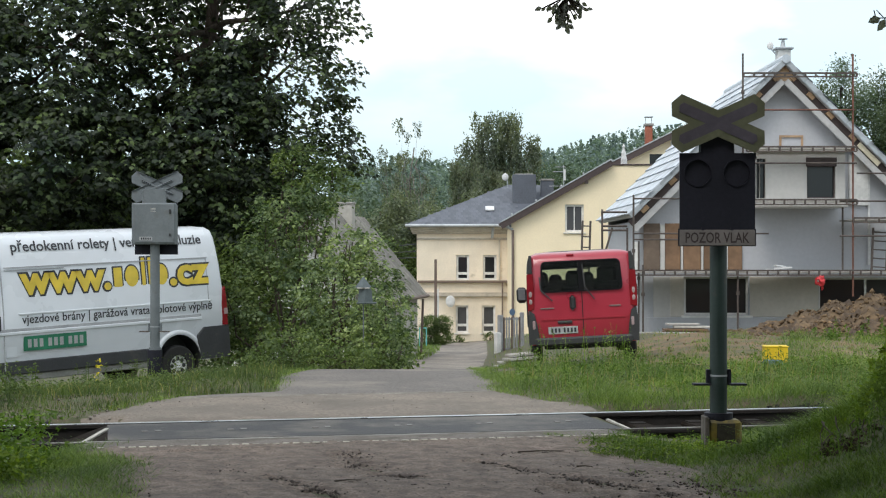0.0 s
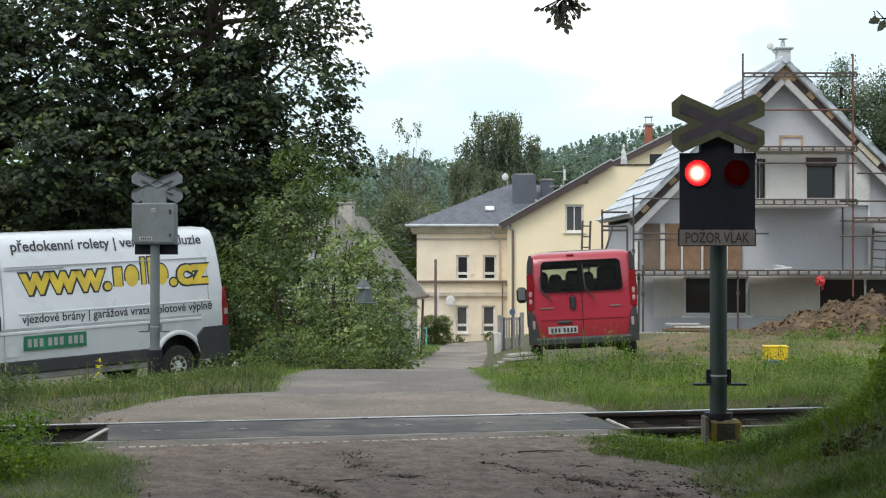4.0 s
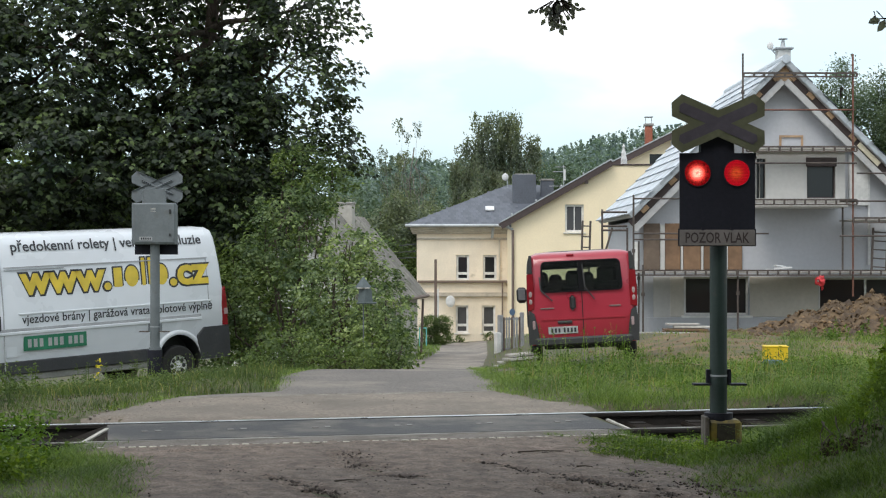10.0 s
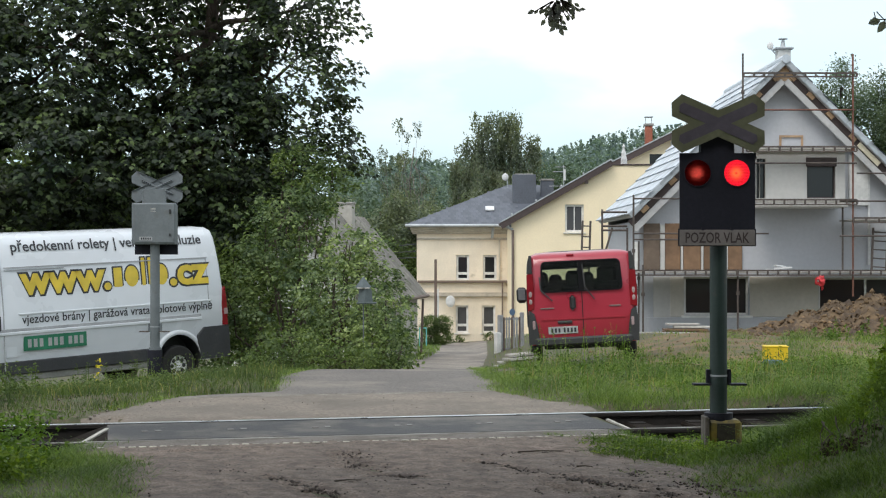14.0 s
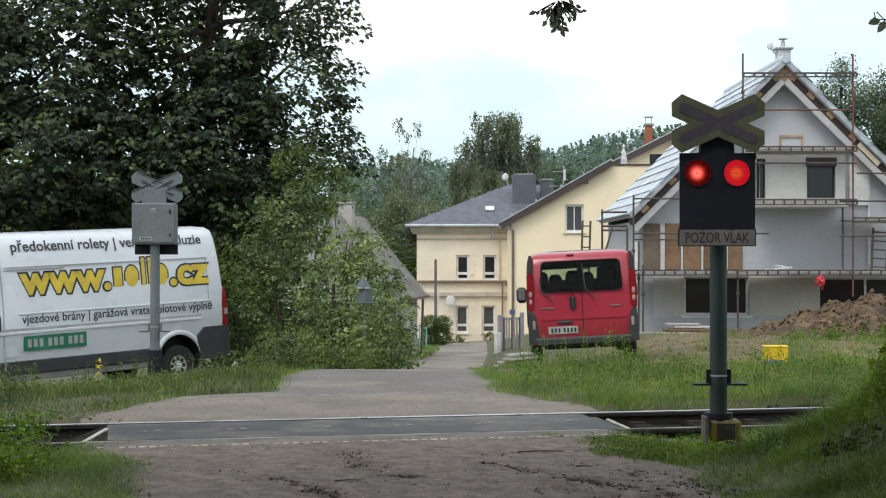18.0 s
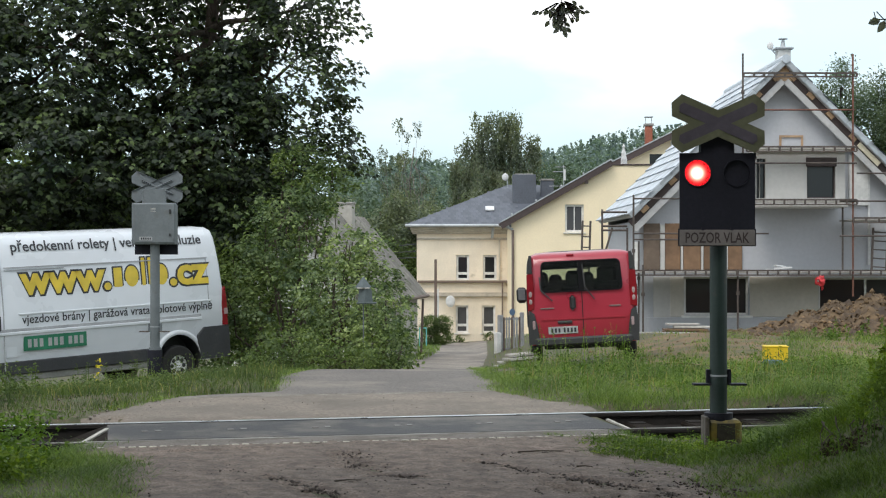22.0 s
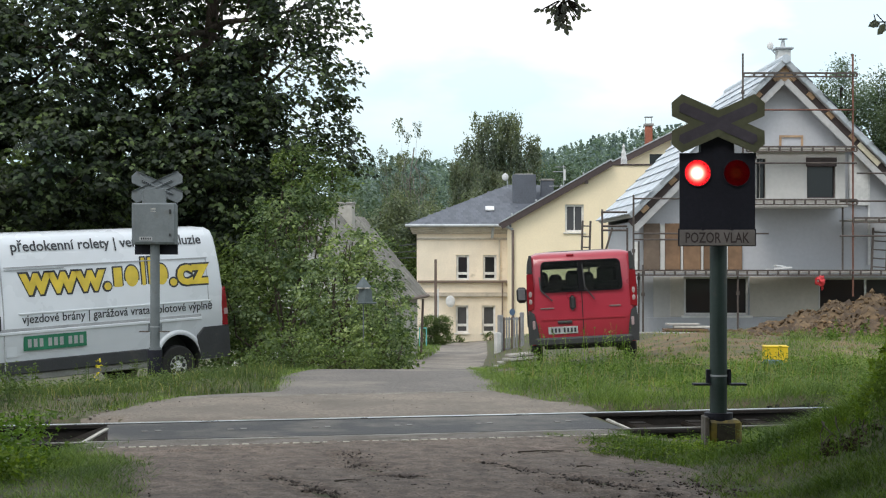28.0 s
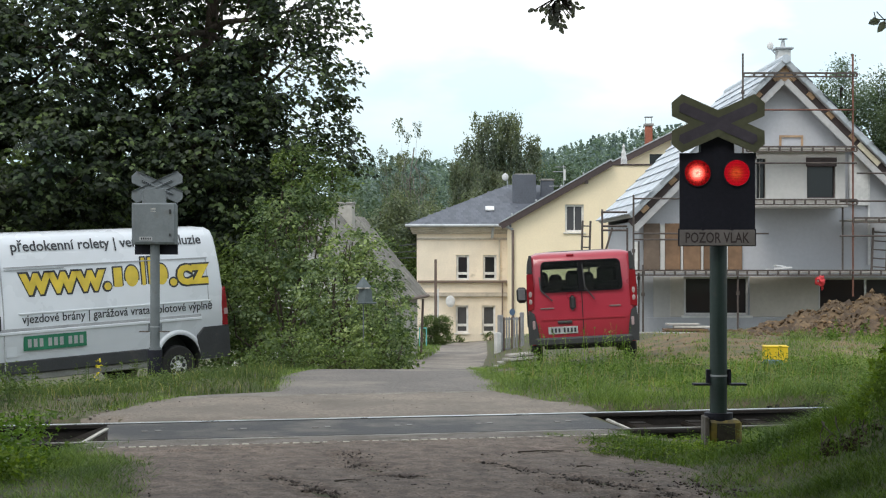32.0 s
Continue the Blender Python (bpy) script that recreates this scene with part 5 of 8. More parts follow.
    bmesh.ops.recalc_face_normals(bm, faces=bm.faces)
    part("window_border", bm, M["gloss_black"], t, "black border round the rear windows", at=tilt)
    part("window_border", box((0, 0, 0), (0.10, 0.012, 0.50)), M["gloss_black"], t, at=tilt)
    for s in (-1, 1):
        half = [(x, z) for x, z in rounded(-0.70, 0.70, -0.25, 0.25, 0.07, 0.07) if x * s > 0]
        edge = [(s * 0.045, -0.25), (s * 0.045, 0.25)]
        ring = half + edge[::-1] if s > 0 else half + edge
        part("rear_window", prism(ring, 0.006, 0.012), M["glass_van"], t, "tinted rear window", at=tilt)
    part("windscreen", prism([(-0.74, -0.34), (0.74, -0.34), (0.66, 0.28), (-0.66, 0.28)], -0.004, 0.004), M["glass_van"], t, at=pose(0, 3.66, 1.5, 32, 0, 0))
    part("door_seam", box((0, 0, 0), (0.014, 0.01, 0.72)), M["seat"], t, at=pose(0.0, 0.018, 0.90, -3.5, 0, 0))
    part("crease", prism([(-0.74, 0), (0.74, 0.0), (0.74, 0.03), (-0.74, 0.03)], -0.012, 0.02, bevel=0.006), M["van_red"], t, at=pose(0, 0.012, 0.80))
    for k, (x, y, z, w) in enumerate(((-0.74, 1.15, 1.24, 0.34), (-0.10, 1.25, 1.24, 0.30), (0.50, 1.15, 1.30, 0.36), (-0.42, 2.55, 1.16, 0.25), (0.2, 2.55, 1.18, 0.22))):
        st = part("seat", box((x, y, z - 0.28), (0.5, 0.16, 0.72), 0.06), M["seat"], t, "dark seat with headrest")
        part("headrest", box((x, y, z + 0.19), (w, 0.11, 0.30), 0.06), M["seat"], st)
    part("bench", box((0, 1.9, 1.1), (1.5, 0.14, 0.62), 0.05), M["seat"], t, "dark bench back")
    part("roof_lining", box((0, 1.2, 1.71), (1.6, 0.1, 0.19), 0.02), M["seat"], t)
    part("load_box", box((0.72, 1.5, 1.5), (0.16, 0.1, 0.3), 0.03), M["seat"], t)
    part("centre_pillar", box((0.0, 0.6, 1.5), (0.10, 0.08, 0.6), 0.02), M["seat"], t)
    for s in (-1, 1):
        tl = part("tail_light", prism([(s * 0.845, 0.99), (s * 0.962, 0.97), (s * 0.966, 1.3), (s * 0.955, 1.57), (s * 0.845, 1.57), (s * 0.835, 1.3)], 0.01, 0.14, bevel=0.012), M["tail_red"], t, "tall red tail light", at=pose(0, 0.0, 0))
        part("reversing_light", ball((s * 0.905, 0.01, 1.24), 0.030, 2, (1, 0.4, 1.7)), M["tail_clear"], tl)
        part("reversing_light", ball((s * 0.905, 0.01, 1.12), 0.030, 2, (1, 0.4, 1.5)), M["tail_clear"], tl)
        part("corner_trim", prism([(s * 0.855, 1.58), (s * 0.955, 1.58), (s * 0.938, 1.76), (s * 0.90, 1.88), (s * 0.86, 1.87), (s * 0.855, 1.72)], 0.06, 0.30, bevel=0.01), M["black_plastic"], t, "dark corner trim")
        part("bumper_corner", prism([(s * 0.77, 0.43), (s * 0.965, 0.41), (s * 0.97, 0.7), (s * 0.94, 0.98), (s * 0.85, 0.92), (s * 0.80, 0.7)], -0.025, 0.2), M["black_plastic"], t, "black bumper corner")
        part("fog_light", box((s * 0.865, -0.03, 0.74), (0.05, 0.02, 0.14), 0.012), M["tail_clear"], t)
        wheel(t, pose(s * 0.84, 0.86, 0.325, 0, 0, 90 * s), 0.325, 0.21)
        wheel(t, pose(s * 0.84, 3.92, 0.325, 0, 0, 90 * s), 0.325, 0.21)
        mir = part("wing_mirror", box((s * 1.09, 3.45, 1.13), (0.21, 0.12, 0.29), 0.055), M["black_plastic"], t, "black wing mirror")
        part("mirror_glass", box((s * 1.09, 3.385, 1.14), (0.14, 0.014, 0.20), 0.006), M["signal_grey"], mir)
        part("mirror_arm", box((s * 0.95, 3.47, 1.08), (0.16, 0.06, 0.08), 0.02), M["black_plastic"], t)
    part("bumper", box((0, -0.03, 0.455), (1.70, 0.10, 0.135), 0.03), M["black_plastic"], t, "dark grey bumper step")
    # dark box standing in for the shade below the bumper
    part("under_bumper", box((0, 0.22, 0.375), (1.40, 0.10, 0.12), 0.02), M["seat"], t)
    part("brake_light", box((-0.17, 0.225, 1.855), (0.13, 0.03, 0.04), 0.012), M["tail_red"], t)
    part("door_handle", box((-0.17, 0.01, 1.08), (0.105, 0.05, 0.24), 0.04), M["black_plastic"], t, "black rear door handle")
    part("plate_lamp", box((-0.32, 0.0, 0.765), (0.26, 0.05, 0.05), 0.015), M["black_plastic"], t)
    pl = part("number_plate", box((-0.36, -0.005, 0.635), (0.52, 0.012, 0.12), 0.004), M["plate_white"], t, "white number plate with dark bars")
    for k in range(7):
        part("bar", box((-0.55 + 0.062 * k + (0.03 if k > 2 else 0), -0.013, 0.635), (0.035, 0.004, 0.07)), M["text_dark"], pl)
    for p, q in (((-0.735, 0.09, 1.52), (-0.72, 0.02, 1.30)), ((-0.72, 0.02, 1.30), (-0.52, -0.02, 1.12)), ((0.03, 0.1, 1.70), (0.06, 0.02, 1.32)), ((0.06, 0.02, 1.32), (0.22, -0.02, 1.12))):
        part("wiper", tube(p, q, 0.011, n=6), M["black_plastic"], t)
    for x, w in ((-0.62, 0.24), (0.57, 0.2)):
        part("plain_mark", box((x, 0.012, 1.0), (w, 0.01, 0.022), 0.003), M["steel_dull"], t, "small dull metal mark")
    return t


wv = white_van(pose(-3.63, 26.6, -0.41, 0, -2.4, 43.8))
red_van(pose(2.51, 27.6, -0.385, 0.5, -3.0, -3.4) @ Matrix.Diagonal((1, 1, 1.075, 1)))
# ---------------------------------------------------------------- buildings
def window(parent, x0, x1, z0, z1, y, mullion=True, frame_w=0.07, sill=True, material="window_white", low_bar=0.0, glass="glass_house"):
    """A window set in an opening of a wall whose front is at y."""
    w = part("window", prism([(x0, z0), (x1, z0), (x1, z1), (x0, z1)], y + 0.13, y + 0.14), M[glass], parent, "dark window pane in a pale frame")
    for a, b, c, d in ((x0, x0 + frame_w, z0, z1), (x1 - frame_w, x1, z0, z1), (x0 + frame_w, x1 - frame_w, z1 - frame_w, z1), (x0 + frame_w, x1 - frame_w, z0, z0 + frame_w)):
        part("frame", box(((a + b) / 2, y + 0.10, (c + d) / 2), (b - a, 0.05, d - c), 0.006), M[material], w)
    if mullion:
        part("mullion", box(((x0 + x1) / 2, y + 0.105, (z0 + z1) / 2), (0.06, 0.04, z1 - z0 - 2 * frame_w)), M[material], w)
    if low_bar:
        part("transom", box(((x0 + x1) / 2, y + 0.10, z0 + low_bar), (x1 - x0 - 2 * frame_w, 0.05, 0.16)), M[material], w)
    if sill:
        part("sill", box(((x0 + x1) / 2, y - 0.04, z0 - 0.05), (x1 - x0 + 0.2, 0.22, 0.07), 0.01), M[material], w)
    return w


def roof_slab(name, a, b, c, d, thick, material, parent, label=""):
    """A sloping slab through the corners a, b (low edge) and c, d (high edge)."""
    bm = bmesh.new()
    n = (Vector(b) - Vector(a)).cross(Vector(d) - Vector(a)).normalized() * thick
    lo = [bm.verts.new(Vector(p) - n) for p in (a, b, c, d)]
    hi = [bm.verts.new(p) for p in (a, b, c, d)]
    bm.faces.new(hi), bm.faces.new(lo[::-1])
    for k in range(4):
        bm.faces.new((lo[k], lo[(k + 1) % 4], hi[(k + 1) % 4], hi[k]))
    bmesh.ops.recalc_face_normals(bm, faces=bm.faces)
    return part(name, bm, material, parent, label)


def tile_rows(a, b, c, d, nx, nz, lap=0.02, keep=None, jitter=0.0, seed=1):
    """Places and turns of tiles on the slope a-b (low edge) to d-c (high edge)."""
    a, b, c, d = (Vector(v) for v in (a, b, c, d))
    ux, uz = (b - a).normalized(), (d - a).normalized()
    nn = ux.cross(uz).normalized()
    rot = Matrix((ux, uz, nn)).transposed().to_4x4()
    w, h = (b - a).length / nx, (d - a).length / nz
    for j in range(nz):
        for i in range(nx + (j % 2)):
            x = (i + 0.5 - 0.5 * (j % 2)) * w
            p = a + ux * min(max(x, w * 0.25), (b - a).length - w * 0.25) + uz * ((j + 0.5) * h) + nn * lap
            if keep is None or keep(p):
                yield Matrix.Translation(p) @ rot, w, h


# ---- grey house under construction, scaffolded
D_GREY = 46.3
gh = thing("house_under_construction", pose(0, D_GREY, 0), "unfinished grey rendered house with a steep tiled roof and scaffolding", "house")
RX, RZ, SL = 9.98, 7.30, 1.0           # ridge and roof slope
EAVE_X = 5.45
holes_g = [(7.12, 9.02, -0.18, 0.95), (11.1, 13.9, -0.9, 0.92), (9.05, 9.45, 3.2, 4.3), (10.70, 11.52, 3.22, 4.42)]
part("wall", wall_bm(5.78, 14.3, -1.1, 8.0, 0.35, holes_g, gable=(RX, RZ - 0.18, SL, SL)), M["grey_plaster"], gh, "grey base-coat front wall")
part("wall", box((5.93, 4.35, 0.75), (0.3, 8.0, 3.7)), M["grey_plaster"], gh)
part("wall", box((14.15, 4.35, 0.75), (0.3, 8.0, 3.7)), M["grey_plaster"], gh)
part("wall", wall_bm(5.78, 14.3, -1.1, 8.0, 0.3, (), gable=(RX, RZ - 0.18, SL, SL)), M["grey_plaster"], gh, at=pose(0, 8.3, 0))
part("floor_slab", box((RX, 4.35, 2.55), (8.0, 7.9, 0.2)), M["concrete"], gh)
part("dark_room", box((RX, 5.0, 0.5), (7.9, 0.1, 3.2)), M["old_plaster"], gh, "bare inner wall")
for s in (-1, 1):
    ex = RX + s * (RX - EAVE_X)
    ez = RZ - (RX - EAVE_X) * SL
    a, b, c, d = (ex, -0.60, ez), (ex, 8.8, ez), (RX, 8.8, RZ), (RX, -0.60, RZ)
    if s < 0:
        a, b, c, d = b, a, d, c
    slab = roof_slab("roof", a, b, c, d, 0.12, M["barge"], gh, "tiled roof slope")
    tile_pts = ((-0.5, -0.5, 0.045), (0, -0.5, 0.062), (0.5, -0.5, 0.045), (0.5, 0.5, 0.0), (0, 0.5, 0.016), (-0.5, 0.5, 0.0), (-0.5, -0.5, 0.015), (0.5, -0.5, 0.015))
    if s < 0:
        tile_me = None
        for m, w, h in tile_rows(a, b, c, d, 22, 13, 0.03):
            if tile_me is None:
                bm = bmesh.new()
                v = [bm.verts.new((q[0] * (w - 0.016), q[1] * h - (0.05 if q[1] < 0 else 0), q[2])) for q in tile_pts]
                for f in ((0, 1, 4, 5), (1, 2, 3, 4), (0, 6, 7, 2, 1), (0, 5, 6), (2, 7, 3)):
                    bm.faces.new([v[q] for q in f])
                tile_me = part("tile", bm, M["roof_tile"], slab, at=m).data
            else:
                part("tile", tile_me, M["roof_tile"], slab, at=m)
    else:
        vt, ft = [], []
        for m, w, h in tile_rows(a, b, c, d, 22, 13, 0.03):
            n0 = len(vt)
            vt += [tuple(m @ Vector((q[0] * (w - 0.016), q[1] * h - (0.05 if q[1] < 0 else 0), q[2]))) for q in tile_pts]
            ft += [(n0, n0 + 1, n0 + 4, n0 + 5), (n0 + 1, n0 + 2, n0 + 3, n0 + 4), (n0, n0 + 6, n0 + 7, n0 + 2)]
        part("tiles", mesh_np("tiles", np.array(vt), np.array(ft), M["roof_tile"]), M["roof_tile"], slab)["kind"] = "stuff"
    # exposed rafters and barge boards at the gable
    L = (RX - EAVE_X) * math.sqrt(2) * 0.985
    mid = ((ex + RX) / 2, (ez + RZ) / 2)
    rot = Euler((0, -s * radians(-45), 0)).to_matrix()
    off = 0.30
    vt_me = None
    for k in range(15):
        u = (k + 0.5) / 15
        at_ = pose(RX + s * (RX - EAVE_X) * u, -0.61, RZ - (RX - EAVE_X) * u - 0.045) @ Matrix.Rotation(s * radians(45), 4, "Y")
        p_ = part("verge_tile", vt_me or box((0, 0, 0), (L / 15 + 0.015, 0.09, 0.165), 0.016, rot=Euler((0, radians(3.0), 0)).to_matrix()), M["verge_tile"], gh, at=at_)
        vt_me = p_.data
    # fascia widened so its dark brown fills the recess in place of shade
    part("fascia", box((mid[0], -0.40, mid[1] - 0.31), (L, 0.05, 0.22), 0.01, rot=rot), M["roof_edge"], gh, "dark fascia under the verge tiles")
    part("barge_board", box((mid[0] - s * 0.05, -0.44, mid[1] - 0.535), (L * 0.975, 0.06, 0.19), 0.01, rot=rot), M["barge"], gh, "grey barge board")
    for u in (0.05, 0.17, 0.295, 0.44, 0.58, 0.72, 0.9):
        x, z = RX + s * (RX - EAVE_X) * u, RZ - (RX - EAVE_X) * u
        part("batten_end", box((x, -0.40, z - 0.29), (0.25, 0.16, 0.13), 0.01, rot=rot), M["wood"], gh, "raw timber under the verge")
part("soffit_board", box((RX + 2.45, -0.50, RZ - 2.45 - 0.32), (0.85, 0.05, 0.15), 0.008, rot=Euler((0, radians(45), 0)).to_matrix()), M["fresh_board"], gh, "fresh pale board under the verge")
part("apex_plate", prism([(RX - 0.22, RZ - 0.62), (RX + 0.22, RZ - 0.62), (RX + 0.1, RZ - 0.2), (RX - 0.1, RZ - 0.2)], -0.45, -0.39), M["wood"], gh, "pale plate under the ridge")
part("ridge_cap", tube((RX, -0.70, RZ + 0.0), (RX, 8.8, RZ + 0.0), 0.13, n=10), M["roof_tile"], gh)
ch = part("chimney", box((10.38, 1.6, 7.45), (0.40, 0.40, 0.85), 0.02), M["white_render"], gh, "white chimney with a metal cowl")
part("chimney_cap", box((10.38, 1.6, 7.88), (0.56, 0.56, 0.07), 0.02), M["zinc"], ch)
part("cowl", tube((10.38, 1.6, 7.9), (10.38, 1.6, 8.14), 0.09, 0.05, 12), M["zinc"], ch)
part("cowl_hat", tube((10.38, 1.6, 8.17), (10.38, 1.6, 8.2), 0.14, n=14), M["zinc"], ch)
part("dish", ball((9.95, 1.4, 7.95), 0.125, 2, (0.85, 0.35, 1)), M["dish"], ch, "small round antenna dish")
part("dish_arm", tube((9.98, 1.4, 7.85), (10.25, 1.55, 7.6), 0.02, n=6), M["zinc"], ch)
# bay with loggia on the upper floor
bay = part("bay", wall_bm(9.1, 11.55, 3.05, 4.55, 0.25, [(10.45, 11.27, 3.22, 4.36), (9.0, 9.26, 3.22, 4.36)]), M["white_plaster"], gh, "pale projecting bay", at=pose(0, -1.25, 0))
for x_ in (9.05, 11.50):
    part("bay_side", box((x_, -0.5, 3.8), (0.1, 1.0, 1.5)), M["white_plaster"], gh)
part("bay_floor", box((10.3, -0.66, 3.02), (2.62, 1.32, 0.12), 0.01), M["white_render"], gh)
part("bay_head", box((10.3, -0.66, 4.62), (2.62, 1.32, 0.14), 0.01), M["white_plaster"], gh)
window(gh, 10.45, 11.27, 3.22, 4.36, -1.22, False, 0.035, False, "roof_edge", glass="glass")
window(gh, 9.0, 9.26, 3.22, 4.36, -1.22, False, 0.02, False, "roof_edge", glass="glass")
part("shutter_box", box((10.86, -1.27, 4.26), (0.88, 0.06, 0.26), 0.01), M["roof_edge"], gh)
part("wall_strip", box((12.24, -0.06, 3.80), (0.55, 0.12, 1.50), 0.01), M["window_white"], gh, "pale rendered strip")
part("insulation_strip", box((12.55, -0.06, 2.9), (0.06, 0.05, 3.2)), M["white_render"], gh)
window(gh, 7.12, 9.02, -0.18, 0.95, 0.05, True, 0.06, True)
window(gh, 11.1, 13.9, -0.9, 0.92, 0.08, True, 0.06, False)
part("pillar", box((6.88, -0.02, 0.36), (0.44, 0.06, 1.18), 0.01), M["warm_coat"], gh)
part("wall_coat", box((10.06, -0.02, 0.36), (2.02, 0.06, 1.18), 0.01), M["warm_coat"], gh, "beige rendered panel between the windows")
part("pillar", box((6.45, -0.03, 0.30), (0.5, 0.07, 1.30), 0.01), M["white_plaster"], gh)
part("plinth", box((8.6, -0.05, -0.62), (5.2, 0.10, 0.75), 0.01), M["grey_plaster"], gh)
for k, (x0, x1) in enumerate(((5.91, 6.39), (6.54, 6.99), (7.08, 7.59), (7.68, 8.31), (8.39, 8.81))):
    part("board", box(((x0 + x1) / 2, -0.06, 1.84), (x1 - x0, 0.05, 1.36), 0.006), M["board"] if k else M["board_grey"], gh, "brown board leaning on the wall")
for x, w in ((6.465, 0.13), (7.035, 0.06), (7.635, 0.06), (8.35, 0.07)):
    part("batten", box((x, -0.09, 1.82), (w, 0.05, 1.34)), M["white_plaster"], gh)
part("corner_board", box((5.70, -0.07, 1.56), (0.16, 0.06, 0.82), 0.006), M["window_white"], gh, "white board at the corner of the wall")
part("gable_opening_frame", prism([(9.92, 4.77), (9.98, 4.77), (9.98, 5.06), (10.56, 5.06), (10.56, 4.77), (10.62, 4.77), (10.62, 5.12), (9.92, 5.12)], -0.05, -0.01), M["wood"], gh, "raw timber frame")

# scaffold in front of it
sc = thing("scaffold", pose(0, D_GREY - 1.75, 0), "rusty tube scaffold with plank decks standing before the grey house", "scaffold")
for x, z0, z1, mt, y in ((8.63, 4.49, 7.39, "scaffold", 0.6), (11.64, 0.42, 7.3, "scaffold_rust", 0), (11.5, 1.12, 4.68, "scaffold", 0.6), (5.41, -0.8, 3.3, "scaffold", 0), (5.63, -0.8, 1.99, "scaffold", 0.6), (8.37, -0.61, 1.17, "scaffold", 0), (5.68, -0.9, 1.31, "scaffold", 0.0)):
    p_ = part("standard", tube((x, y, z0), (x, y, z1), 0.028, n=8), M[mt], sc, "upright scaffold tube")
    zc_ = z0 + (z1 - z0) * 0.6
    part("coupler", tube((x, y, zc_), (x, y, zc_ + 0.1), 0.05, n=8), M[mt], p_)
for x0, x1, z, mt in ((8.85, 11.69, 5.71, "scaffold_rust"), (5.39, 6.83, 3.19, "scaffold"), (5.39, 9.24, 2.2, "scaffold"), (5.39, 8.66, 2.03, "scaffold"), (11.26, 12.89, 2.13, "scaffold"), (8.66, 11.74, 4.2, "scaffold"), (11.26, 12.89, 3.12, "scaffold"), (11.74, 12.89, 3.91, "scaffold")):
    part("ledger", tube((x0, -0.03, z), (x1, -0.03, z), 0.024, n=8), M[mt], sc, "level scaffold tube")


def lattice(x0, x1, z, h, rows=2):
    """A deck: planks over a lattice beam."""
    xm = (x0 + x1) / 2
    d_ = part("deck_beam", box((xm, -0.06, z), (x1 - x0, 0.05, 0.05)), M["scaffold"], sc, "lattice deck beam")
    part("beam_chord", box((xm, -0.06, z - h), (x1 - x0, 0.05, 0.04)), M["scaffold"], d_)
    n = int((x1 - x0) / 0.29)
    for k in range(n + 1):
        part("web", box((x0 + (x1 - x0) * k / n, -0.06, z - h / 2), (0.05, 0.04, h)), M["scaffold"], d_)
    for k in range(rows):
        part("plank", box((xm, 0.2 + 0.3 * k, z - 0.05), (x1 - x0, 0.28, 0.045), 0.006), M["plank_grey"], sc, "grey scaffold plank")


for x0, x1, z, h in ((8.53, 11.74, 6.75, 0.1), (8.61, 11.74, 4.66, 0.13), (8.8, 11.74, 3.16, 0.13), (5.41, 13.3, 1.15, 0.13), (11.64, 13.09, 2.64, 0.13)):
    lattice(x0, x1, z, h, 5 if z < 3 else 0 if z > 6 else 1)
# leaning tubes and the eaves bracket beside the house
for p, q in (((4.57, 0.5, 2.9), (4.57, 0.5, 1.6)), ((4.86, 0.5, 2.37), (4.64, 0.5, 1.6)), ((4.54, 0.5, 2.82), (5.29, 0.5, 2.82)), ((4.57, 0.5, 2.42), (5.29, 0.5, 2.42)), ((4.57, 0.5, 2.3), (5.29, 0.5, 2.3))):
    part("brace", tube(p, q, 0.03, n=8), M["scaffold"], sc)
for x in (4.57, 5.29):
    part("standard", tube((x, 0.5, -0.95), (x, 0.5, 2.37), 0.03, n=8), M["scaffold"], sc)


def ladder(at, w, h, rungs, label, mat_key):
    t = thing("ladder", at, label, "ladder")
    for s in (-1, 1):
        part("rail", box((s * w / 2, 0, h / 2), (0.06, 0.07, h), 0.01), M[mat_key], t)
    for k in range(rungs):
        part("rung", tube((-w / 2, 0, h * (k + 0.5) / rungs), (w / 2, 0, h * (k + 0.5) / rungs), 0.02, n=7), M[mat_key], t)
    return t


ladder(pose(12.47, D_GREY - 1.4, 1.12, -6, 4, 0), 0.42, 1.25, 5, "short wooden ladder leaning on the upper scaffold deck", "scaffold")
ladder(pose(4.26, D_GREY + 1.5, -0.95, -4, 2.2, 0), 0.24, 3.6, 11, "tall dark ladder standing beside the scaffold", "scaffold")

bk = thing("bag", pose(10.70, D_GREY - 1.85, 0.86), "crumpled red plastic bag hanging from the scaffold deck", "bag")
bm = ball((0, 0, 0.0), 0.165, 3, (1.0, 0.8, 0.85))
for v in bm.verts:
    v.co *= 1 + 0.5 * noise.noise(v.co * 11.0)
    v.co.x *= 0.85 + 0.5 * max(0.0, -v.co.z)
part("bag_body", bm, M["red_plastic"], bk)
part("bag_print", ball((-0.095, -0.095, 0.03), 0.045, 2, (0.7, 0.5, 1.5)), M["plate_white"], bk)
part("bag_tail", limb([(0.03, 0, -0.1), (0.05, 0, -0.2), (0.03, 0, -0.27)], 0.06, 0.02, 7), M["red_plastic"], bk)
part("rope", tube((0, 0, 0.13), (0, 0, 0.24), 0.012, n=6), M["plank_grey"], bk)

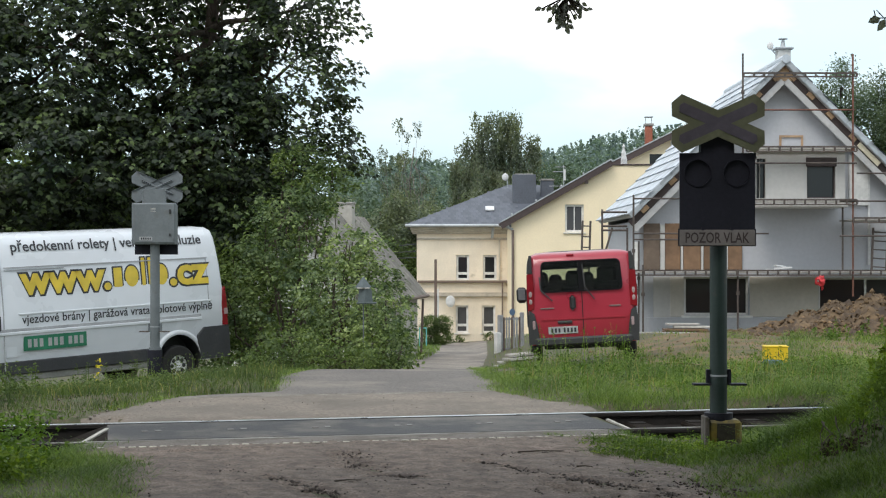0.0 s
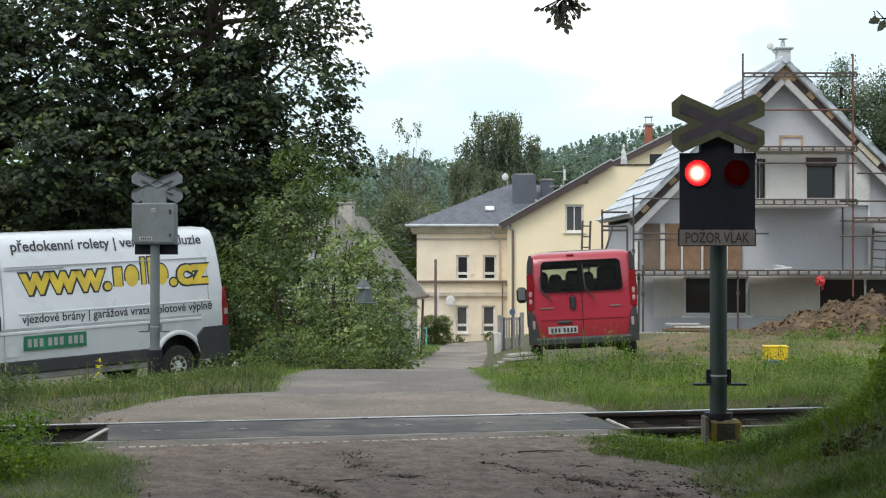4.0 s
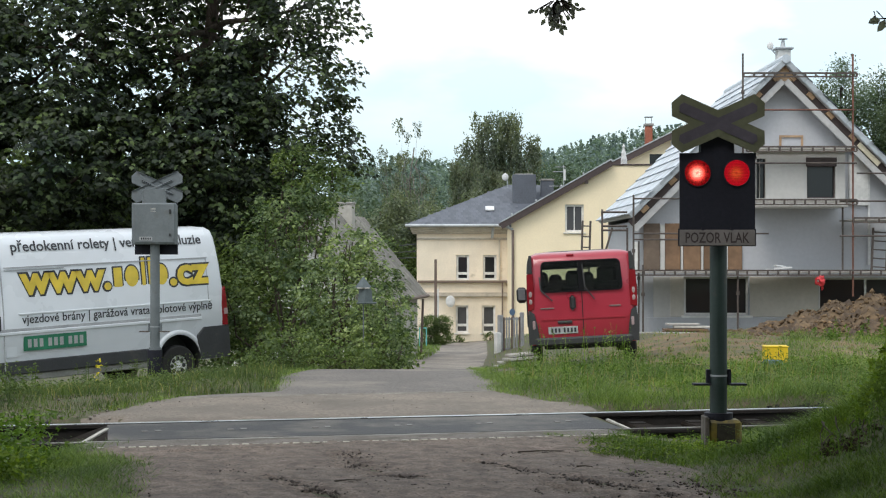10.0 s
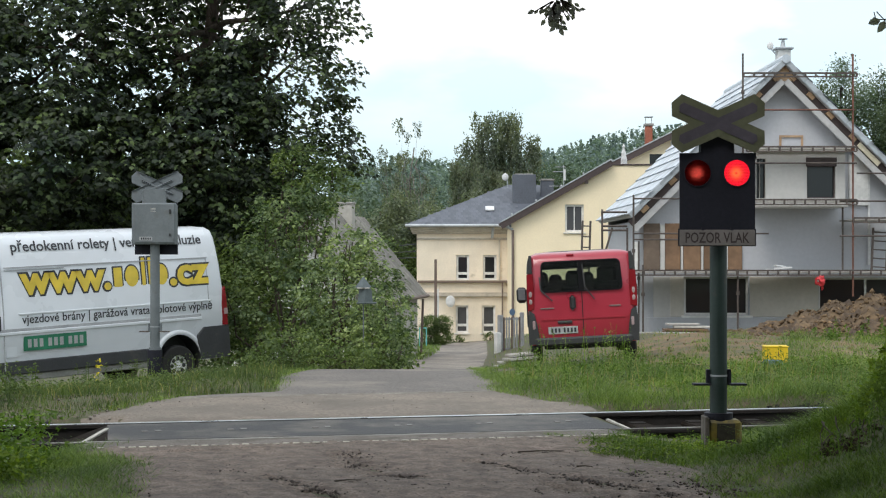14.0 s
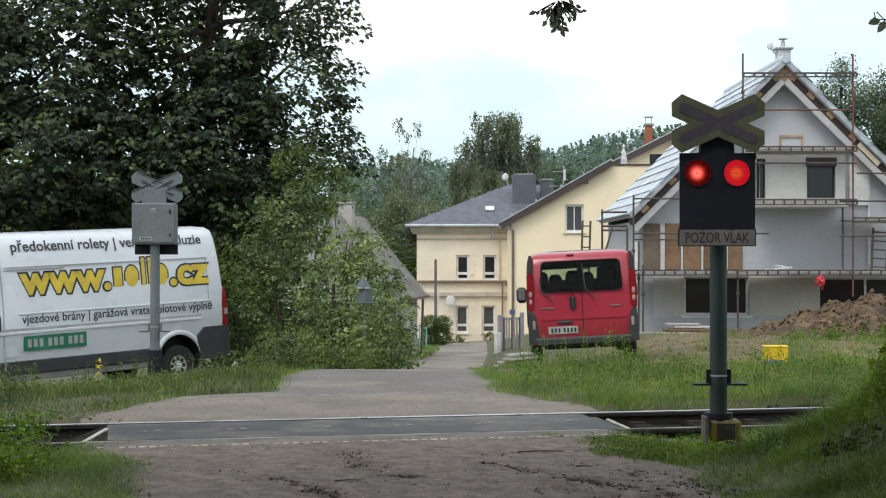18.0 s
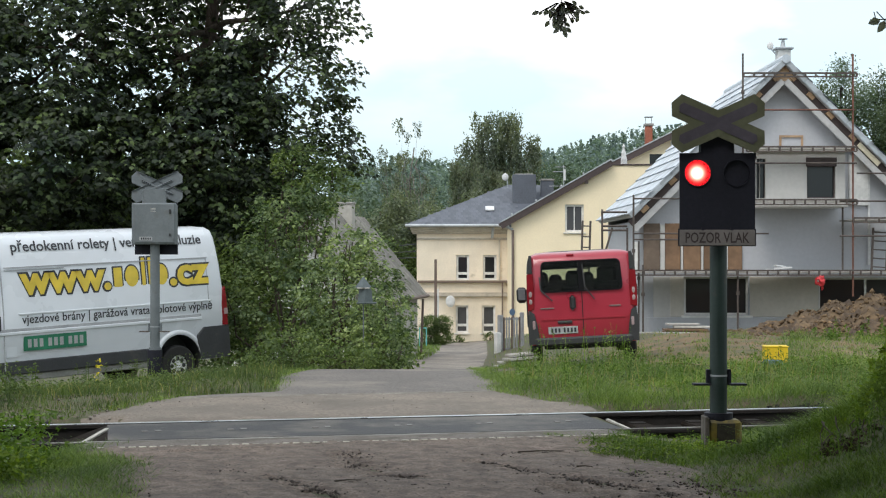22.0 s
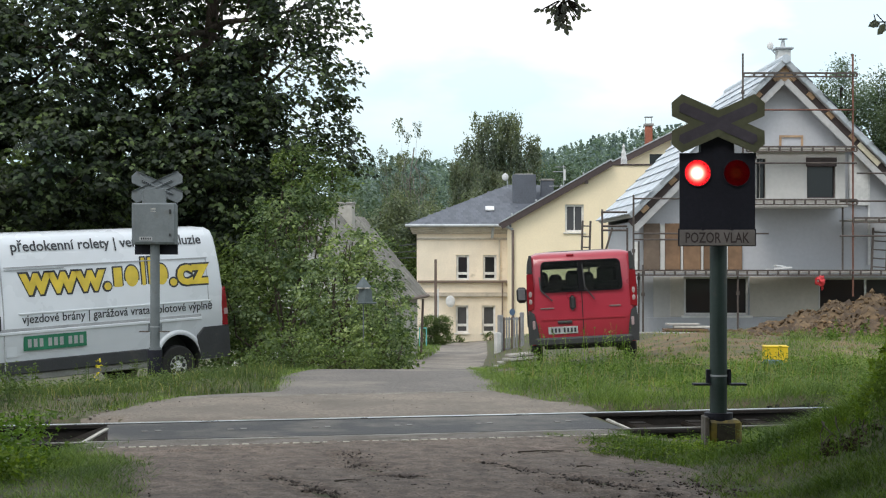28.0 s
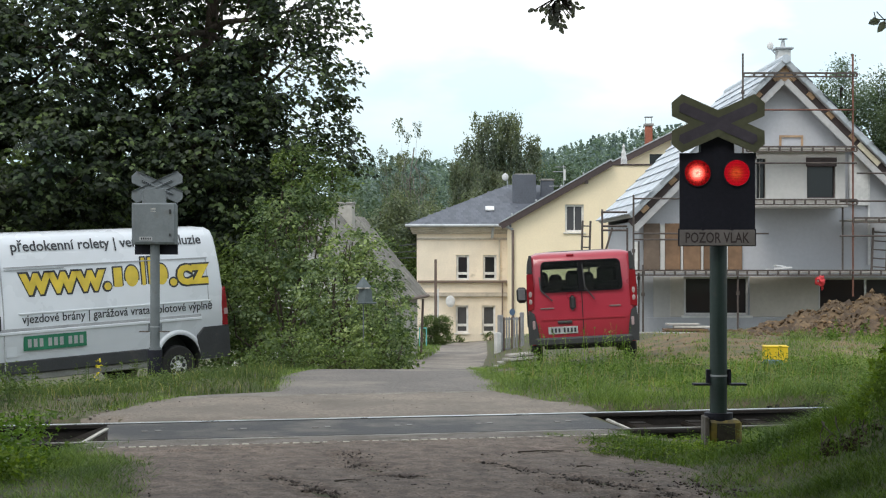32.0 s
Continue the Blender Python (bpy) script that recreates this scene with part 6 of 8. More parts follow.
sl = thing("slab_stack", pose(6.80, D_GREY - 2.5, float(land(6.80, D_GREY - 2.5))), "stack of brown and grey boards lying before the grey house", "boards")
rng = np.random.default_rng(5)
for k in range(5):
    part("board", box((rng.normal() * 0.1, rng.normal() * 0.1, 0.05 + 0.07 * k), (1.5 - 0.15 * k, 0.5, 0.05), 0.006, rot=Euler((0, 0, rng.normal() * 0.06)).to_matrix()), M["board"] if k < 3 else M["plank_grey"], sl)
pk = thing("plank", pose(6.5, D_GREY - 3.0, float(land(6.5, D_GREY - 3.0)) + 0.03), "long pale plank lying on the ground", "plank")
part("board", box((0, 0, 0.03), (2.6, 0.2, 0.05), 0.006), M["plank_grey"], pk)
pb = thing("board_offcuts", pose(9.65, D_GREY - 1.35, 1.13), "pale board offcuts lying on the scaffold deck", "boards")
for k, (x, w, a) in enumerate(((-0.22, 0.34, 9), (0.1, 0.5, -7), (0.02, 0.3, 14))):
    part("board", box((x, 0.05 * k, 0.03 + 0.055 * k), (w, 0.2, 0.045), 0.004, rot=Euler((0, radians(a * 0.5), radians(a))).to_matrix()), M["umbrella"], pb)

# ---- yellow house with a gable towards the camera
D_Y = 89.6
yh = thing("yellow_house", pose(0, D_Y, 0), "yellow rendered house with a dark brown verge and a roof terrace", "house")
part("wall", wall_bm(3.92, 16.5, -4.2, 6.68, 0.4, [(6.97, 8.04, 2.87, 4.45), (10.15, 10.75, 2.65, 3.3)], gable=(14.0, 9.2, 0.5696, 0.5696)), M["yellow_wall"], yh, "smooth yellow front wall")
window(yh, 6.97, 8.04, 2.87, 4.45, 0.05, True, 0.12, True, glass="glass_pale")
window(yh, 10.15, 10.75, 2.65, 3.3, 0.05, False, 0.08, True)
part("wall", box((4.1, 6.2, -0.45), (0.36, 11.6, 7.1)), M["yellow_wall"], yh)
part("parapet_cap", box((12.0, 0.2, 6.72), (5.2, 0.55, 0.09), 0.01), M["roof_edge"], yh)
part("terrace_floor", box((13.0, 3.0, 6.4), (7.0, 5.4, 0.2)), M["concrete"], yh)
part("upper_wall", wall_bm(10.6, 17.5, 6.5, 10.0, 0.3, [(12.35, 14.1, 6.55, 7.6)], gable=(15.6, 9.45, 0.46, 0.46)), M["yellow_wall"], yh, "yellow wall behind the roof terrace", at=pose(0, 4.2, 0))
part("terrace_opening", box((13.2, 4.45, 7.1), (2.0, 0.1, 1.5)), M["glass"], yh)
part("door_frame", box((13.75, 4.1, 7.4), (0.3, 0.2, 1.9), 0.02), M["white_render"], yh)
# verge along the gable and the roof behind it
for (xa, za), (xb, zb), y0, y1 in (((3.30, 3.42), (9.55, 6.98), -0.35, 4.2), ((9.4, 6.78), (15.6, 9.85), 3.7, 14.0)):
    roof_slab("roof", (xa, y1, za), (xa, y0, za), (xb, y0, zb), (xb, y1, zb), 0.16, M["roof_edge"], yh, "dark brown roof edge")
    ang = math.atan2(zb - za, xb - xa)
    part("verge_board", box(((xa + xb) / 2, y0 - 0.03, (za + zb) / 2 - 0.22), (math.hypot(xb - xa, zb - za), 0.06, 0.34), 0.01, rot=Euler((0, -ang, 0)).to_matrix()), M["roof_edge"], yh)
    part("verge_cap", box(((xa + xb) / 2, y0 + 0.02, (za + zb) / 2 + 0.02), (math.hypot(xb - xa, zb - za), 0.22, 0.07), 0.01, rot=Euler((0, -ang, 0)).to_matrix()), M["zinc"], yh, "pale metal capping along the verge")
    for u in (0.1, 0.32, 0.55, 0.75):
        part("snow_hook", ball((xa + (xb - xa) * u, y0 + 0.05, za + (zb - za) * u + 0.12), 0.07, 1), M["zinc"], yh)
for x, z in ((8.18, 5.72), (4.47, 3.90)):
    part("purlin_end", box((x, -0.2, z), (0.16, 0.4, 0.16)), M["roof_edge"], yh)
part("chimney", box((12.46, 5.5, 8.1), (0.42, 0.5, 2.5), 0.01), M["brick_red"], yh, "slim red brick chimney")
part("chimney_cap", box((12.46, 5.5, 9.45), (0.56, 0.62, 0.14), 0.02), M["concrete"], yh)
part("chimney_hat", box((12.46, 5.5, 9.92), (0.5, 0.5, 0.06), 0.01), M["zinc"], yh)
for s in (-1, 1):
    part("hat_leg", box((12.46 + s * 0.18, 5.5, 9.7), (0.04, 0.04, 0.4)), M["zinc"], yh)
um = thing("parasol", pose(10.48, D_Y + 1.4, 6.5), "closed white parasol on the roof terrace", "parasol")
part("cloth", limb([(0, 0, 0.2), (0.02, 0, 0.6), (0, 0, 1.0), (0.0, 0, 1.35), (0, 0, 1.5)], 0.24, 0.03, 8), M["umbrella"], um)
part("pole", tube((0, 0, 0), (0, 0, 0.3), 0.03, n=8), M["zinc"], um)
part("drainpipe", tube((3.98, -0.12, -4.0), (3.98, -0.12, 3.0), 0.075, n=10), M["pipe_brown"], yh, "brown drainpipe")
part("drain_elbow", tube((3.98, -0.12, 3.0), (3.3, -0.2, 3.35), 0.075, n=10), M["zinc"], yh)
part("plinth", box((7.0, -0.05, -3.4), (6.0, 0.12, 0.9), 0.02), M["cream_trim"], yh)

# ---- cream house with a slate roof
D_C = 95.8
cy = thing("cream_house", pose(0, D_C, 0), "old cream plastered house with stone ledges and a slate roof", "house")
cw = [(0.81, 1.60, 0.02, 1.56), (2.44, 3.27, 0.02, 1.56), (0.78, 1.55, -3.2, -1.52), (2.38, 3.20, -3.2, -1.52)]
part("wall", wall_bm(-1.6, 6.0, -4.6, 3.2, 0.45, cw), M["cream"], cy, "cream plaster front wall")
part("wall", box((-1.4, 5.4, -0.7), (0.4, 10.0, 7.8)), M["cream"], cy)
window(cy, 0.81, 1.60, 0.02, 1.56, 0.06, False, 0.13, False, "window_white", 0.42)
window(cy, 2.44, 3.27, 0.02, 1.56, 0.06, False, 0.13, False, "window_white", 0.42)
window(cy, 0.78, 1.55, -3.2, -1.52, 0.06, False, 0.12, True, "window_white", 0.48, "glass_pale")
window(cy, 2.38, 3.20, -3.2, -1.52, 0.06, False, 0.12, True, "window_white", 0.48, "glass_pale")
for cz_, cd_, chh in ((3.18, 0.50, 0.16), (3.03, 0.36, 0.14), (2.90, 0.22, 0.12)):
    part("cornice", box((2.0, -cd_ / 2 + 0.05, cz_), (7.5 + cd_, cd_, chh), 0.02), M["cream_trim"], cy, "moulded stone cornice")
part("frieze", box((2.2, -0.02, 2.55), (7.6, 0.10, 0.14), 0.02), M["cream_trim"], cy)
part("ledge", box((2.2, -0.10, -0.06), (7.5, 0.32, 0.14), 0.02), M["brown_trim"], cy, "dark weathered ledge")
part("ledge", box((2.2, -0.08, -0.86), (7.5, 0.28, 0.24), 0.03), M["cream_trim"], cy, "stone ledge")
# brown strip drawn as a shadow line along the stone ledge
part("ledge_shadow", box((2.2, -0.16, -0.76), (7.5, 0.1, 0.06), 0.01), M["brown_trim"], cy)
part("gutter", tube((-2.3, -0.62, 3.34), (4.0, -0.62, 3.34), 0.10, n=10), M["zinc"], cy, "pale zinc gutter")
part("pilaster", box((3.35 + 0.1, -0.06, 1.2), (0.10, 0.12, 2.6)), M["cream_trim"], cy)
part("wall_pipe", tube((3.62, -0.2, -4.4), (3.62, -0.2, 0.0), 0.05, n=8), M["pipe_brown"], cy)
part("swan_neck", tube((3.05, -0.6, 3.2), (3.0, -0.35, 2.6), 0.09, n=8), M["zinc"], cy)
e0, e1 = (-2.32, -0.6, 3.40), (7.0, -0.6, 3.40)
r0, r1 = (4.1, 5.2, 6.05), (7.0, 5.2, 6.05)
slate = roof_slab("roof", e0, e1, r1, r0, 0.14, M["slate_base"], cy, "dark slate roof slope")
roof_slab("roof", (-2.32, 11.0, 3.40), e0, r0, (4.1, 5.4, 6.05), 0.14, M["slate_base"], cy)
sl_me = None
def on_slope(p):
    return p.x > -2.2 + (p.z - 3.4) / 2.65 * 6.42 and p.x < 4.6
for m, w, h in tile_rows(e0, e1, (7.0, 5.2, 6.05), (-2.32, 5.2, 6.05), 30, 17, 0.012, on_slope):
    if sl_me is None:
        sl_me = part("slate", box((0, -0.02, 0.012), (w - 0.02, h * 1.06, 0.02), 0.0), M["slate"], slate, at=m).data
    else:
        part("slate", sl_me, M["slate"], slate, at=m)
part("skylight", box((2.9, 1.45, 4.45), (0.55, 0.6, 0.08), 0.01, rot=Euler((radians(24.5), 0, 0)).to_matrix()), M["dish"], cy, "small pale skylight")
ck = part("chimney_block", box((5.1, 3.0, 5.5), (1.45, 1.2, 2.2), 0.02), M["slate_base"], cy, "slate-clad chimney")
part("chimney_top", box((5.1, 3.0, 6.63), (1.1, 0.7, 0.08), 0.02), M["concrete"], ck)
part("chimney_block", box((6.6, 3.8, 5.3), (0.8, 0.8, 2.0), 0.02), M["slate_base"], cy)
part("chimney_top", box((6.6, 3.8, 6.32), (0.9, 0.9, 0.12), 0.02), M["concrete"], cy)
for base, top in (((4.15, 4.8, 5.8), (4.1, 4.8, 6.6)),):
    part("dish_pole", tube(base, top, 0.04, n=6), M["zinc"], cy)
part("dish", ball((3.98, 4.6, 6.55), 0.22, 2, (1, 0.3, 1.1)), M["dish"], cy)
an = thing("roof_antenna", pose(7.6, D_C + 3.0, 4.9), "thin television antenna on the roof", "antenna")
part("mast", tube((0, 0, 0), (0, 0, 2.3), 0.03, n=6), M["zinc"], an)
for z, w in ((2.2, 0.5), (1.9, 0.7), (1.0, 0.9)):
    part("element", tube((-w, 0, z), (0.15, 0, z), 0.02, n=5), M["zinc"], an)
part("cover", box((0.06, 0, 1.7), (0.14, 0.1, 0.7), 0.02), M["dish"], an)
ds = thing("satellite_dish", pose(0.45, D_C - 0.5, -1.25), "white satellite dish on the cream house wall", "satellite dish")
part("bowl", ball((0, 0, 0), 0.34, 3, (0.85, 0.22, 1.05)), M["dish"], ds)
part("bracket", tube((0.1, 0.05, 0), (0.15, 0.5, -0.1), 0.04, n=6), M["zinc"], ds)
po = thing("utility_post", pose(-0.44, D_C - 2.5, -3.85), "dark wooden post in front of the cream house", "post")
part("pole", tube((0, 0, 0), (0, 0, 5.15), 0.09, 0.075, 8), M["pipe_brown"], po)
part("cable_guard", box((0.14, 0, 1.7), (0.1, 0.1, 3.4)), M["dish"], po)
for k, z in enumerate((2.15, 1.7, 1.3)):
    wv_ = thing("overhead_wire", pose(0, D_C + 1, 0), "thin dark overhead wire", "wire", "wires beside the cream house")
    part("strand", tube((-3.6 - k, 4.0, z - 0.1), (-1.6, 0.5, z + 0.1), 0.035, n=5), M["black_plastic"], wv_)

# ---- old house behind the bushes
oh = thing("old_house", pose(-5.0, 52.1, -2.2, 0, 0, -8), "old low house with a steep mossy roof behind bushes", "house")
part("wall", wall_bm(-2.3, 2.3, -0.6, 5.2, 0.3, [(-1.2, -0.4, 1.0, 2.1), (0.5, 1.3, 1.0, 2.1)], gable=(0, 5.2, 1.2, 1.2)), M["white_render"], oh, "white gable wall")
part("wall", box((2.15, 6.2, 0.9), (0.3, 11.8, 3.0)), M["old_plaster"], oh)
part("wall", box((-2.15, 6.2, 0.9), (0.3, 11.8, 3.0)), M["old_plaster"], oh)
for s in (-1, 1):
    a, b, c, d = (s * 2.6, -0.5, 2.2), (s * 2.6, 12.5, 2.2), (0, 12.5, 5.32), (0, -0.5, 5.32)
    if s < 0:
        roof_slab("roof", b, a, d, c, 0.14, M["old_tile"], oh)
    else:
        rs = roof_slab("roof", a, b, c, d, 0.14, M["old_tile"], oh, "grey mossy roof slope")
        vt, ft = [], []
        for m, w, h in tile_rows(a, b, c, d, 40, 14, 0.02):
            base = len(vt)
            for q in ((-w / 2 + .01, -h / 2 - .03, .007), (w / 2 - .01, -h / 2 - .03, .007), (w / 2 - .01, h / 2, .0), (-w / 2 + .01, h / 2, .0)):
                vt.append(tuple(m @ Vector(q)))
            ft.append((base, base + 1, base + 2, base + 3))
        ob = part("roof_shingles", mesh_np("roof_shingles", np.array(vt), np.array(ft), M["old_tile"]), M["old_tile"], rs)
        ob["kind"] = "stuff"
for cx_, cy_, cz_, cw_ in ((0.2, 8.0, 5.26, 0.56), (0.0, 3.9, 5.36, 0.36)):
    stack = part("chimney", box((cx_, cy_, cz_), (cw_, cw_, 0.96), 0.03), M["old_plaster"], oh, "pale flaking rendered chimney")
    part("chimney_cap", box((cx_, cy_, cz_ + 0.50), (cw_ + 0.08, cw_ + 0.08, 0.07), 0.015), M["concrete"], stack)
part("gutter", tube((2.68, -0.5, 2.12), (2.68, 12.5, 2.12), 0.07, n=8), M["pipe_brown"], oh)
part("drainpipe", tube((2.5, 12.3, 2.0), (2.4, 12.3, -0.8), 0.05, n=8), M["pipe_brown"], oh)

# ---- gate by the lane, boards by the red van
gt = thing("garden_gate", pose(2.35, 60.5, -2.25, 0, 0, 35), "weathered grey steel gate with a white pillar beside the lane", "gate")
part("pillar", box((-0.3, 0, 0.42), (0.22, 0.22, 0.86), 0.02), M["white_render"], gt, "white pillar")
part("post", box((-0.1, 0.1, 0.72), (0.2, 0.14, 1.6), 0.02), M["gate_blue"], gt)
part("post", box((0.95, 0.1, 0.72), (0.14, 0.14, 1.75), 0.02), M["gate_blue"], gt)
for k in range(7):
    part("slat", box((0.08 + 0.125 * k, 0.1, 0.75), (0.07, 0.03, 1.35), 0.005), M["gate_blue"] if k % 3 else M["pipe_brown"], gt)
for z in (0.2, 1.35):
    part("gate_rail", box((0.43, 0.13, z), (0.95, 0.04, 0.07)), M["gate_blue"], gt)
part("round_sign", tube((0.45, 0.04, 1.62), (0.45, 0.07, 1.62), 0.13, n=18), M["blue_plastic"], gt, "small round blue sign")
bp_ = thing("board_pile", pose(1.30, 27.9, float(land(1.3, 27.9)) + 0.04, 0, -4, 10), "small pile of pale boards in the grass by the red van", "boards")
for k in range(4):
    part("board", box((0.04 * k, 0.1 * (k % 2), 0.04 + 0.06 * k), (0.78 - 0.1 * k, 0.3, 0.045), 0.006, rot=Euler((0, 0, 0.1 * (k - 1))).to_matrix()), M["plank_grey"], bp_)
gl_z = float(land(-1.236, 24.35)) - 0.02
gl = thing("garden_lantern", pose(-1.236, 24.35, gl_z), "blue-grey lantern on a thin pole among the shrubs", "lantern")
part("pole", tube((0, 0, 0), (0, 0, 0.88 - gl_z), 0.009, n=8), M["signal_grey"], gl)
part("lamp_house", tube((0.03, 0, 0.86 - gl_z), (0.03, 0, 1.08 - gl_z), 0.12, 0.095, 4), M["lantern"], gl)
part("lamp_foot", box((0.05, 0, 0.86 - gl_z), (0.30, 0.2, 0.025), 0.006), M["lantern"], gl)
part("eave_strip", box((0, -0.02, 1.09 - gl_z), (0.19, 0.16, 0.022), 0.005), M["plank_grey"], gl, "pale strip under the roof")
part("lantern_roof", tube((0, 0, 1.10 - gl_z), (0, 0, 1.26 - gl_z), 0.13, 0.01, 4), M["lantern"], gl)
gc = thing("trellis", pose(-1.2, 80.0, -3.15), "turquoise trellis beside the hedge", "trellis")
for x in (0, 0.35):
    part("leg", box((x, 0, 0.5), (0.06, 0.06, 1.0)), M["turquoise"], gc)
part("bar", box((0.17, 0, 1.0), (0.42, 0.06, 0.06)), M["turquoise"], gc)
# ---------------------------------------------------------------- earth mound, crate
bx_, by_ = np.meshgrid(np.linspace(0.0, 1.0, 60), np.linspace(23.4, 37.5, 96))
left_, right_ = 3.55 - 1.9 * (1 - ramp01(by_, 25.0, 27.0)) + 0.25 * np.sin(1.9 * by_) + 0.15 * np.sin(5.3 * by_), 9.6 - 4.9 * (1 - ramp01(by_, 24.5, 27.0)) + 0.4 * np.sin(1.3 * by_)
sx_ = left_ + (right_ - left_) * bx_
sy_ = by_ + 0.35 * np.sin(2.3 * sx_) * (1 - ramp01(by_, 23.4, 26.0)) + 0.2 * np.sin(6.1 * sx_) * (1 - ramp01(by_, 23.4, 26.0))
sz_ = land(sx_, sy_) + 0.006 + 0.012 * np.sin(5.1 * sx_ + 2.2 * sy_) * np.sin(4.3 * sy_ - 1.7 * sx_) + 0.008
i_, j_ = np.meshgrid(np.arange(59), np.arange(95))
q_ = (j_ * 60 + i_).ravel()
tagged(part("bare_soil", mesh_np("bare_soil", np.column_stack([sx_.ravel(), sy_.ravel(), sz_.ravel()]), np.column_stack([q_, q_ + 1, q_ + 61, q_ + 60]), M["bare_soil"]), M["bare_soil"], smooth=True),
       "trampled bare brown soil before the building site", "ground", kind="structure")
def mound_height(x, y):
    h = np.interp(x, [6.7, 7.5, 9.0, 10.9, 12.5, 14.0, 15.9], [0.0, 0.10, 0.56, 1.03, 1.4, 1.4, 0.0]) * np.exp(-((y - 38.4) / 1.7) ** 2)
    h = h + np.minimum(h, 0.25) * (0.20 * np.sin(5.3 * x + 2.9 * y) * np.sin(4.7 * y - 1.9 * x) + 0.20 * np.sin(11.7 * x - 6.1 * y) * np.sin(9.1 * y + 3.0 * x))
    return h * (1 + 0.04 * np.sin(3.1 * x + 1.7 * y) + 0.08 * np.sin(7.3 * x - 2.1 * y) + 0.06 * np.sin(13 * x + 9 * y)) - 0.03


mx_, my_ = np.meshgrid(np.arange(6.4, 16.0, 0.09), np.arange(34.5, 42.5, 0.09))
mz_ = land(mx_, my_) + mound_height(mx_, my_) + np.random.default_rng(4).normal(size=mx_.shape) * 0.032
nx_ = mx_.shape[1]
i_, j_ = np.meshgrid(np.arange(nx_ - 1), np.arange(mx_.shape[0] - 1))
q_ = (j_ * nx_ + i_).ravel()
tagged(part("earth_mound", mesh_np("earth_mound", np.column_stack([mx_.ravel(), my_.ravel(), mz_.ravel()]), np.column_stack([q_, q_ + 1, q_ + 1 + nx_, q_ + nx_]), M["dirt_pile"]), M["dirt_pile"], smooth=True),
       "brown mound of dug earth before the unfinished house", "earth mound", kind="structure")


def stones(name, xs, ys, zs, sizes, material, seed, label, category, rough=0.13):
    r = np.random.default_rng(seed)
    bm = bmesh.new()
    bmesh.ops.create_icosphere(bm, subdivisions=1, radius=1.0)
    base = np.array([v.co[:] for v in bm.verts])
    tri = np.array([[v.index for v in f.verts] for f in bm.faces])
    bm.free()
    n = len(xs)
    c = np.column_stack([xs, ys, zs])
    v = c[:, None, :] + base[None] * sizes[:, None, None] * r.uniform(0.6, 1.3, (n, 1, 3)) * np.array([1, 1, 0.7]) + r.normal(size=(n, len(base), 3)) * sizes[:, None, None] * rough
    f = tri[None] + (np.arange(n) * len(base))[:, None, None]
    return tagged(part(name, mesh_np(name, v.reshape(-1, 3), f.reshape(-1, 3), material), material), label, category, kind="stuff")


r_ = np.random.default_rng(31)
x_, y_ = r_.uniform(6.9, 12.4, 2700), r_.uniform(35.5, 38.8, 2700)
stones("earth_clods", x_, y_, land(x_, y_) + mound_height(x_, y_), 0.010 + 0.055 * r_.random(2700) ** 3, M["clod"], 32, "brown clods of earth on the mound", "clods", 0.42)
x_, y_ = r_.uniform(3.2, 9.0, 420), r_.uniform(26.0, 36.5, 420)
stones("soil_crumbs", x_, y_, land(x_, y_) + 0.01, 0.010 + 0.04 * r_.random(420) ** 3, M["clod"], 36, "brown crumbs of earth on the trampled ground", "clods")
x_, y_ = r_.uniform(-2.6, 1.9, 1800), r_.uniform(8.6, 13.5, 1800)
stones("road_grit", x_, y_, land(x_, y_) + 0.022, 0.0015 + 0.008 * r_.random(1800) ** 3.4, M["stone"], 33, "loose grit and pebbles on the muddy road", "grit")
x_, y_ = r_.uniform(-2.9, 1.2, 1100), r_.uniform(15.9, 24.0, 1100)
l_, e_ = road_edges(y_)
k_in = (x_ > l_ + 0.1) & (x_ < e_ - 0.1) & ((y_ - TRACK_Y - TRACK_SLOPE * x_) * TRACK_COS > 1.1)
stones("lane_grit", x_[k_in], y_[k_in], (land(x_, y_) + 0.022)[k_in], (0.0015 + 0.007 * r_.random(1100) ** 3)[k_in], M["stone"], 37, "loose grit on the lane behind the rails", "grit")
x_, y_ = r_.uniform(-6.0, -2.9, 640), r_.uniform(15.3, 18.3, 640)
stones("trackside_stones", x_, y_, land(x_, y_) + 0.01, 0.004 + 0.018 * r_.random(640) ** 2, M["stone"], 34, "pale stones on the verge by the track", "stones")

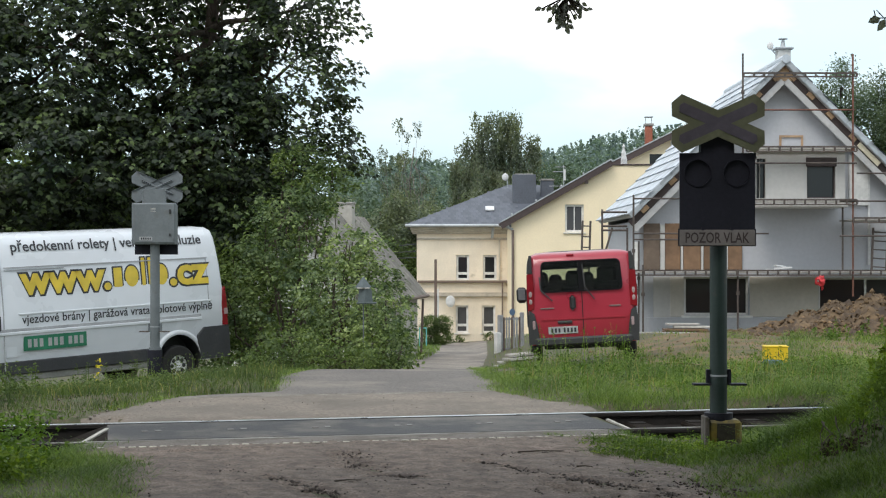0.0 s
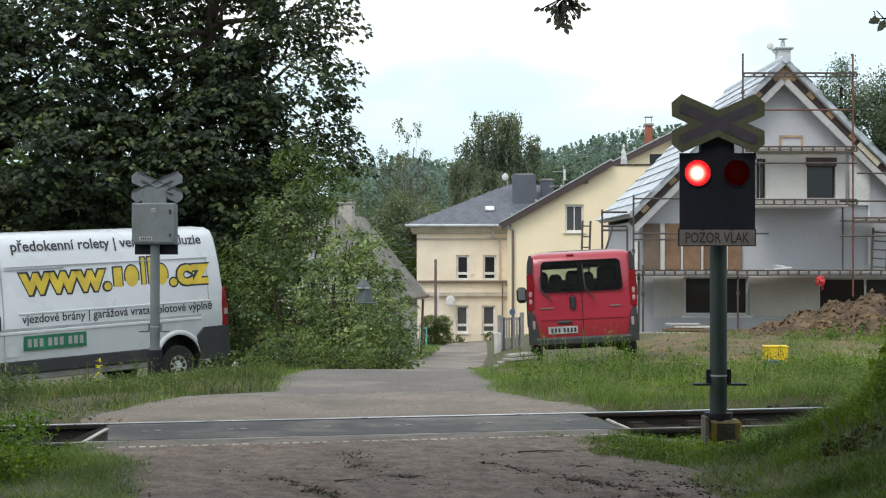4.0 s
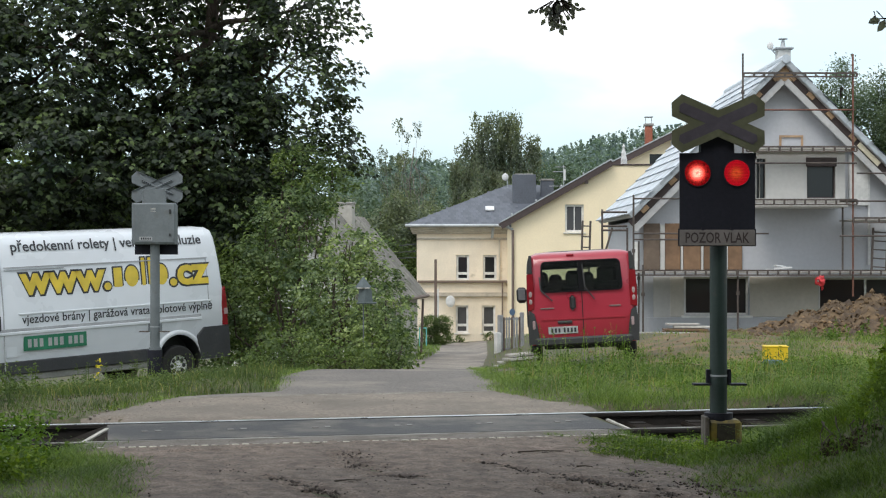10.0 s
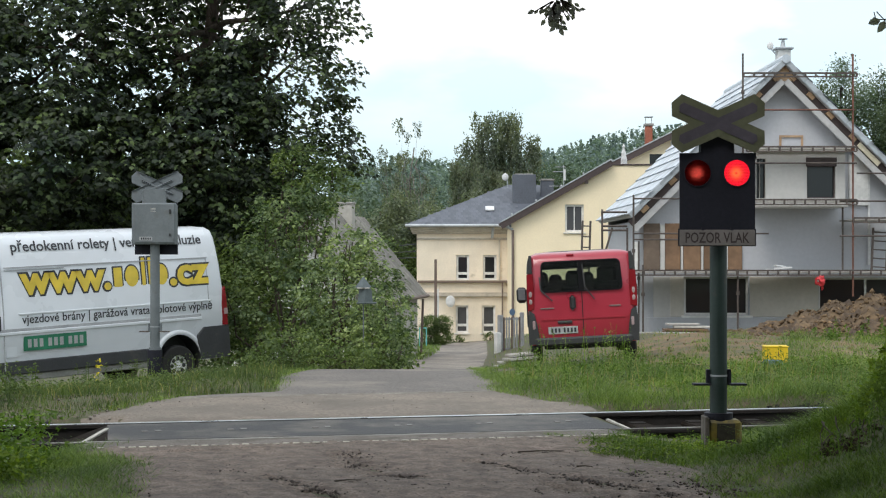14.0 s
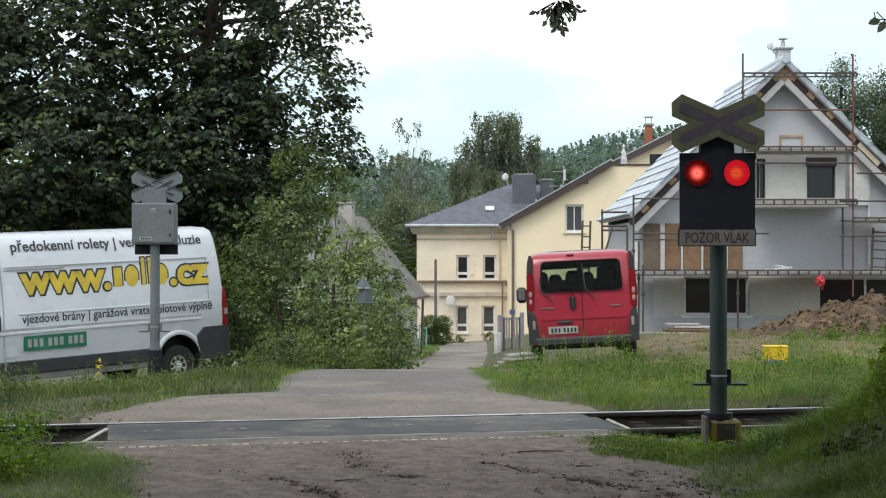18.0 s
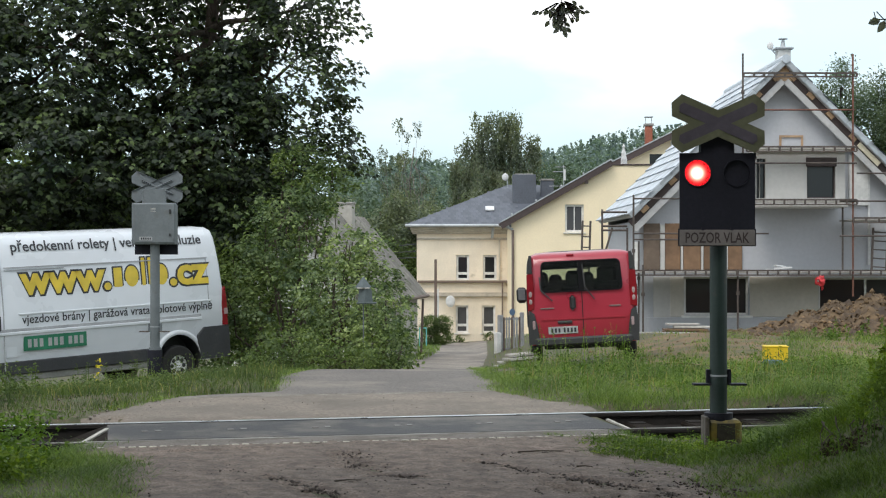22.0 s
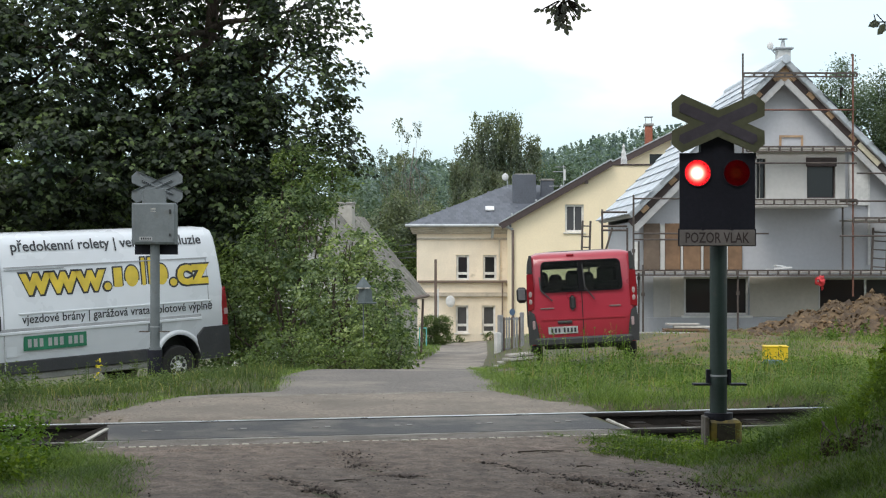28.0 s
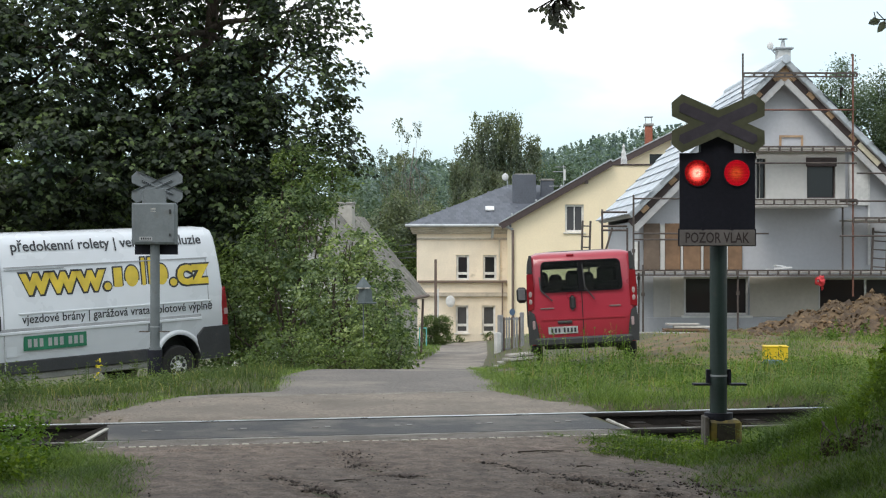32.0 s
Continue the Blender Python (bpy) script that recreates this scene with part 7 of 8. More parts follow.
mud_x, mud_y = [], []
for k in range(42):
    ax, ay, n_ = r_.uniform(-2.2, 1.5), r_.uniform(9.9, 12.7), int(r_.uniform(4, 16))
    mud_x.append(ax + r_.normal(size=n_) * 0.10)
    mud_y.append(ay + r_.normal(size=n_) * 0.07)
for (ax, ay), (bx, by), n_, wob in (((-1.22, 11.25), (-0.66, 10.35), 330, 0.032), ((0.30, 12.05), (0.9, 11.2), 150, 0.04), ((0.9, 11.2), (1.55, 10.4), 420, 0.045), ((-0.46, 11.3), (-0.2, 11.25), 120, 0.04), ((-0.78, 12.6), (-0.62, 11.6), 110, 0.05), ((0.57, 12.62), (0.98, 12.68), 90, 0.025), ((-0.77, 10.98), (-0.58, 11.05), 60, 0.015), ((-0.85, 12.9), (-0.42, 11.8), 60, 0.10), ((-0.42, 11.32), (-0.15, 11.28), 50, 0.03), ((-0.55, 11.0), (-0.3, 11.1), 30, 0.02),
                                    ((0.3, 12.0), (0.75, 11.2), 40, 0.05), ((-1.8, 12.6), (-1.4, 11.0), 30, 0.06), ((0.45, 12.55), (0.95, 12.7), 40, 0.02), ((0.8, 12.0), (1.5, 11.2), 120, 0.05), ((1.15, 11.9), (2.0, 10.4), 380, 0.12)):
    u_ = r_.random(n_)
    mud_x.append(ax + (bx - ax) * u_ + r_.normal(size=n_) * wob)
    mud_y.append(ay + (by - ay) * u_ + r_.normal(size=n_) * wob)
mud_x, mud_y = np.concatenate(mud_x), np.concatenate(mud_y)
stones("mud_clods", mud_x, mud_y, land(mud_x, mud_y) + 0.018, 0.003 + 0.013 * r_.random(len(mud_x)) ** 3, M["mud"], 35, "dark lumps of mud and ruts on the road", "mud")

for (ax, ay), (bx, by) in (((-0.76, 10.98), (-0.57, 11.03)), ((0.60, 12.60), (0.98, 12.66)), ((-0.68, 12.75), (-0.66, 12.55)), ((1.0, 11.75), (1.12, 11.72))):
    st = thing("stick", pose(ax, ay, float(land(ax, ay)) + 0.030), "short dark stick lying on the muddy road", "stick", "sticks on the road")
    part("stem", limb([(0, 0, 0), ((bx - ax) * 0.5, (by - ay) * 0.5, 0.006), (bx - ax, by - ay, 0)], 0.007, 0.003, 6), M["bark"], st)

cr = thing("crate", pose(5.12, 24.2, float(land(5.12, 24.2)) + 0.03, 0, 0, -4), "yellow plastic crate standing in the grass", "crate")
part("front", box((0, -0.15, 0.15), (0.35, 0.02, 0.24), 0.006), M["yellow_crate"], cr)
part("back", box((0, 0.15, 0.15), (0.35, 0.02, 0.24), 0.006), M["yellow_crate"], cr)
for s in (-1, 1):
    part("side", box((s * 0.165, 0, 0.15), (0.02, 0.28, 0.24), 0.006), M["yellow_crate"], cr)
part("rim", box((0, 0, 0.265), (0.37, 0.34, 0.022), 0.008), M["yellow_crate"], cr)
part("ridge", box((0, -0.165, 0.055), (0.36, 0.02, 0.02), 0.004), M["yellow_crate"], cr)
part("bottom", box((0, 0, 0.03), (0.33, 0.28, 0.02), 0.004), M["yellow_crate"], cr)
part("grip_slot", box((0.03, -0.162, 0.16), (0.012, 0.006, 0.07)), M["black_plastic"], cr)
bt = thing("plastic_tray", pose(4.98, 23.7, float(land(4.98, 23.7)) + 0.02), "faded blue plastic tray in the grass", "tray")
part("tray_body", box((0, 0, 0.04), (0.26, 0.2, 0.07), 0.01), M["blue_plastic"], bt)

# ---------------------------------------------------------------- trees and shrubs
def leaf_cloud(seed, blobs, density, per, spread, hollow=0.5, flat=0.6):
    return clumps(np.random.default_rng(seed), blobs, density, per, spread, hollow, flat)


def rigid_twigs(blobs, density, seed, hollow=0.5):
    """Twig ends and the way each one points, over the outside of the blobs."""
    r = np.random.default_rng(seed)
    ends, ways = [], []
    for b in blobs:
        c = clumps(r, [b], density, 1, 0.0, hollow)
        o = c - np.array([b[0], b[1], 0])
        o[:, 2] = 0
        o += r.normal(size=o.shape) * np.array([0.35, 0.35, 0])
        ends.append(c)
        ways.append(o / (np.linalg.norm(o, axis=1, keepdims=True) + 1e-6))
    return np.concatenate(ends), np.concatenate(ways)


big = [(-7.7, 31.0, 5.3, 2.2, 2.0, 1.6), (-5.3, 31.5, 6.0, 2.0, 2.0, 1.6), (-3.3, 31.0, 5.4, 1.5, 1.8, 1.5), (-7.3, 30.5, 3.5, 2.2, 2.0, 1.25), (-4.6, 31.0, 3.8, 1.9, 2.0, 1.35), (-2.75, 31.0, 4.3, 1.05, 1.2, 0.85),
       (-2.35, 31.0, 3.65, 0.85, 1.0, 0.5), (-9.3, 31.0, 2.6, 1.9, 1.8, 1.5), (-3.9, 31.0, 2.5, 1.3, 1.4, 1.0), (-6.4, 32.0, 2.3, 2.2, 1.8, 1.0), (-5.5, 31.5, 8.2, 4.0, 3.0, 1.7), (-10.5, 32.0, 5.0, 2.2, 2.2, 2.6), (-2.9, 31.0, 6.6, 1.3, 1.4, 0.9), (-9.7, 31.0, 6.2, 1.5, 1.6, 1.3), (-3.2, 31.2, 4.8, 1.2, 1.2, 1.5)]
ends, ways = rigid_twigs(big, 168, 41)
coarse = np.array([noise.noise(Vector(c) * 0.85) for c in ends])
fine = np.array([noise.noise(Vector(c) * 2.1 + Vector((7, 3, 1))) for c in ends])
thin_top = ramp01(ends[:, 2], 4.2, 5.6)                       # the upper crown is more open
keep_ = (coarse > -0.62 + 0.50 * ramp01(ends[:, 0], -4.8, -2.8)) & (fine > -0.34 + 0.16 * thin_top)
for hx_, hz_, hr_ in ((-4.3, 6.35, 0.55), (-8.35, 3.75, 0.36), (-8.9, 3.6, 0.3), (-5.6, 5.15, 0.2), (-6.1, 5.0, 0.22), (-3.35, 3.95, 0.2)):
    keep_ &= np.hypot(ends[:, 0] - hx_, ends[:, 2] - hz_) > hr_
keep_ &= (np.random.default_rng(52).random(len(ends)) > 0.42 * ramp01(ends[:, 0], -3.3, -2.7) * (1 - ramp01(ends[:, 2], 4.6, 5.2)))
tips_ = []
for tx, tz in ((-1.5, 6.15), (-1.65, 5.45), (-1.75, 4.75), (-1.55, 3.7), (-1.45, 3.4), (-1.9, 6.9), (-1.95, 4.2)):     # sprays beyond the outline of the crown
    for k in range(6):
        tips_.append((tx - 0.16 * k, 31.0 + 0.1 * math.sin(9.0 * tx + 2 * k), tz + 0.05 * k - 0.012 * k * k))
ends, ways = np.concatenate([ends, tips_]), np.concatenate([ways, [(1.0, 0.0, 0.0)] * len(tips_)])
keep_ = np.concatenate([keep_, [True] * len(tips_)])
big_base = np.array((-5.6, 31.6, float(land(-5.6, 31.6))))
flank = ramp01(ends[:, 0], -4.2, -3.0) > np.random.default_rng(49).random(len(ends))
big_crown = fan_mesh("crown", ends[keep_ & ~flank] - big_base, ways[keep_ & ~flank], 17, 0.28, 0.112, M["leaf_dark"], np.random.default_rng(45))
tree("broadleaf_tree", tuple(big_base), (-4.55, 31.5, 7.4), 0.21, [(b[0], b[1], b[2]) for b in big] + [(-2.0, 31.0, 3.5), (-2.2, 31.0, 5.6), (-2.3, 31, 6.8), (-8.5, 30.5, 6.2), (-4.0, 31.2, 7.8), (-3.7, 31.0, 7.2)],
     None, 0.16, M["leaf_dark"], M["bark"], np.random.default_rng(42), "tall dark green broadleaf tree behind the white van", crown=big_crown)
inner = [b for b in big if b[0] < -3.4]
tall_tree = bpy.data.objects["broadleaf_tree"]
r_ = np.random.default_rng(53)
for k in range(34):
    bx_, bz_ = r_.uniform(-7.6, -2.7), r_.uniform(3.6, 7.0)
    part("twig", limb(bent(r_, np.array((bx_ * 0.82 - 0.75, 31.3, bz_ - 0.5)) - big_base, np.array((bx_, 31.0 + r_.normal() * 0.4, bz_ + 0.25)) - big_base, 4, 0.25), 0.03, 0.008, 5), M["bark"], tall_tree)
part("hanging_leaves", fan_mesh("hanging_leaves", ends[keep_ & flank] - big_base, ways[keep_ & flank], 12, 0.22, 0.100, M["leaf_dark"], np.random.default_rng(50), 1.2), M["leaf_dark"], tall_tree)
inner_pts = leaf_cloud(46, [(b[0] - 0.3, b[1] + 0.6, b[2], b[3] * 0.8, b[4] * 0.8, b[5] * 0.9) for b in inner], 34, 12, 0.3, 0.0)
r_ = np.random.default_rng(48)
inner_pts = inner_pts[(r_.random(len(inner_pts)) > 0.55 * ramp01(inner_pts[:, 2], 3.6, 5.0)) & (np.hypot(inner_pts[:, 0] + 8.6, inner_pts[:, 2] - 3.75) > 0.6)]
part("inner_leaves", leaf_mesh("inner_leaves", inner_pts - big_base, 0.2, M["leaf_dark"], np.random.default_rng(47), 0.3, 0.7, True), M["leaf_dark"], tall_tree)
back = [(-7.5, 37.0, 2.0, 3.0, 1.5, 2.6), (-10.5, 36, 2.5, 2.5, 1.5, 3.0), (-4.6, 37.0, 1.6, 1.8, 1.4, 2.2)]
tree("thicket_tree", (-7.5, 37.0, float(land(-7.5, 37.0))), (-7.4, 37.0, 3.5), 0.22, [(b[0], b[1], b[2]) for b in back],
     leaf_cloud(43, back, 60, 16, 0.28, 0.3), 0.2, M["leaf_shrub_dark"], M["bark"], np.random.default_rng(44), "dark thicket behind the tall tree", slim=0.7)


def shrub(seed, blobs, density, per, size, mat_key, label, spread=0.17):
    rng = np.random.default_rng(seed)
    cx, cy = blobs[0][0], blobs[0][1]
    z = float(land(cx, cy))
    t = thing("shrub", pose(cx, cy, z), label, "shrub", "shrubs beside the lane")
    for b in blobs:
        for k in range(3):
            tip = (b[0] - cx + rng.normal() * b[3] * 0.4, b[1] - cy + rng.normal() * b[4] * 0.4, b[2] - z + rng.uniform(0, 0.6) * b[5])
            part("stem", limb(bent(rng, (rng.normal() * 0.1, rng.normal() * 0.1, -0.05), tip, 4, 0.2), 0.03, 0.008, 5), M["bark"], t)
    pts = leaf_cloud(seed + 1, blobs, density * 1.5, per, spread * 0.75, 0.45) - np.array([cx, cy, z])
    if cy > 60:
        part("foliage", leaf_mesh("foliage", pts, size * 0.8, M[mat_key], rng, 0.25, 0.6, True), M[mat_key], t)
        return t
    tw, wy = rigid_twigs(blobs, density, seed + 1, 0.55)
    part("foliage", fan_mesh("foliage", tw - np.array([cx, cy, z]), wy, 25, spread * 0.95, size * 0.52, M[mat_key], rng, 0.7), M[mat_key], t)
    part("inner_foliage", leaf_mesh("inner_foliage", pts[::2], size * 0.75, M[mat_key], rng, 0.25, 0.6, True), M[mat_key], t)
    return t


shrub(50, [(-2.75, 27.6, 0.7, 1.0, 0.9, 1.1), (-2.75, 27.6, 2.0, 0.8, 0.8, 0.9), (-2.25, 27.6, 2.60, 0.36, 0.4, 0.45)], 150, 13, 0.105, "leaf_shrub", "tall green shrub beside the lane")
shrub(52, [(-1.75, 25.8, 0.1, 0.75, 0.7, 0.75), (-1.75, 25.8, 1.0, 0.7, 0.7, 0.75), (-1.55, 25.9, 1.75, 0.35, 0.4, 0.4), (-1.22, 25.8, 1.55, 0.30, 0.35, 0.45)], 160, 13, 0.10, "leaf_lime", "bright green leafy shrub beside the lane")
shrub(54, [(-1.0, 25.0, 0.0, 0.5, 0.55, 0.65), (-1.05, 25.0, 0.65, 0.5, 0.5, 0.55)], 170, 13, 0.095, "leaf_lime", "rounded green shrub at the edge of the lane")
shrub(56, [(-3.7, 29.3, 0.6, 1.1, 0.9, 1.2), (-3.6, 29.3, 1.45, 0.9, 0.8, 0.6), (-2.15, 29.3, 2.9, 0.5, 0.5, 0.55), (-2.65, 29.3, 3.3, 0.5, 0.5, 0.5)], 130, 13, 0.11, "leaf_shrub_dark", "dark shrub behind the white van")
shrub(69, [(-3.3, 30.6, -0.2, 1.2, 0.6, 0.9), (-4.6, 30.4, 0.0, 1.2, 0.6, 0.9), (-2.2, 30.0, -0.1, 0.9, 0.5, 0.9)], 150, 13, 0.12, "leaf_shrub_dark", "dense dark undergrowth below the tall tree")
shrub(58, [(-2.35, 24.3, 0.05, 0.9, 0.5, 0.5), (-1.5, 24.0, -0.1, 0.7, 0.4, 0.42)], 170, 12, 0.085, "leaf_shrub_dark", "low dark bushes along the edge of the lane")
shrub(60, [(-0.84, 24.3, 0.1, 0.28, 0.4, 0.5), (-0.80, 24.3, -0.25, 0.28, 0.4, 0.4)], 170, 12, 0.085, "leaf_shrub_dark", "narrow shrub at the edge of the lane")
shrub(62, [(-1.9, 33.0, 0.6, 1.2, 1.0, 1.1), (-1.3, 33, -0.3, 0.8, 1.0, 0.9)], 110, 13, 0.12, "leaf_shrub", "green shrub further down the lane")
shrub(64, [(-0.70, 84.0, -2.15, 0.5, 0.6, 0.52), (0.0, 84.0, -2.15, 0.5, 0.6, 0.52), (-0.70, 84.0, -2.85, 0.52, 0.6, 0.55), (0.0, 84.0, -2.85, 0.5, 0.6, 0.55)], 420, 18, 0.085, "leaf_shrub_dark", "clipped green hedge bush before the cream house", 0.12)
shrub(66, [(1.0, 94.6, -3.5, 0.35, 0.3, 0.35)], 120, 12, 0.14, "leaf_shrub_dark", "small plant under the window", 0.1)
shrub(68, [(2.75, 94.6, -3.45, 0.35, 0.3, 0.4)], 120, 12, 0.14, "leaf_shrub_dark", "small plant under the window", 0.1)


def mid_tree(name, x, y, h, w, seed, mat_key, label, bark="bark", leaf=0.30, dens=30, per=13, sparse=0.0, droop=0.4, low=0.25, spread=None, flat=1.2):
    """A tree in the middle distance: several blobs stacked into a crown."""
    rng = np.random.default_rng(seed)
    z = float(land(x, y))
    n = 9
    blobs = []
    for k in range(n):
        u = low + (0.97 - low) * (k + 0.5) / n
        r = w * 0.5 * math.sqrt(max(0.08, 1 - (((u - low) / (1 - low) - 0.38) / 0.66) ** 2)) * rng.uniform(0.8, 1.1)
        blobs.append((x + rng.normal() * w * 0.16, y + rng.normal() * w * 0.12, z + h * u, max(0.3, r * 0.72), max(0.3, r * 0.72), h * (1 - low) / n * 0.95))
    pts = leaf_cloud(seed + 1, blobs, dens, per, spread or leaf * 0.85, 0.3, flat)
    if sparse:
        keep = np.array([noise.noise(Vector((p[0] * 0.9, p[1] * 0.9, p[2] * 0.9))) for p in pts]) > sparse - 0.5
        pts = pts[keep]
    return tree(name, (x, y, z), (x + rng.normal() * 0.2, y, z + h * 0.9), h * 0.016, [(b[0], b[1], b[2]) for b in blobs], pts, leaf, M[mat_key], M[bark], rng, label, droop=droop, plain=True)


def hanging_tree(name, x, y, h, w, seed, label, bunches, per, low, drop, leaf=0.17, wide=0.24, stout=0.013):
    """A tree whose leaves hang in separate bunches of twigs below the bough ends."""
    rng = np.random.default_rng(seed)
    z = float(land(x, y))
    u = rng.uniform(low, 1.0, bunches)
    prof = (0.45 + 0.55 * np.sqrt(np.clip(1 - ((u - 0.66) / 0.42) ** 2, 0, 1))) * rng.uniform(0.75, 1.15, bunches)
    a, q = rng.uniform(0, 6.2832, bunches), np.sqrt(rng.uniform(0.05, 1.0, bunches))
    tips = np.column_stack([x + w / 2 * prof * q * np.cos(a), y + w / 2 * prof * q * np.sin(a), z + h * u])
    strands = 8
    length = drop * rng.uniform(0.35, 1.4, (bunches, strands))
    root = tips[:, None, :] + rng.normal(size=(bunches, strands, 3)) * np.array([wide, wide, 0.16])
    n = per // strands
    v = rng.random((bunches, strands, n)) ** 0.8
    pts = root[:, :, None, :] + rng.normal(size=(bunches, strands, n, 3)) * np.array([0.09, 0.09, 0.06])
    pts[..., 2] -= v * length[..., None]
    return tree(name, (x, y, z), (x + rng.normal() * 0.2, y, z + h * 0.86), h * stout, [tuple(p) for p in tips[:: max(1, bunches // 16)]], pts.reshape(-1, 3), leaf, M["leaf_far"], M["bark_grey"], rng, label, droop=1.6, plain=True, slim=0.6)


for k, (x, y, h, w, n) in enumerate(((3.2, 122, 17.2, 3.8, 62), (5.1, 123, 17.4, 3.0, 46), (6.7, 121, 15.4, 1.9, 26), (1.5, 124, 13.8, 2.4, 28), (3.4, 120, 12.6, 4.4, 44), (5.8, 119, 12.2, 3.6, 36))):
    hanging_tree("birch_tree", x, y, h, w, 70 + 3 * k, "tall drooping birch behind the cream house" if h > 14 else "smaller drooping birch behind the cream house", int(n * 1.25), 250, 0.5 if h > 14 else 0.4, 2.5, 0.19, 0.22, 0.006)
hanging_tree("bare_tree", -2.25, 112, 15.6, 3.4, 98, "thin half-bare tree with sparse leaves", 20, 110, 0.55, 0.75, 0.16, 0.17, 0.007)
hanging_tree("bare_tree", -3.3, 113, 13.6, 2.4, 101, "thin half-bare tree with sparse leaves", 16, 110, 0.55, 0.75, 0.16, 0.17, 0.007)
for k, (x, y, h, w, mk) in enumerate(((-4.5, 108, 9.6, 5.0, "leaf_far"), (-1.5, 106, 8.6, 4.5, "leaf_far"), (1.0, 112, 8.4, 4.6, "leaf_shrub"), (-6.8, 102, 9.0, 5.0, "leaf_far"), (-0.2, 118, 9.6, 5.0, "leaf_far"), (-3.6, 100, 6.6, 4.4, "leaf_shrub"),
                                   (3.8, 118, 10.4, 5.2, "leaf_far"), (-9.5, 110, 10.5, 6, "leaf_far"), (-2.4, 99, 5.2, 3.2, "leaf_shrub_dark"))):
    mid_tree("roadside_tree", x, y, h, w, 80 + 2 * k, mk, "green tree in the valley behind the houses", leaf=0.24, dens=52, per=18, spread=0.36)
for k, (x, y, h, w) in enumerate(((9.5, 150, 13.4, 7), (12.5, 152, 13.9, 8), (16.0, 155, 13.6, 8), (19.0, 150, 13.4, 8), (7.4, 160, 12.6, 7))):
    mid_tree("woodland_tree", x, y, h, w, 110 + 2 * k, "leaf_wood_haze", "dense green tree at the edge of the wood", leaf=0.42, dens=30, per=18, spread=0.6)
for k, (x, y, h, w) in enumerate(((16.7, 76, 10.9, 3.6), (18.2, 77, 12.2, 3.6), (19.2, 75, 12.9, 3.2), (21.6, 77, 12.6, 3.6), (20.2, 80, 11.2, 4.0), (21.8, 73, 10.4, 4.2))):
    mid_tree("woodland_tree", x, y, h, w, 130 + 2 * k, "leaf_wood_dark" if k % 2 else "leaf_wood_haze", "green tree behind the unfinished house", leaf=0.13, dens=95, per=26, spread=0.22)

r_ = np.random.default_rng(150)
def hill_wood(n, x0, x1, y0, y1, h0, h1, mat_key, seed, size):
    r = np.random.default_rng(seed)
    y = r.uniform(y0, y1, n)
    x = r.uniform(x0, x1, n) * y / y1
    h = r.uniform(h0, h1, n)
    per = 84
    u = r.random((n, per)) ** 0.7
    a = r.uniform(0, 6.2832, (n, per))
    dome = np.sqrt(np.clip(1 - ((u - 0.35) / 0.66) ** 2, 0, 1)) * 0.30
    rad = np.where(r.random((n, 1)) < 0.6, (1.02 - u) * 0.24, dome) * h[:, None] * r.uniform(0.6, 1.05, (n, per))
    pts = np.stack([x[:, None] + rad * np.cos(a), y[:, None] + rad * np.sin(a), land(x, y)[:, None] + h[:, None] * (0.1 + 0.9 * u)], axis=-1)
    return tagged(part("distant_woods", leaf_mesh("distant_woods", pts.reshape(-1, 3), size, M[mat_key], r, 0.5, 0.75, True), M[mat_key]), "dense mixed woods on the distant hillside", "woods", kind="stuff")
hill_wood(420, -16, 45, 175, 250, 5.5, 10, "leaf_wood_haze", 151, 0.5)
hill_wood(680, -28, 75, 260, 430, 7, 11.5, "leaf_hill_haze", 152, 0.75)
hill_wood(260, -130, 130, 260, 430, 7, 11.5, "leaf_hill_haze", 153, 1.0)

# tree over the camera, whose twigs hang into view; unseen crown clumps added for shade
over = [(4.5, 0.5, 7.5, 4.0, 3.6, 2.0), (-2.0, -1.0, 8.0, 4.0, 4.0, 2.0), (1.5, 3.2, 6.6, 3.6, 2.6, 1.4), (5.0, 5.5, 6.2, 2.6, 2.4, 1.4), (-4.5, 3.5, 7.4, 3.0, 2.6, 1.5), (1.0, -6.0, 6.0, 7.0, 3.0, 3.4), (-5.5, -3.5, 5.0, 3.0, 3.0, 3.0), (-2.0, -9.5, 3.0, 7.0, 2.0, 2.8), (6.5, -5.0, 3.5, 2.6, 4.0, 2.8), (-1.5, 6.8, 7.2, 3.4, 2.2, 1.3), (2.8, 7.6, 6.6, 3.0, 2.0, 1.2), (7.0, 8.0, 6.0, 2.2, 2.4, 1.6), (5.2, 9.3, 3.9, 1.3, 1.3, 1.5), (-6.0, 6.4, 6.2, 2.2, 2.0, 1.4)]
shade_tree = tree("shade_tree", (6.4, 1.0, float(land(6.4, 1.0))), (6.0, 1.5, 7.0), 0.32, [(b[0], b[1], b[2]) for b in over],
                  leaf_cloud(160, over, 34, 12, 0.4, 0.2), 0.42, M["leaf_dark"], M["bark"], np.random.default_rng(161), "broad tree shading the near end of the road", slim=0.75, plain=True)
shade_base = np.array(shade_tree.matrix_basis.translation)


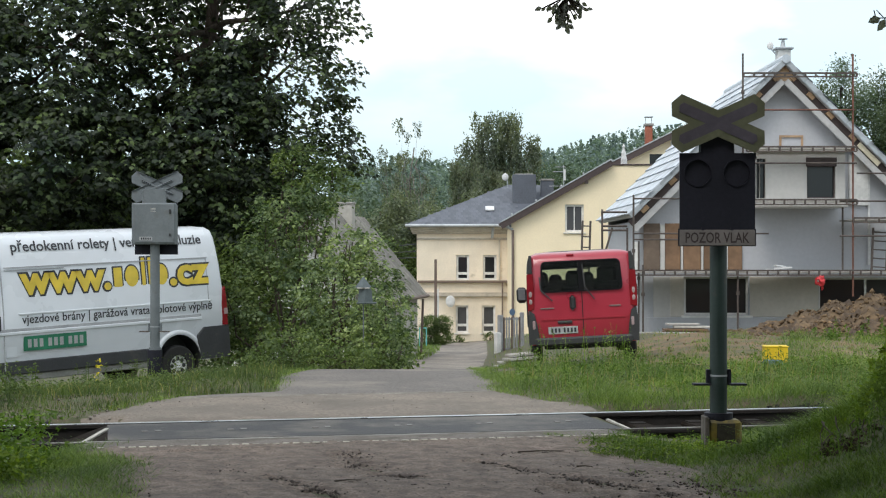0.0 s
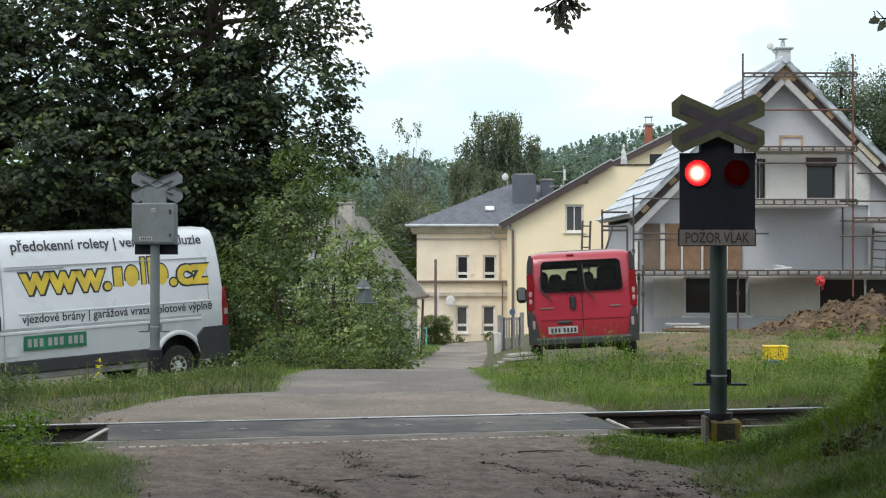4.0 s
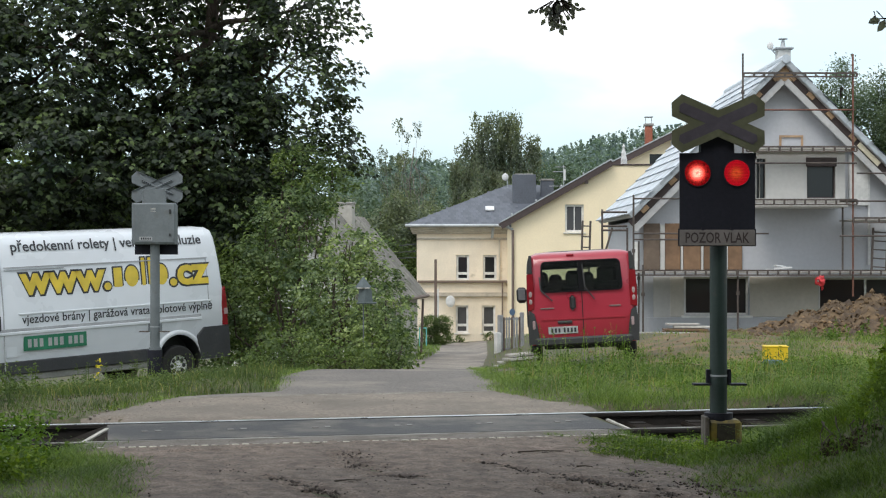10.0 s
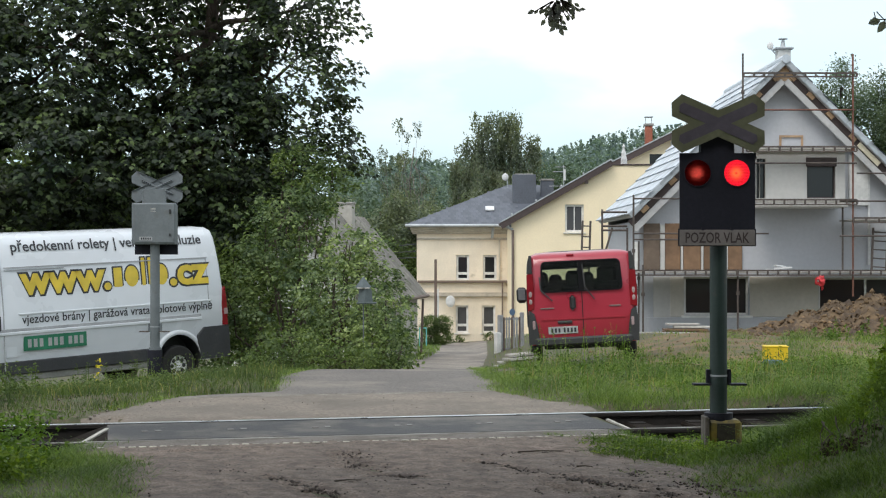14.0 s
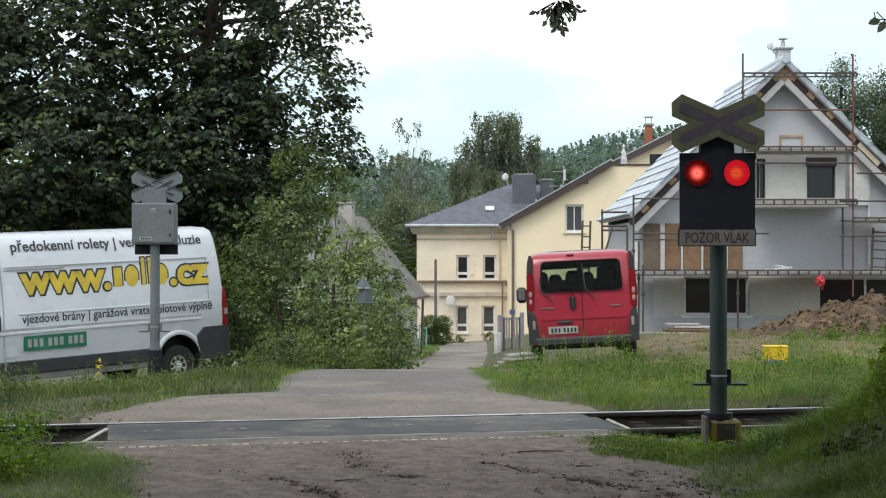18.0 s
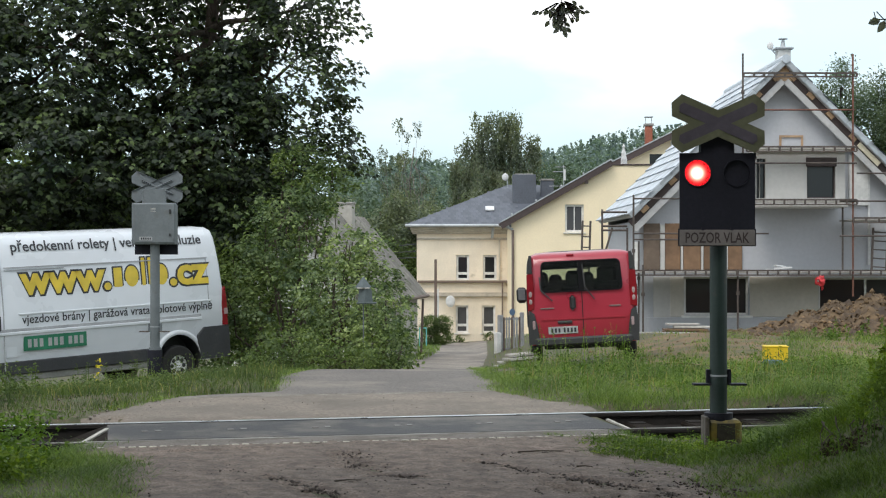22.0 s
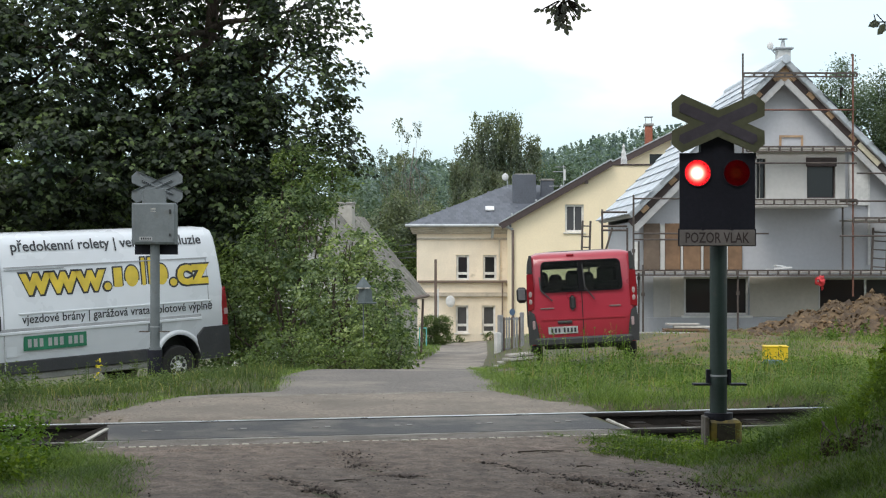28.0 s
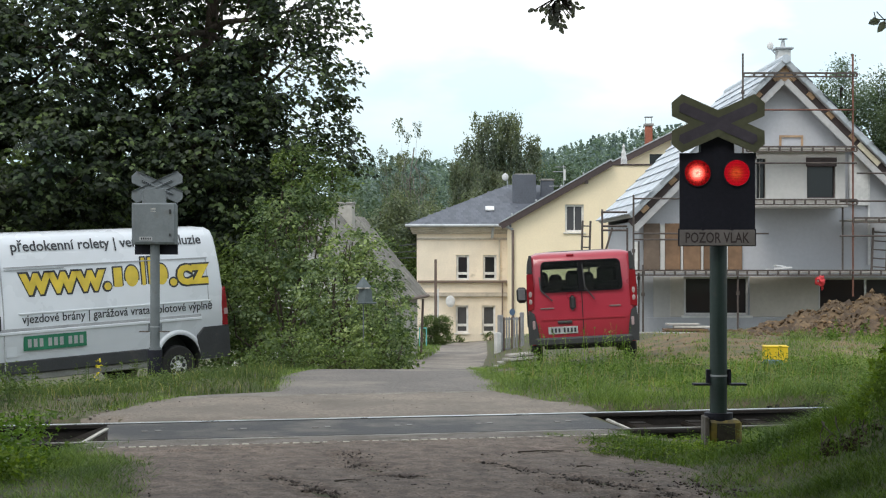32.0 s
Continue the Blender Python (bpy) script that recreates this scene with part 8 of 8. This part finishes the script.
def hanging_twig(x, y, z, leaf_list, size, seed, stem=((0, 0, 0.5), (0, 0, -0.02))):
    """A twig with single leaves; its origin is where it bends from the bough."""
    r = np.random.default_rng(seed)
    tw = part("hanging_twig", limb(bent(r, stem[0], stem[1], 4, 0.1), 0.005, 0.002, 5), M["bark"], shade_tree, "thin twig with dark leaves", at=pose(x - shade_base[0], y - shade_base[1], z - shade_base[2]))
    for lx, lz, ang, k in leaf_list:
        L = size * k
        bm = bmesh.new()
        side = [(0.0, 0.0), (0.10, 0.16), (0.30, 0.34), (0.34, 0.44), (0.62, 0.30), (0.66, 0.36), (0.85, 0.16), (1.0, 0.0)]
        mid = [bm.verts.new((a * L, 0.0, 0.0)) for a, b in side]
        for s in (-1, 1):
            ed = [mid[0]] + [bm.verts.new((a * L, -0.12 * b * L, s * b * L * 0.75)) for a, b in side[1:-1]] + [mid[-1]]
            for i in range(len(side) - 1):
                f = [mid[i], mid[i + 1], ed[i + 1], ed[i]]
                f = [v for q, v in enumerate(f) if v not in f[:q]]
                if len(f) > 2:
                    bm.faces.new(f)
        bmesh.ops.recalc_face_normals(bm, faces=bm.faces)
        part("leaf", bm, M["leaf_under_glare"], tw, at=pose(lx, r.normal() * 0.02, lz, r.uniform(-25, 25), ang, r.uniform(-20, 20)))
        part("leaf_stalk", tube((lx, 0, lz), (lx * 0.3, 0, lz * 0.4 + 0.03), 0.0018, n=4), M["bark"], tw)
    return tw


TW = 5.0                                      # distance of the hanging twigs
r_ = np.random.default_rng(175)
spray = [(0.0 + 0.012 * math.sin(k * 2.1), 0.02 - 0.0062 * k, 90 + 55 * math.sin(k * 2.4), 0.8 + 0.3 * r_.random()) for k in range(13)]
spray += [(r_.uniform(-0.045, 0.06), r_.uniform(-0.035, 0.03), r_.uniform(0, 360), 0.75 + 0.4 * r_.random()) for k in range(30)]
spray += [(-0.03 - 0.008 * k, 0.018 - 0.004 * (k % 2), 150 - 20 * k, 0.7) for k in range(4)] + [(0.03 + 0.010 * k, 0.03 - 0.006 * k, 60 - 12 * k, 0.8) for k in range(5)]
spray += [(-0.075, 0.006, 160, 1.0), (-0.06, 0.014, 140, 0.7)]
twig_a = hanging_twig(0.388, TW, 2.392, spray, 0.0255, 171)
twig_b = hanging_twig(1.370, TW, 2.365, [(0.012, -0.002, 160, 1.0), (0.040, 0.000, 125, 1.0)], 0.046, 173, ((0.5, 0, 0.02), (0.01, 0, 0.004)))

# ---------------------------------------------------------------- grass
def grass_patch(seed, n, x0, x1, y0, y1, keep, height, width, mat_key, label, lean=0.35, name="grass"):
    r = np.random.default_rng(seed)
    x, y = r.uniform(x0, x1, n), r.uniform(y0, y1, n)
    k = keep(x, y, r)
    x, y = x[k], y[k]
    return tagged(part(name, grass_mesh(name, np.column_stack([x, y]), land(x, y) - 0.01, height if not callable(height) else height(x, y), width, M[mat_key], r, lean), M[mat_key]), label, "grass", kind="stuff")


def track_d(x, y):
    return (y - TRACK_Y - TRACK_SLOPE * x) * TRACK_COS


def patchy(x, y, r, lo=-0.25):
    v = np.sin(x * 1.9 + 0.7 * y) * np.sin(y * 1.4 - 0.8 * x) + 0.5 * np.sin(3.7 * x + 1.1) * np.sin(3.1 * y)
    return r.random(len(x)) < np.clip(0.55 + 0.6 * (v - lo), 0.08, 1)


def verge_right(x, y, r):
    l, e = road_edges(y - TRACK_SLOPE * np.clip(x, -3, 2) * (y < 24))
    return (x > e + 0.05 + 0.15 * r.random(len(x))) & (track_d(x, y) > 1.15) & ~((np.abs(x - 2.43) < 1.05) & (y > 24.4) & (y < 32.4)) & ~((x > 1.25 + 0.2 * np.sin(5 * y)) & (x < 4.0) & (y > 22.7 + 0.25 * np.sin(3 * x)) & (y < 26.5) & (r.random(len(x)) > 0.10)) & ~((np.abs(x - 0.2115 * y) < 0.30) & (y > 22.4) & (y < 24.7)) & patchy(x, y, r, -0.6)


def verge_left(x, y, r):
    e, l = road_edges(y - TRACK_SLOPE * np.clip(x, -3, 2) * (y < 24))
    return (x < e + 0.08 - 0.22 * r.random(len(x))) & (track_d(x, y) > 1.3) & patchy(x, y, r, -0.7) & (r.random(len(x)) < 1 - 0.30 * ramp01(-x, 3.7, 4.4) * (1 - ramp01(y, 20.0, 21.5)))


def near_right(x, y, r):
    l, e = road_edges(y - TRACK_SLOPE * x)
    return (x > 1.10 + 0.27 * (12.9 - y) + 0.40 * r.random(len(x)) ** 2 + 0.13 * np.sin(5.1 * y + 2 * x) + 0.08 * np.sin(13 * y)) & (track_d(x, y) < -1.0) & ~((np.hypot((x - 2.86) / 0.26, (y - 11.02) / 0.32) < 1) & (r.random(len(x)) < 0.85)) & (np.hypot(x - 2.27, y - 12.97) > 0.25) & ~((np.abs(x - 2.27) < 0.2) & (y < 12.97) & (y > 12.5)) & patchy(x, y, r, -0.5)


def near_left(x, y, r):
    e, l = road_edges(y - TRACK_SLOPE * x)
    return (x < e - 0.4 * r.random(len(x)) + 0.25) & (track_d(x, y) < -1.0) & patchy(x, y, r, -0.3)


def tall(x, y):
    return 0.12 + 0.04 * np.sin(x * 2.3 + y) + 0.05 * np.sin(x * 5.1 - 2.7 * y) * np.sin(3.3 * y + x) - 0.055 * ramp01(y, 19, 23)


grass_patch(200, 105000, 0.5, 9.0, 16.0, 24.8, verge_right, tall, 0.0052, "grass", "tall green meadow grass beside the track", 0.6)
grass_patch(201, 1300, 0.5, 12.0, 17.0, 22.5, verge_right, 0.26, 0.009, "grass_dry", "dry seed stalks in the meadow", 0.25)
grass_patch(202, 12000, 0.8, 14.0, 24.0, 42.0, lambda x, y, r: verge_right(x, y, r) & (r.random(len(x)) < 1 - 0.55 * ramp01(x, 2.9, 3.6) * (1 - ramp01(x, 8, 9)) * ramp01(y, 24.6, 26.5)), lambda x, y: 0.05 + 0.05 * np.clip(np.sin(1.7 * x + y) * np.sin(1.3 * y - x), 0, 1), 0.014, "grass_dry", "trampled pale grass before the building site")
grass_patch(210, 15000, 0.8, 9.0, 15.6, 18.4, lambda x, y, r: (x > road_edges(y - TRACK_SLOPE * np.clip(x, -3, 2))[1] + 0.1) & (track_d(x, y) > 1.02) & (track_d(x, y) < 1.9), 0.15, 0.007, "grass", "dense grass along the rail", 0.5)
grass_patch(211, 36000, 2.6, 10.5, 24.5, 37.0, lambda x, y, r: (np.sin(2.3 * x + 0.9 * y) * np.sin(1.7 * y - 1.2 * x) + 0.35 * np.sin(5 * x) + 0.35 * r.normal(size=len(x)) > 0.75 - 0.75 * ramp01(x - 0.2 * (y - 26), 4.3, 5.6)) & ~((np.abs(x - 2.5) < 1.1) & (y > 24.4) & (y < 32.4)), lambda x, y: 0.10 + 0.09 * np.clip(np.sin(3.1 * x + y) * np.sin(2.3 * y - x), 0, 1), 0.009, "grass", "tufts of grass on the trampled ground", 0.5)
grass_patch(203, 56000, -9.0, -2.0, 16.2, 25.5, verge_left, 0.11, 0.006, "grass_verge", "short green grass on the verge by the white van")
grass_patch(204, 1800, -9.0, -2.0, 16.2, 23.5, verge_left, 0.15, 0.008, "grass_dry", "dry stalks on the verge")
grass_patch(205, 104000, 0.9, 4.0, 8.6, 14.6, near_right, lambda x, y: 0.045 + 0.03 * np.clip(np.sin(4.3 * x + 2.2 * y) * np.sin(3.9 * y - 2.4 * x) + 0.4 * np.sin(11 * x) * np.sin(9 * y), -0.4, 1.2) + 0.03 * ramp01(x, 2.0, 3.0), 0.0056, "grass_short", "grass on the shaded bank beside the signal", 0.75)
grass_patch(206, 56000, -5.0, -2.0, 8.5, 13.8, near_left, 0.07, 0.0055, "grass", "short grass beside the near end of the road", 0.8)
grass_patch(231, 16000, -4.3, -2.55, 12.0, 14.2, lambda x, y, r: (x < -2.62 - 0.35 * r.random(len(x)) - 0.1 * np.sin(7 * y)) & (track_d(x, y) < -0.98) & patchy(x, y, r, -0.2), 0.075, 0.006, "grass", "ragged grass creeping over the corner of the road", 0.8)
grass_patch(207, 18000, -30.0, 30.0, 30.0, 92.0, lambda x, y, r: ((x > road_edges(y)[1] + 0.1) | (x < road_edges(y)[0] - 0.1)) & ~((x > 5.5) & (y > 42)), 0.12, 0.02, "grass", "rough grass down the slope")


grass_patch(208, 5000, -6.5, -2.6, 15.4, 17.6, verge_left, 0.06, 0.008, "grass_verge", "thin grass on the stony verge")


def lane_rim(x, y, r):
    l, e = road_edges(y - TRACK_SLOPE * np.clip(x, -3, 2) * (y < 24))
    return ((np.abs(x - l) < 0.16 * r.random(len(x)) + 0.04) | (np.abs(x - e) < 0.16 * r.random(len(x)) + 0.04)) & (track_d(x, y) > 1.3) & (np.sin(3.1 * y + x) + np.sin(7.7 * y) > -1.1)


grass_patch(212, 60000, -3.9, 1.6, 16.2, 24.5, lane_rim, 0.07, 0.006, "grass", "low grass creeping over the edges of the lane", 0.8)
grass_patch(209, 5000, -2.2, 0.6, 56.0, 88.0, lambda x, y, r: (x < -0.35 - 0.5 * np.clip((70 - y) / 14, 0, 1) + 0.25 * r.random(len(x))), 0.14, 0.03, "grass", "grass margin along the lane")


def weeds(seed, spots, size, mat_key, label, per=60):
    r = np.random.default_rng(seed)
    pts = []
    for x, y, w, h in spots:
        z = float(land(x, y))
        u = r.random(per)
        pts.append(np.column_stack([x + r.normal(size=per) * w * 0.5, y + r.normal(size=per) * w * 0.5, z + h * u]))
    return tagged(part("weeds", leaf_mesh("weeds", np.concatenate(pts), size, M[mat_key], r, 0.1, 0.5), M[mat_key]), label, "weeds", kind="stuff")


r_ = np.random.default_rng(210)
weeds(211, [(-3.25 + r_.normal() * 0.22, 11.7 + r_.normal() * 0.35, 0.22, 0.42) for _ in range(12)], 0.050, "weed", "leafy green weeds beside the near road edge", 130)
weeds(227, [(-3.15 + r_.normal() * 0.16, 11.2 + r_.normal() * 0.25, 0.18, 0.22) for _ in range(11)], 0.046, "lime_weed", "lime green broad-leaved weeds beside the road", 80)
weeds(212, [(1.15 + 1.2 * r_.random(), 12.3 + 0.95 * r_.random(), 0.10, 0.09) for _ in range(46)] + [(2.5 + 0.5 * r_.random(), 13.2 + 0.2 * r_.random(), 0.12, 0.12) for _ in range(10)], 0.03, "lime_weed", "low weeds round the signal base", 26)
weeds(213, [(3.0 + r_.random() * 0.8, 11.9 + r_.normal() * 0.35, 0.2, 0.14) for _ in range(22)], 0.032, "lime_weed", "lime green weeds on top of the bank", 40)
# brighter grass colour stands in for light falling on the bank top
grass_patch(230, 26000, 2.5, 4.2, 11.2, 13.4, lambda x, y, r: patchy(x, y, r, -0.4) & (y > 11.75 - 0.5 * (x - 3.0)), 0.13, 0.006, "grass", "long grass hanging over the bank, brighter green in place of light", 0.8)
def stalk_weeds(seed, spots, mat_key, label, per=26, size=0.045):
    """Upright weed stalks with small leaves up the stem."""
    r = np.random.default_rng(seed)
    v, f, pts = [], [], []
    for x, y, h in spots:
        z = float(land(x, y))
        top = np.array([x + r.normal() * 0.12 * h, y + r.normal() * 0.12 * h, z + h])
        a, i = r.uniform(0, 3.14), len(v)
        s = np.array([math.cos(a), math.sin(a), 0]) * 0.006
        b = np.array([x, y, z - 0.02])
        v += [b - s, b + s, top + s * 0.4, top - s * 0.4]
        f.append((i, i + 1, i + 2, i + 3))
        u = r.uniform(0.1, 1.0, per)
        pts.append(b + (top - b) * u[:, None] + r.normal(size=(per, 3)) * np.array([0.05, 0.05, 0.01]) * (1.25 - u)[:, None])
    t = tagged(part("weeds", mesh_np("weeds", np.array(v), np.array(f), M[mat_key]), M[mat_key]), label, "weeds", kind="stuff")
    part("leaves", leaf_mesh("leaves", np.concatenate(pts), size, M[mat_key], r, -0.1, 0.4), M[mat_key], t)
    return t


stalk_weeds(61, [(3.24 + 0.22 * r_.random(), 11.85 + 0.35 * r_.random(), 0.24 + 0.26 * r_.random()) for _ in range(14)], "lime_weed", "tall leafy stalks on top of the bank", 22, 0.065)
weeds(214, [(x, 24.9 + r_.normal() * 0.4, 0.10, 0.26) for x in np.linspace(1.2, 3.3, 9)], 0.026, "weed", "green weeds growing before the red van", 18)
stalk_weeds(219, [(1.15 + 2.4 * r_.random() ** 0.9, 23.9 + 1.8 * r_.random(), 0.22 + 0.36 * r_.random() ** 2.2) for _ in range(34)], "grass", "tall weed stalks before the red van", 22, 0.038)
stalk_weeds(233, [(1.45 + 1.6 * r_.random(), 24.2 + 0.9 * r_.random(), 0.42 + 0.32 * r_.random()) for _ in range(22)], "weed", "tall seeding stalks before the red van", 16, 0.034)
stalk_weeds(220, [(0.9 + 7.0 * r_.random(), 17.2 + 5.2 * r_.random(), 0.16 + 0.2 * r_.random()) for _ in range(240)], "weed", "weed stalks in the meadow", 16, 0.04)
stalk_weeds(221, [(-6.4 + 3.7 * r_.random(), 22.0 + 0.8 * r_.random(), 0.14 + 0.26 * r_.random() ** 1.5) for _ in range(48)], "leaf_shrub_dark", "weed stalks before the white van", 20, 0.04)
stalk_weeds(222, [(7.6 + 3.2 * r_.random() ** 0.7, 33.0 + 2.6 * r_.random(), 0.15 + 0.35 * r_.random() ** 2) for _ in range(70)], "weed", "weeds at the foot of the earth mound", 22, 0.07)
stalk_weeds(223, [(1.2 + 1.0 * r_.random(), 12.4 + 0.9 * r_.random(), 0.06 + 0.12 * r_.random()) for _ in range(60)], "weed", "small weeds by the signal base", 14, 0.026)
n_ = 230
a_, q_ = r_.uniform(0, 6.2832, n_), np.sqrt(r_.random(n_))
x_, y_ = 2.86 + 0.20 * q_ * np.cos(a_), 11.02 + 0.26 * q_ * np.sin(a_)
stones("bank_earth", x_, y_, land(x_, y_) - 0.002, 0.008 + 0.030 * r_.random(n_) ** 2, M["bank_soil"], 231, "dark broken earth in a hollow of the bank, its shade in the colour", "earth", 0.4)
root = thing("root", pose(2.86, 11.0, float(land(2.86, 11.0)) + 0.03), "dark bare roots hanging out of the bank", "root")
for k in range(9):
    x0, z0, L = r_.uniform(-0.2, 0.22), r_.uniform(0.03, 0.16), r_.uniform(0.12, 0.26)
    part("strand", limb(bent(np.random.default_rng(240 + k), (x0, 0.10, z0), (x0 + r_.normal() * 0.08, -0.10, z0 - L), 4, 0.2), 0.006, 0.002, 5), M["bark"], root)
stalk_weeds(224, [(2.3 + 0.85 * r_.random(), 10.6 + 1.6 * r_.random(), 0.08 + 0.14 * r_.random()) for _ in range(70)], "weed", "small weeds on the shaded bank", 14, 0.028)
weeds(215, [(x, 22.4 + r_.normal() * 0.3, 0.13, 0.19) for x in np.linspace(-6.4, -2.3, 30)], 0.034, "leaf_shrub_dark", "weeds before the white van", 40)
stalk_weeds(228, [(-5.5 + 0.8 * r_.random(), 16.9 + 1.6 * r_.random(), 0.15 + 0.28 * r_.random()) for _ in range(44)], "leaf_shrub_dark", "tall dark weeds beside the track", 26, 0.05)
weeds(225, [(-6.2 + 3.4 * r_.random(), 17.6 + 4.4 * r_.random() ** 0.7, 0.16, 0.15) for _ in range(110)], 0.032, "leaf_shrub_dark", "low weeds in the grass of the verge", 26)
weeds(226, [(-3.4 + 2.5 * r_.random(), 23.4 + 1.0 * r_.random(), 0.16, 0.34) for _ in range(60)], 0.045, "leaf_shrub_dark", "weeds along the foot of the shrubs", 34)
weeds(216, [(-4.2 + r_.normal() * 0.35, 22.9 + r_.normal() * 0.15, 0.12, 0.36) for _ in range(8)], 0.034, "leaf_shrub_dark", "weeds round the foot of the grey signal", 40)
weeds(217, [(-4.85, 22.2, 0.06, 0.42), (-4.9, 22.3, 0.05, 0.4)], 0.05, "yellow_flower", "yellow flowering weed by the white van", 14)
weeds(218, [(0.9 + 7 * r_.random() ** 0.8, 17.0 + 5 * r_.random(), 0.16, 0.2) for _ in range(240)], 0.034, "weed", "meadow weeds beside the track", 30)


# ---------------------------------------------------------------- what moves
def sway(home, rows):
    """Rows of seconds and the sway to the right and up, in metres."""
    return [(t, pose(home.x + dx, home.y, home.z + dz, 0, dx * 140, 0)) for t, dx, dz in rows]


def motions():
    homes = {key: ob.matrix_basis.copy() for key, ob in plates.items()}
    for (side, nm), ob in plates.items():
        home = homes[side, nm]
        out = Matrix.Translation((0, 0, -SHUT)) @ home
        rows, last = [], None
        for f in range(0, 961):
            state = lamp_state(f / 30.0, side)[nm]
            if last is not None and state != last:
                if rows[-1][0] < (f - 1) / 30.0 - 1e-6:
                    rows.append(((f - 1) / 30.0, home if last else out))
                rows.append((f / 30.0, home if state else out))
            elif last is None:
                rows.append((0.0, home if state else out))
            last = state
        if rows[-1][0] < 32.0:
            rows.append((32.0, home if last else out))
        walk(ob, rows)
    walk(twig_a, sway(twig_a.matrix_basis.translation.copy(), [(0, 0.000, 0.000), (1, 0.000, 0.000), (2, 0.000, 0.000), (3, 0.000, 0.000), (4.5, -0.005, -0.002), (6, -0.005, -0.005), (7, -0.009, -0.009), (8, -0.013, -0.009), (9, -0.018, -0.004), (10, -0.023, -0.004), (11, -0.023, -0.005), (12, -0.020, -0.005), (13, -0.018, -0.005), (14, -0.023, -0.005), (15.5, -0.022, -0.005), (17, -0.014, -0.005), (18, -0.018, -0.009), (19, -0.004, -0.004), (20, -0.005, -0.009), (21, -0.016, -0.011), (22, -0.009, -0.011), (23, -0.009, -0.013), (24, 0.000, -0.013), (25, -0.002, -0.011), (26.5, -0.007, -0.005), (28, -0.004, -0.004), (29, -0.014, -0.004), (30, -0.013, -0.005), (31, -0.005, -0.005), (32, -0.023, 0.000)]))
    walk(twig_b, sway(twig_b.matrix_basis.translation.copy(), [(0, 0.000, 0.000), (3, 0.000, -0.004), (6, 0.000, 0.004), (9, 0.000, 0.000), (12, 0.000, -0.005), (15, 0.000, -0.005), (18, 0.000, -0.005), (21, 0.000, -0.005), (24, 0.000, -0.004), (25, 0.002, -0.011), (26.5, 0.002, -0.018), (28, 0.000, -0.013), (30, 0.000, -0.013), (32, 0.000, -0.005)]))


motions()
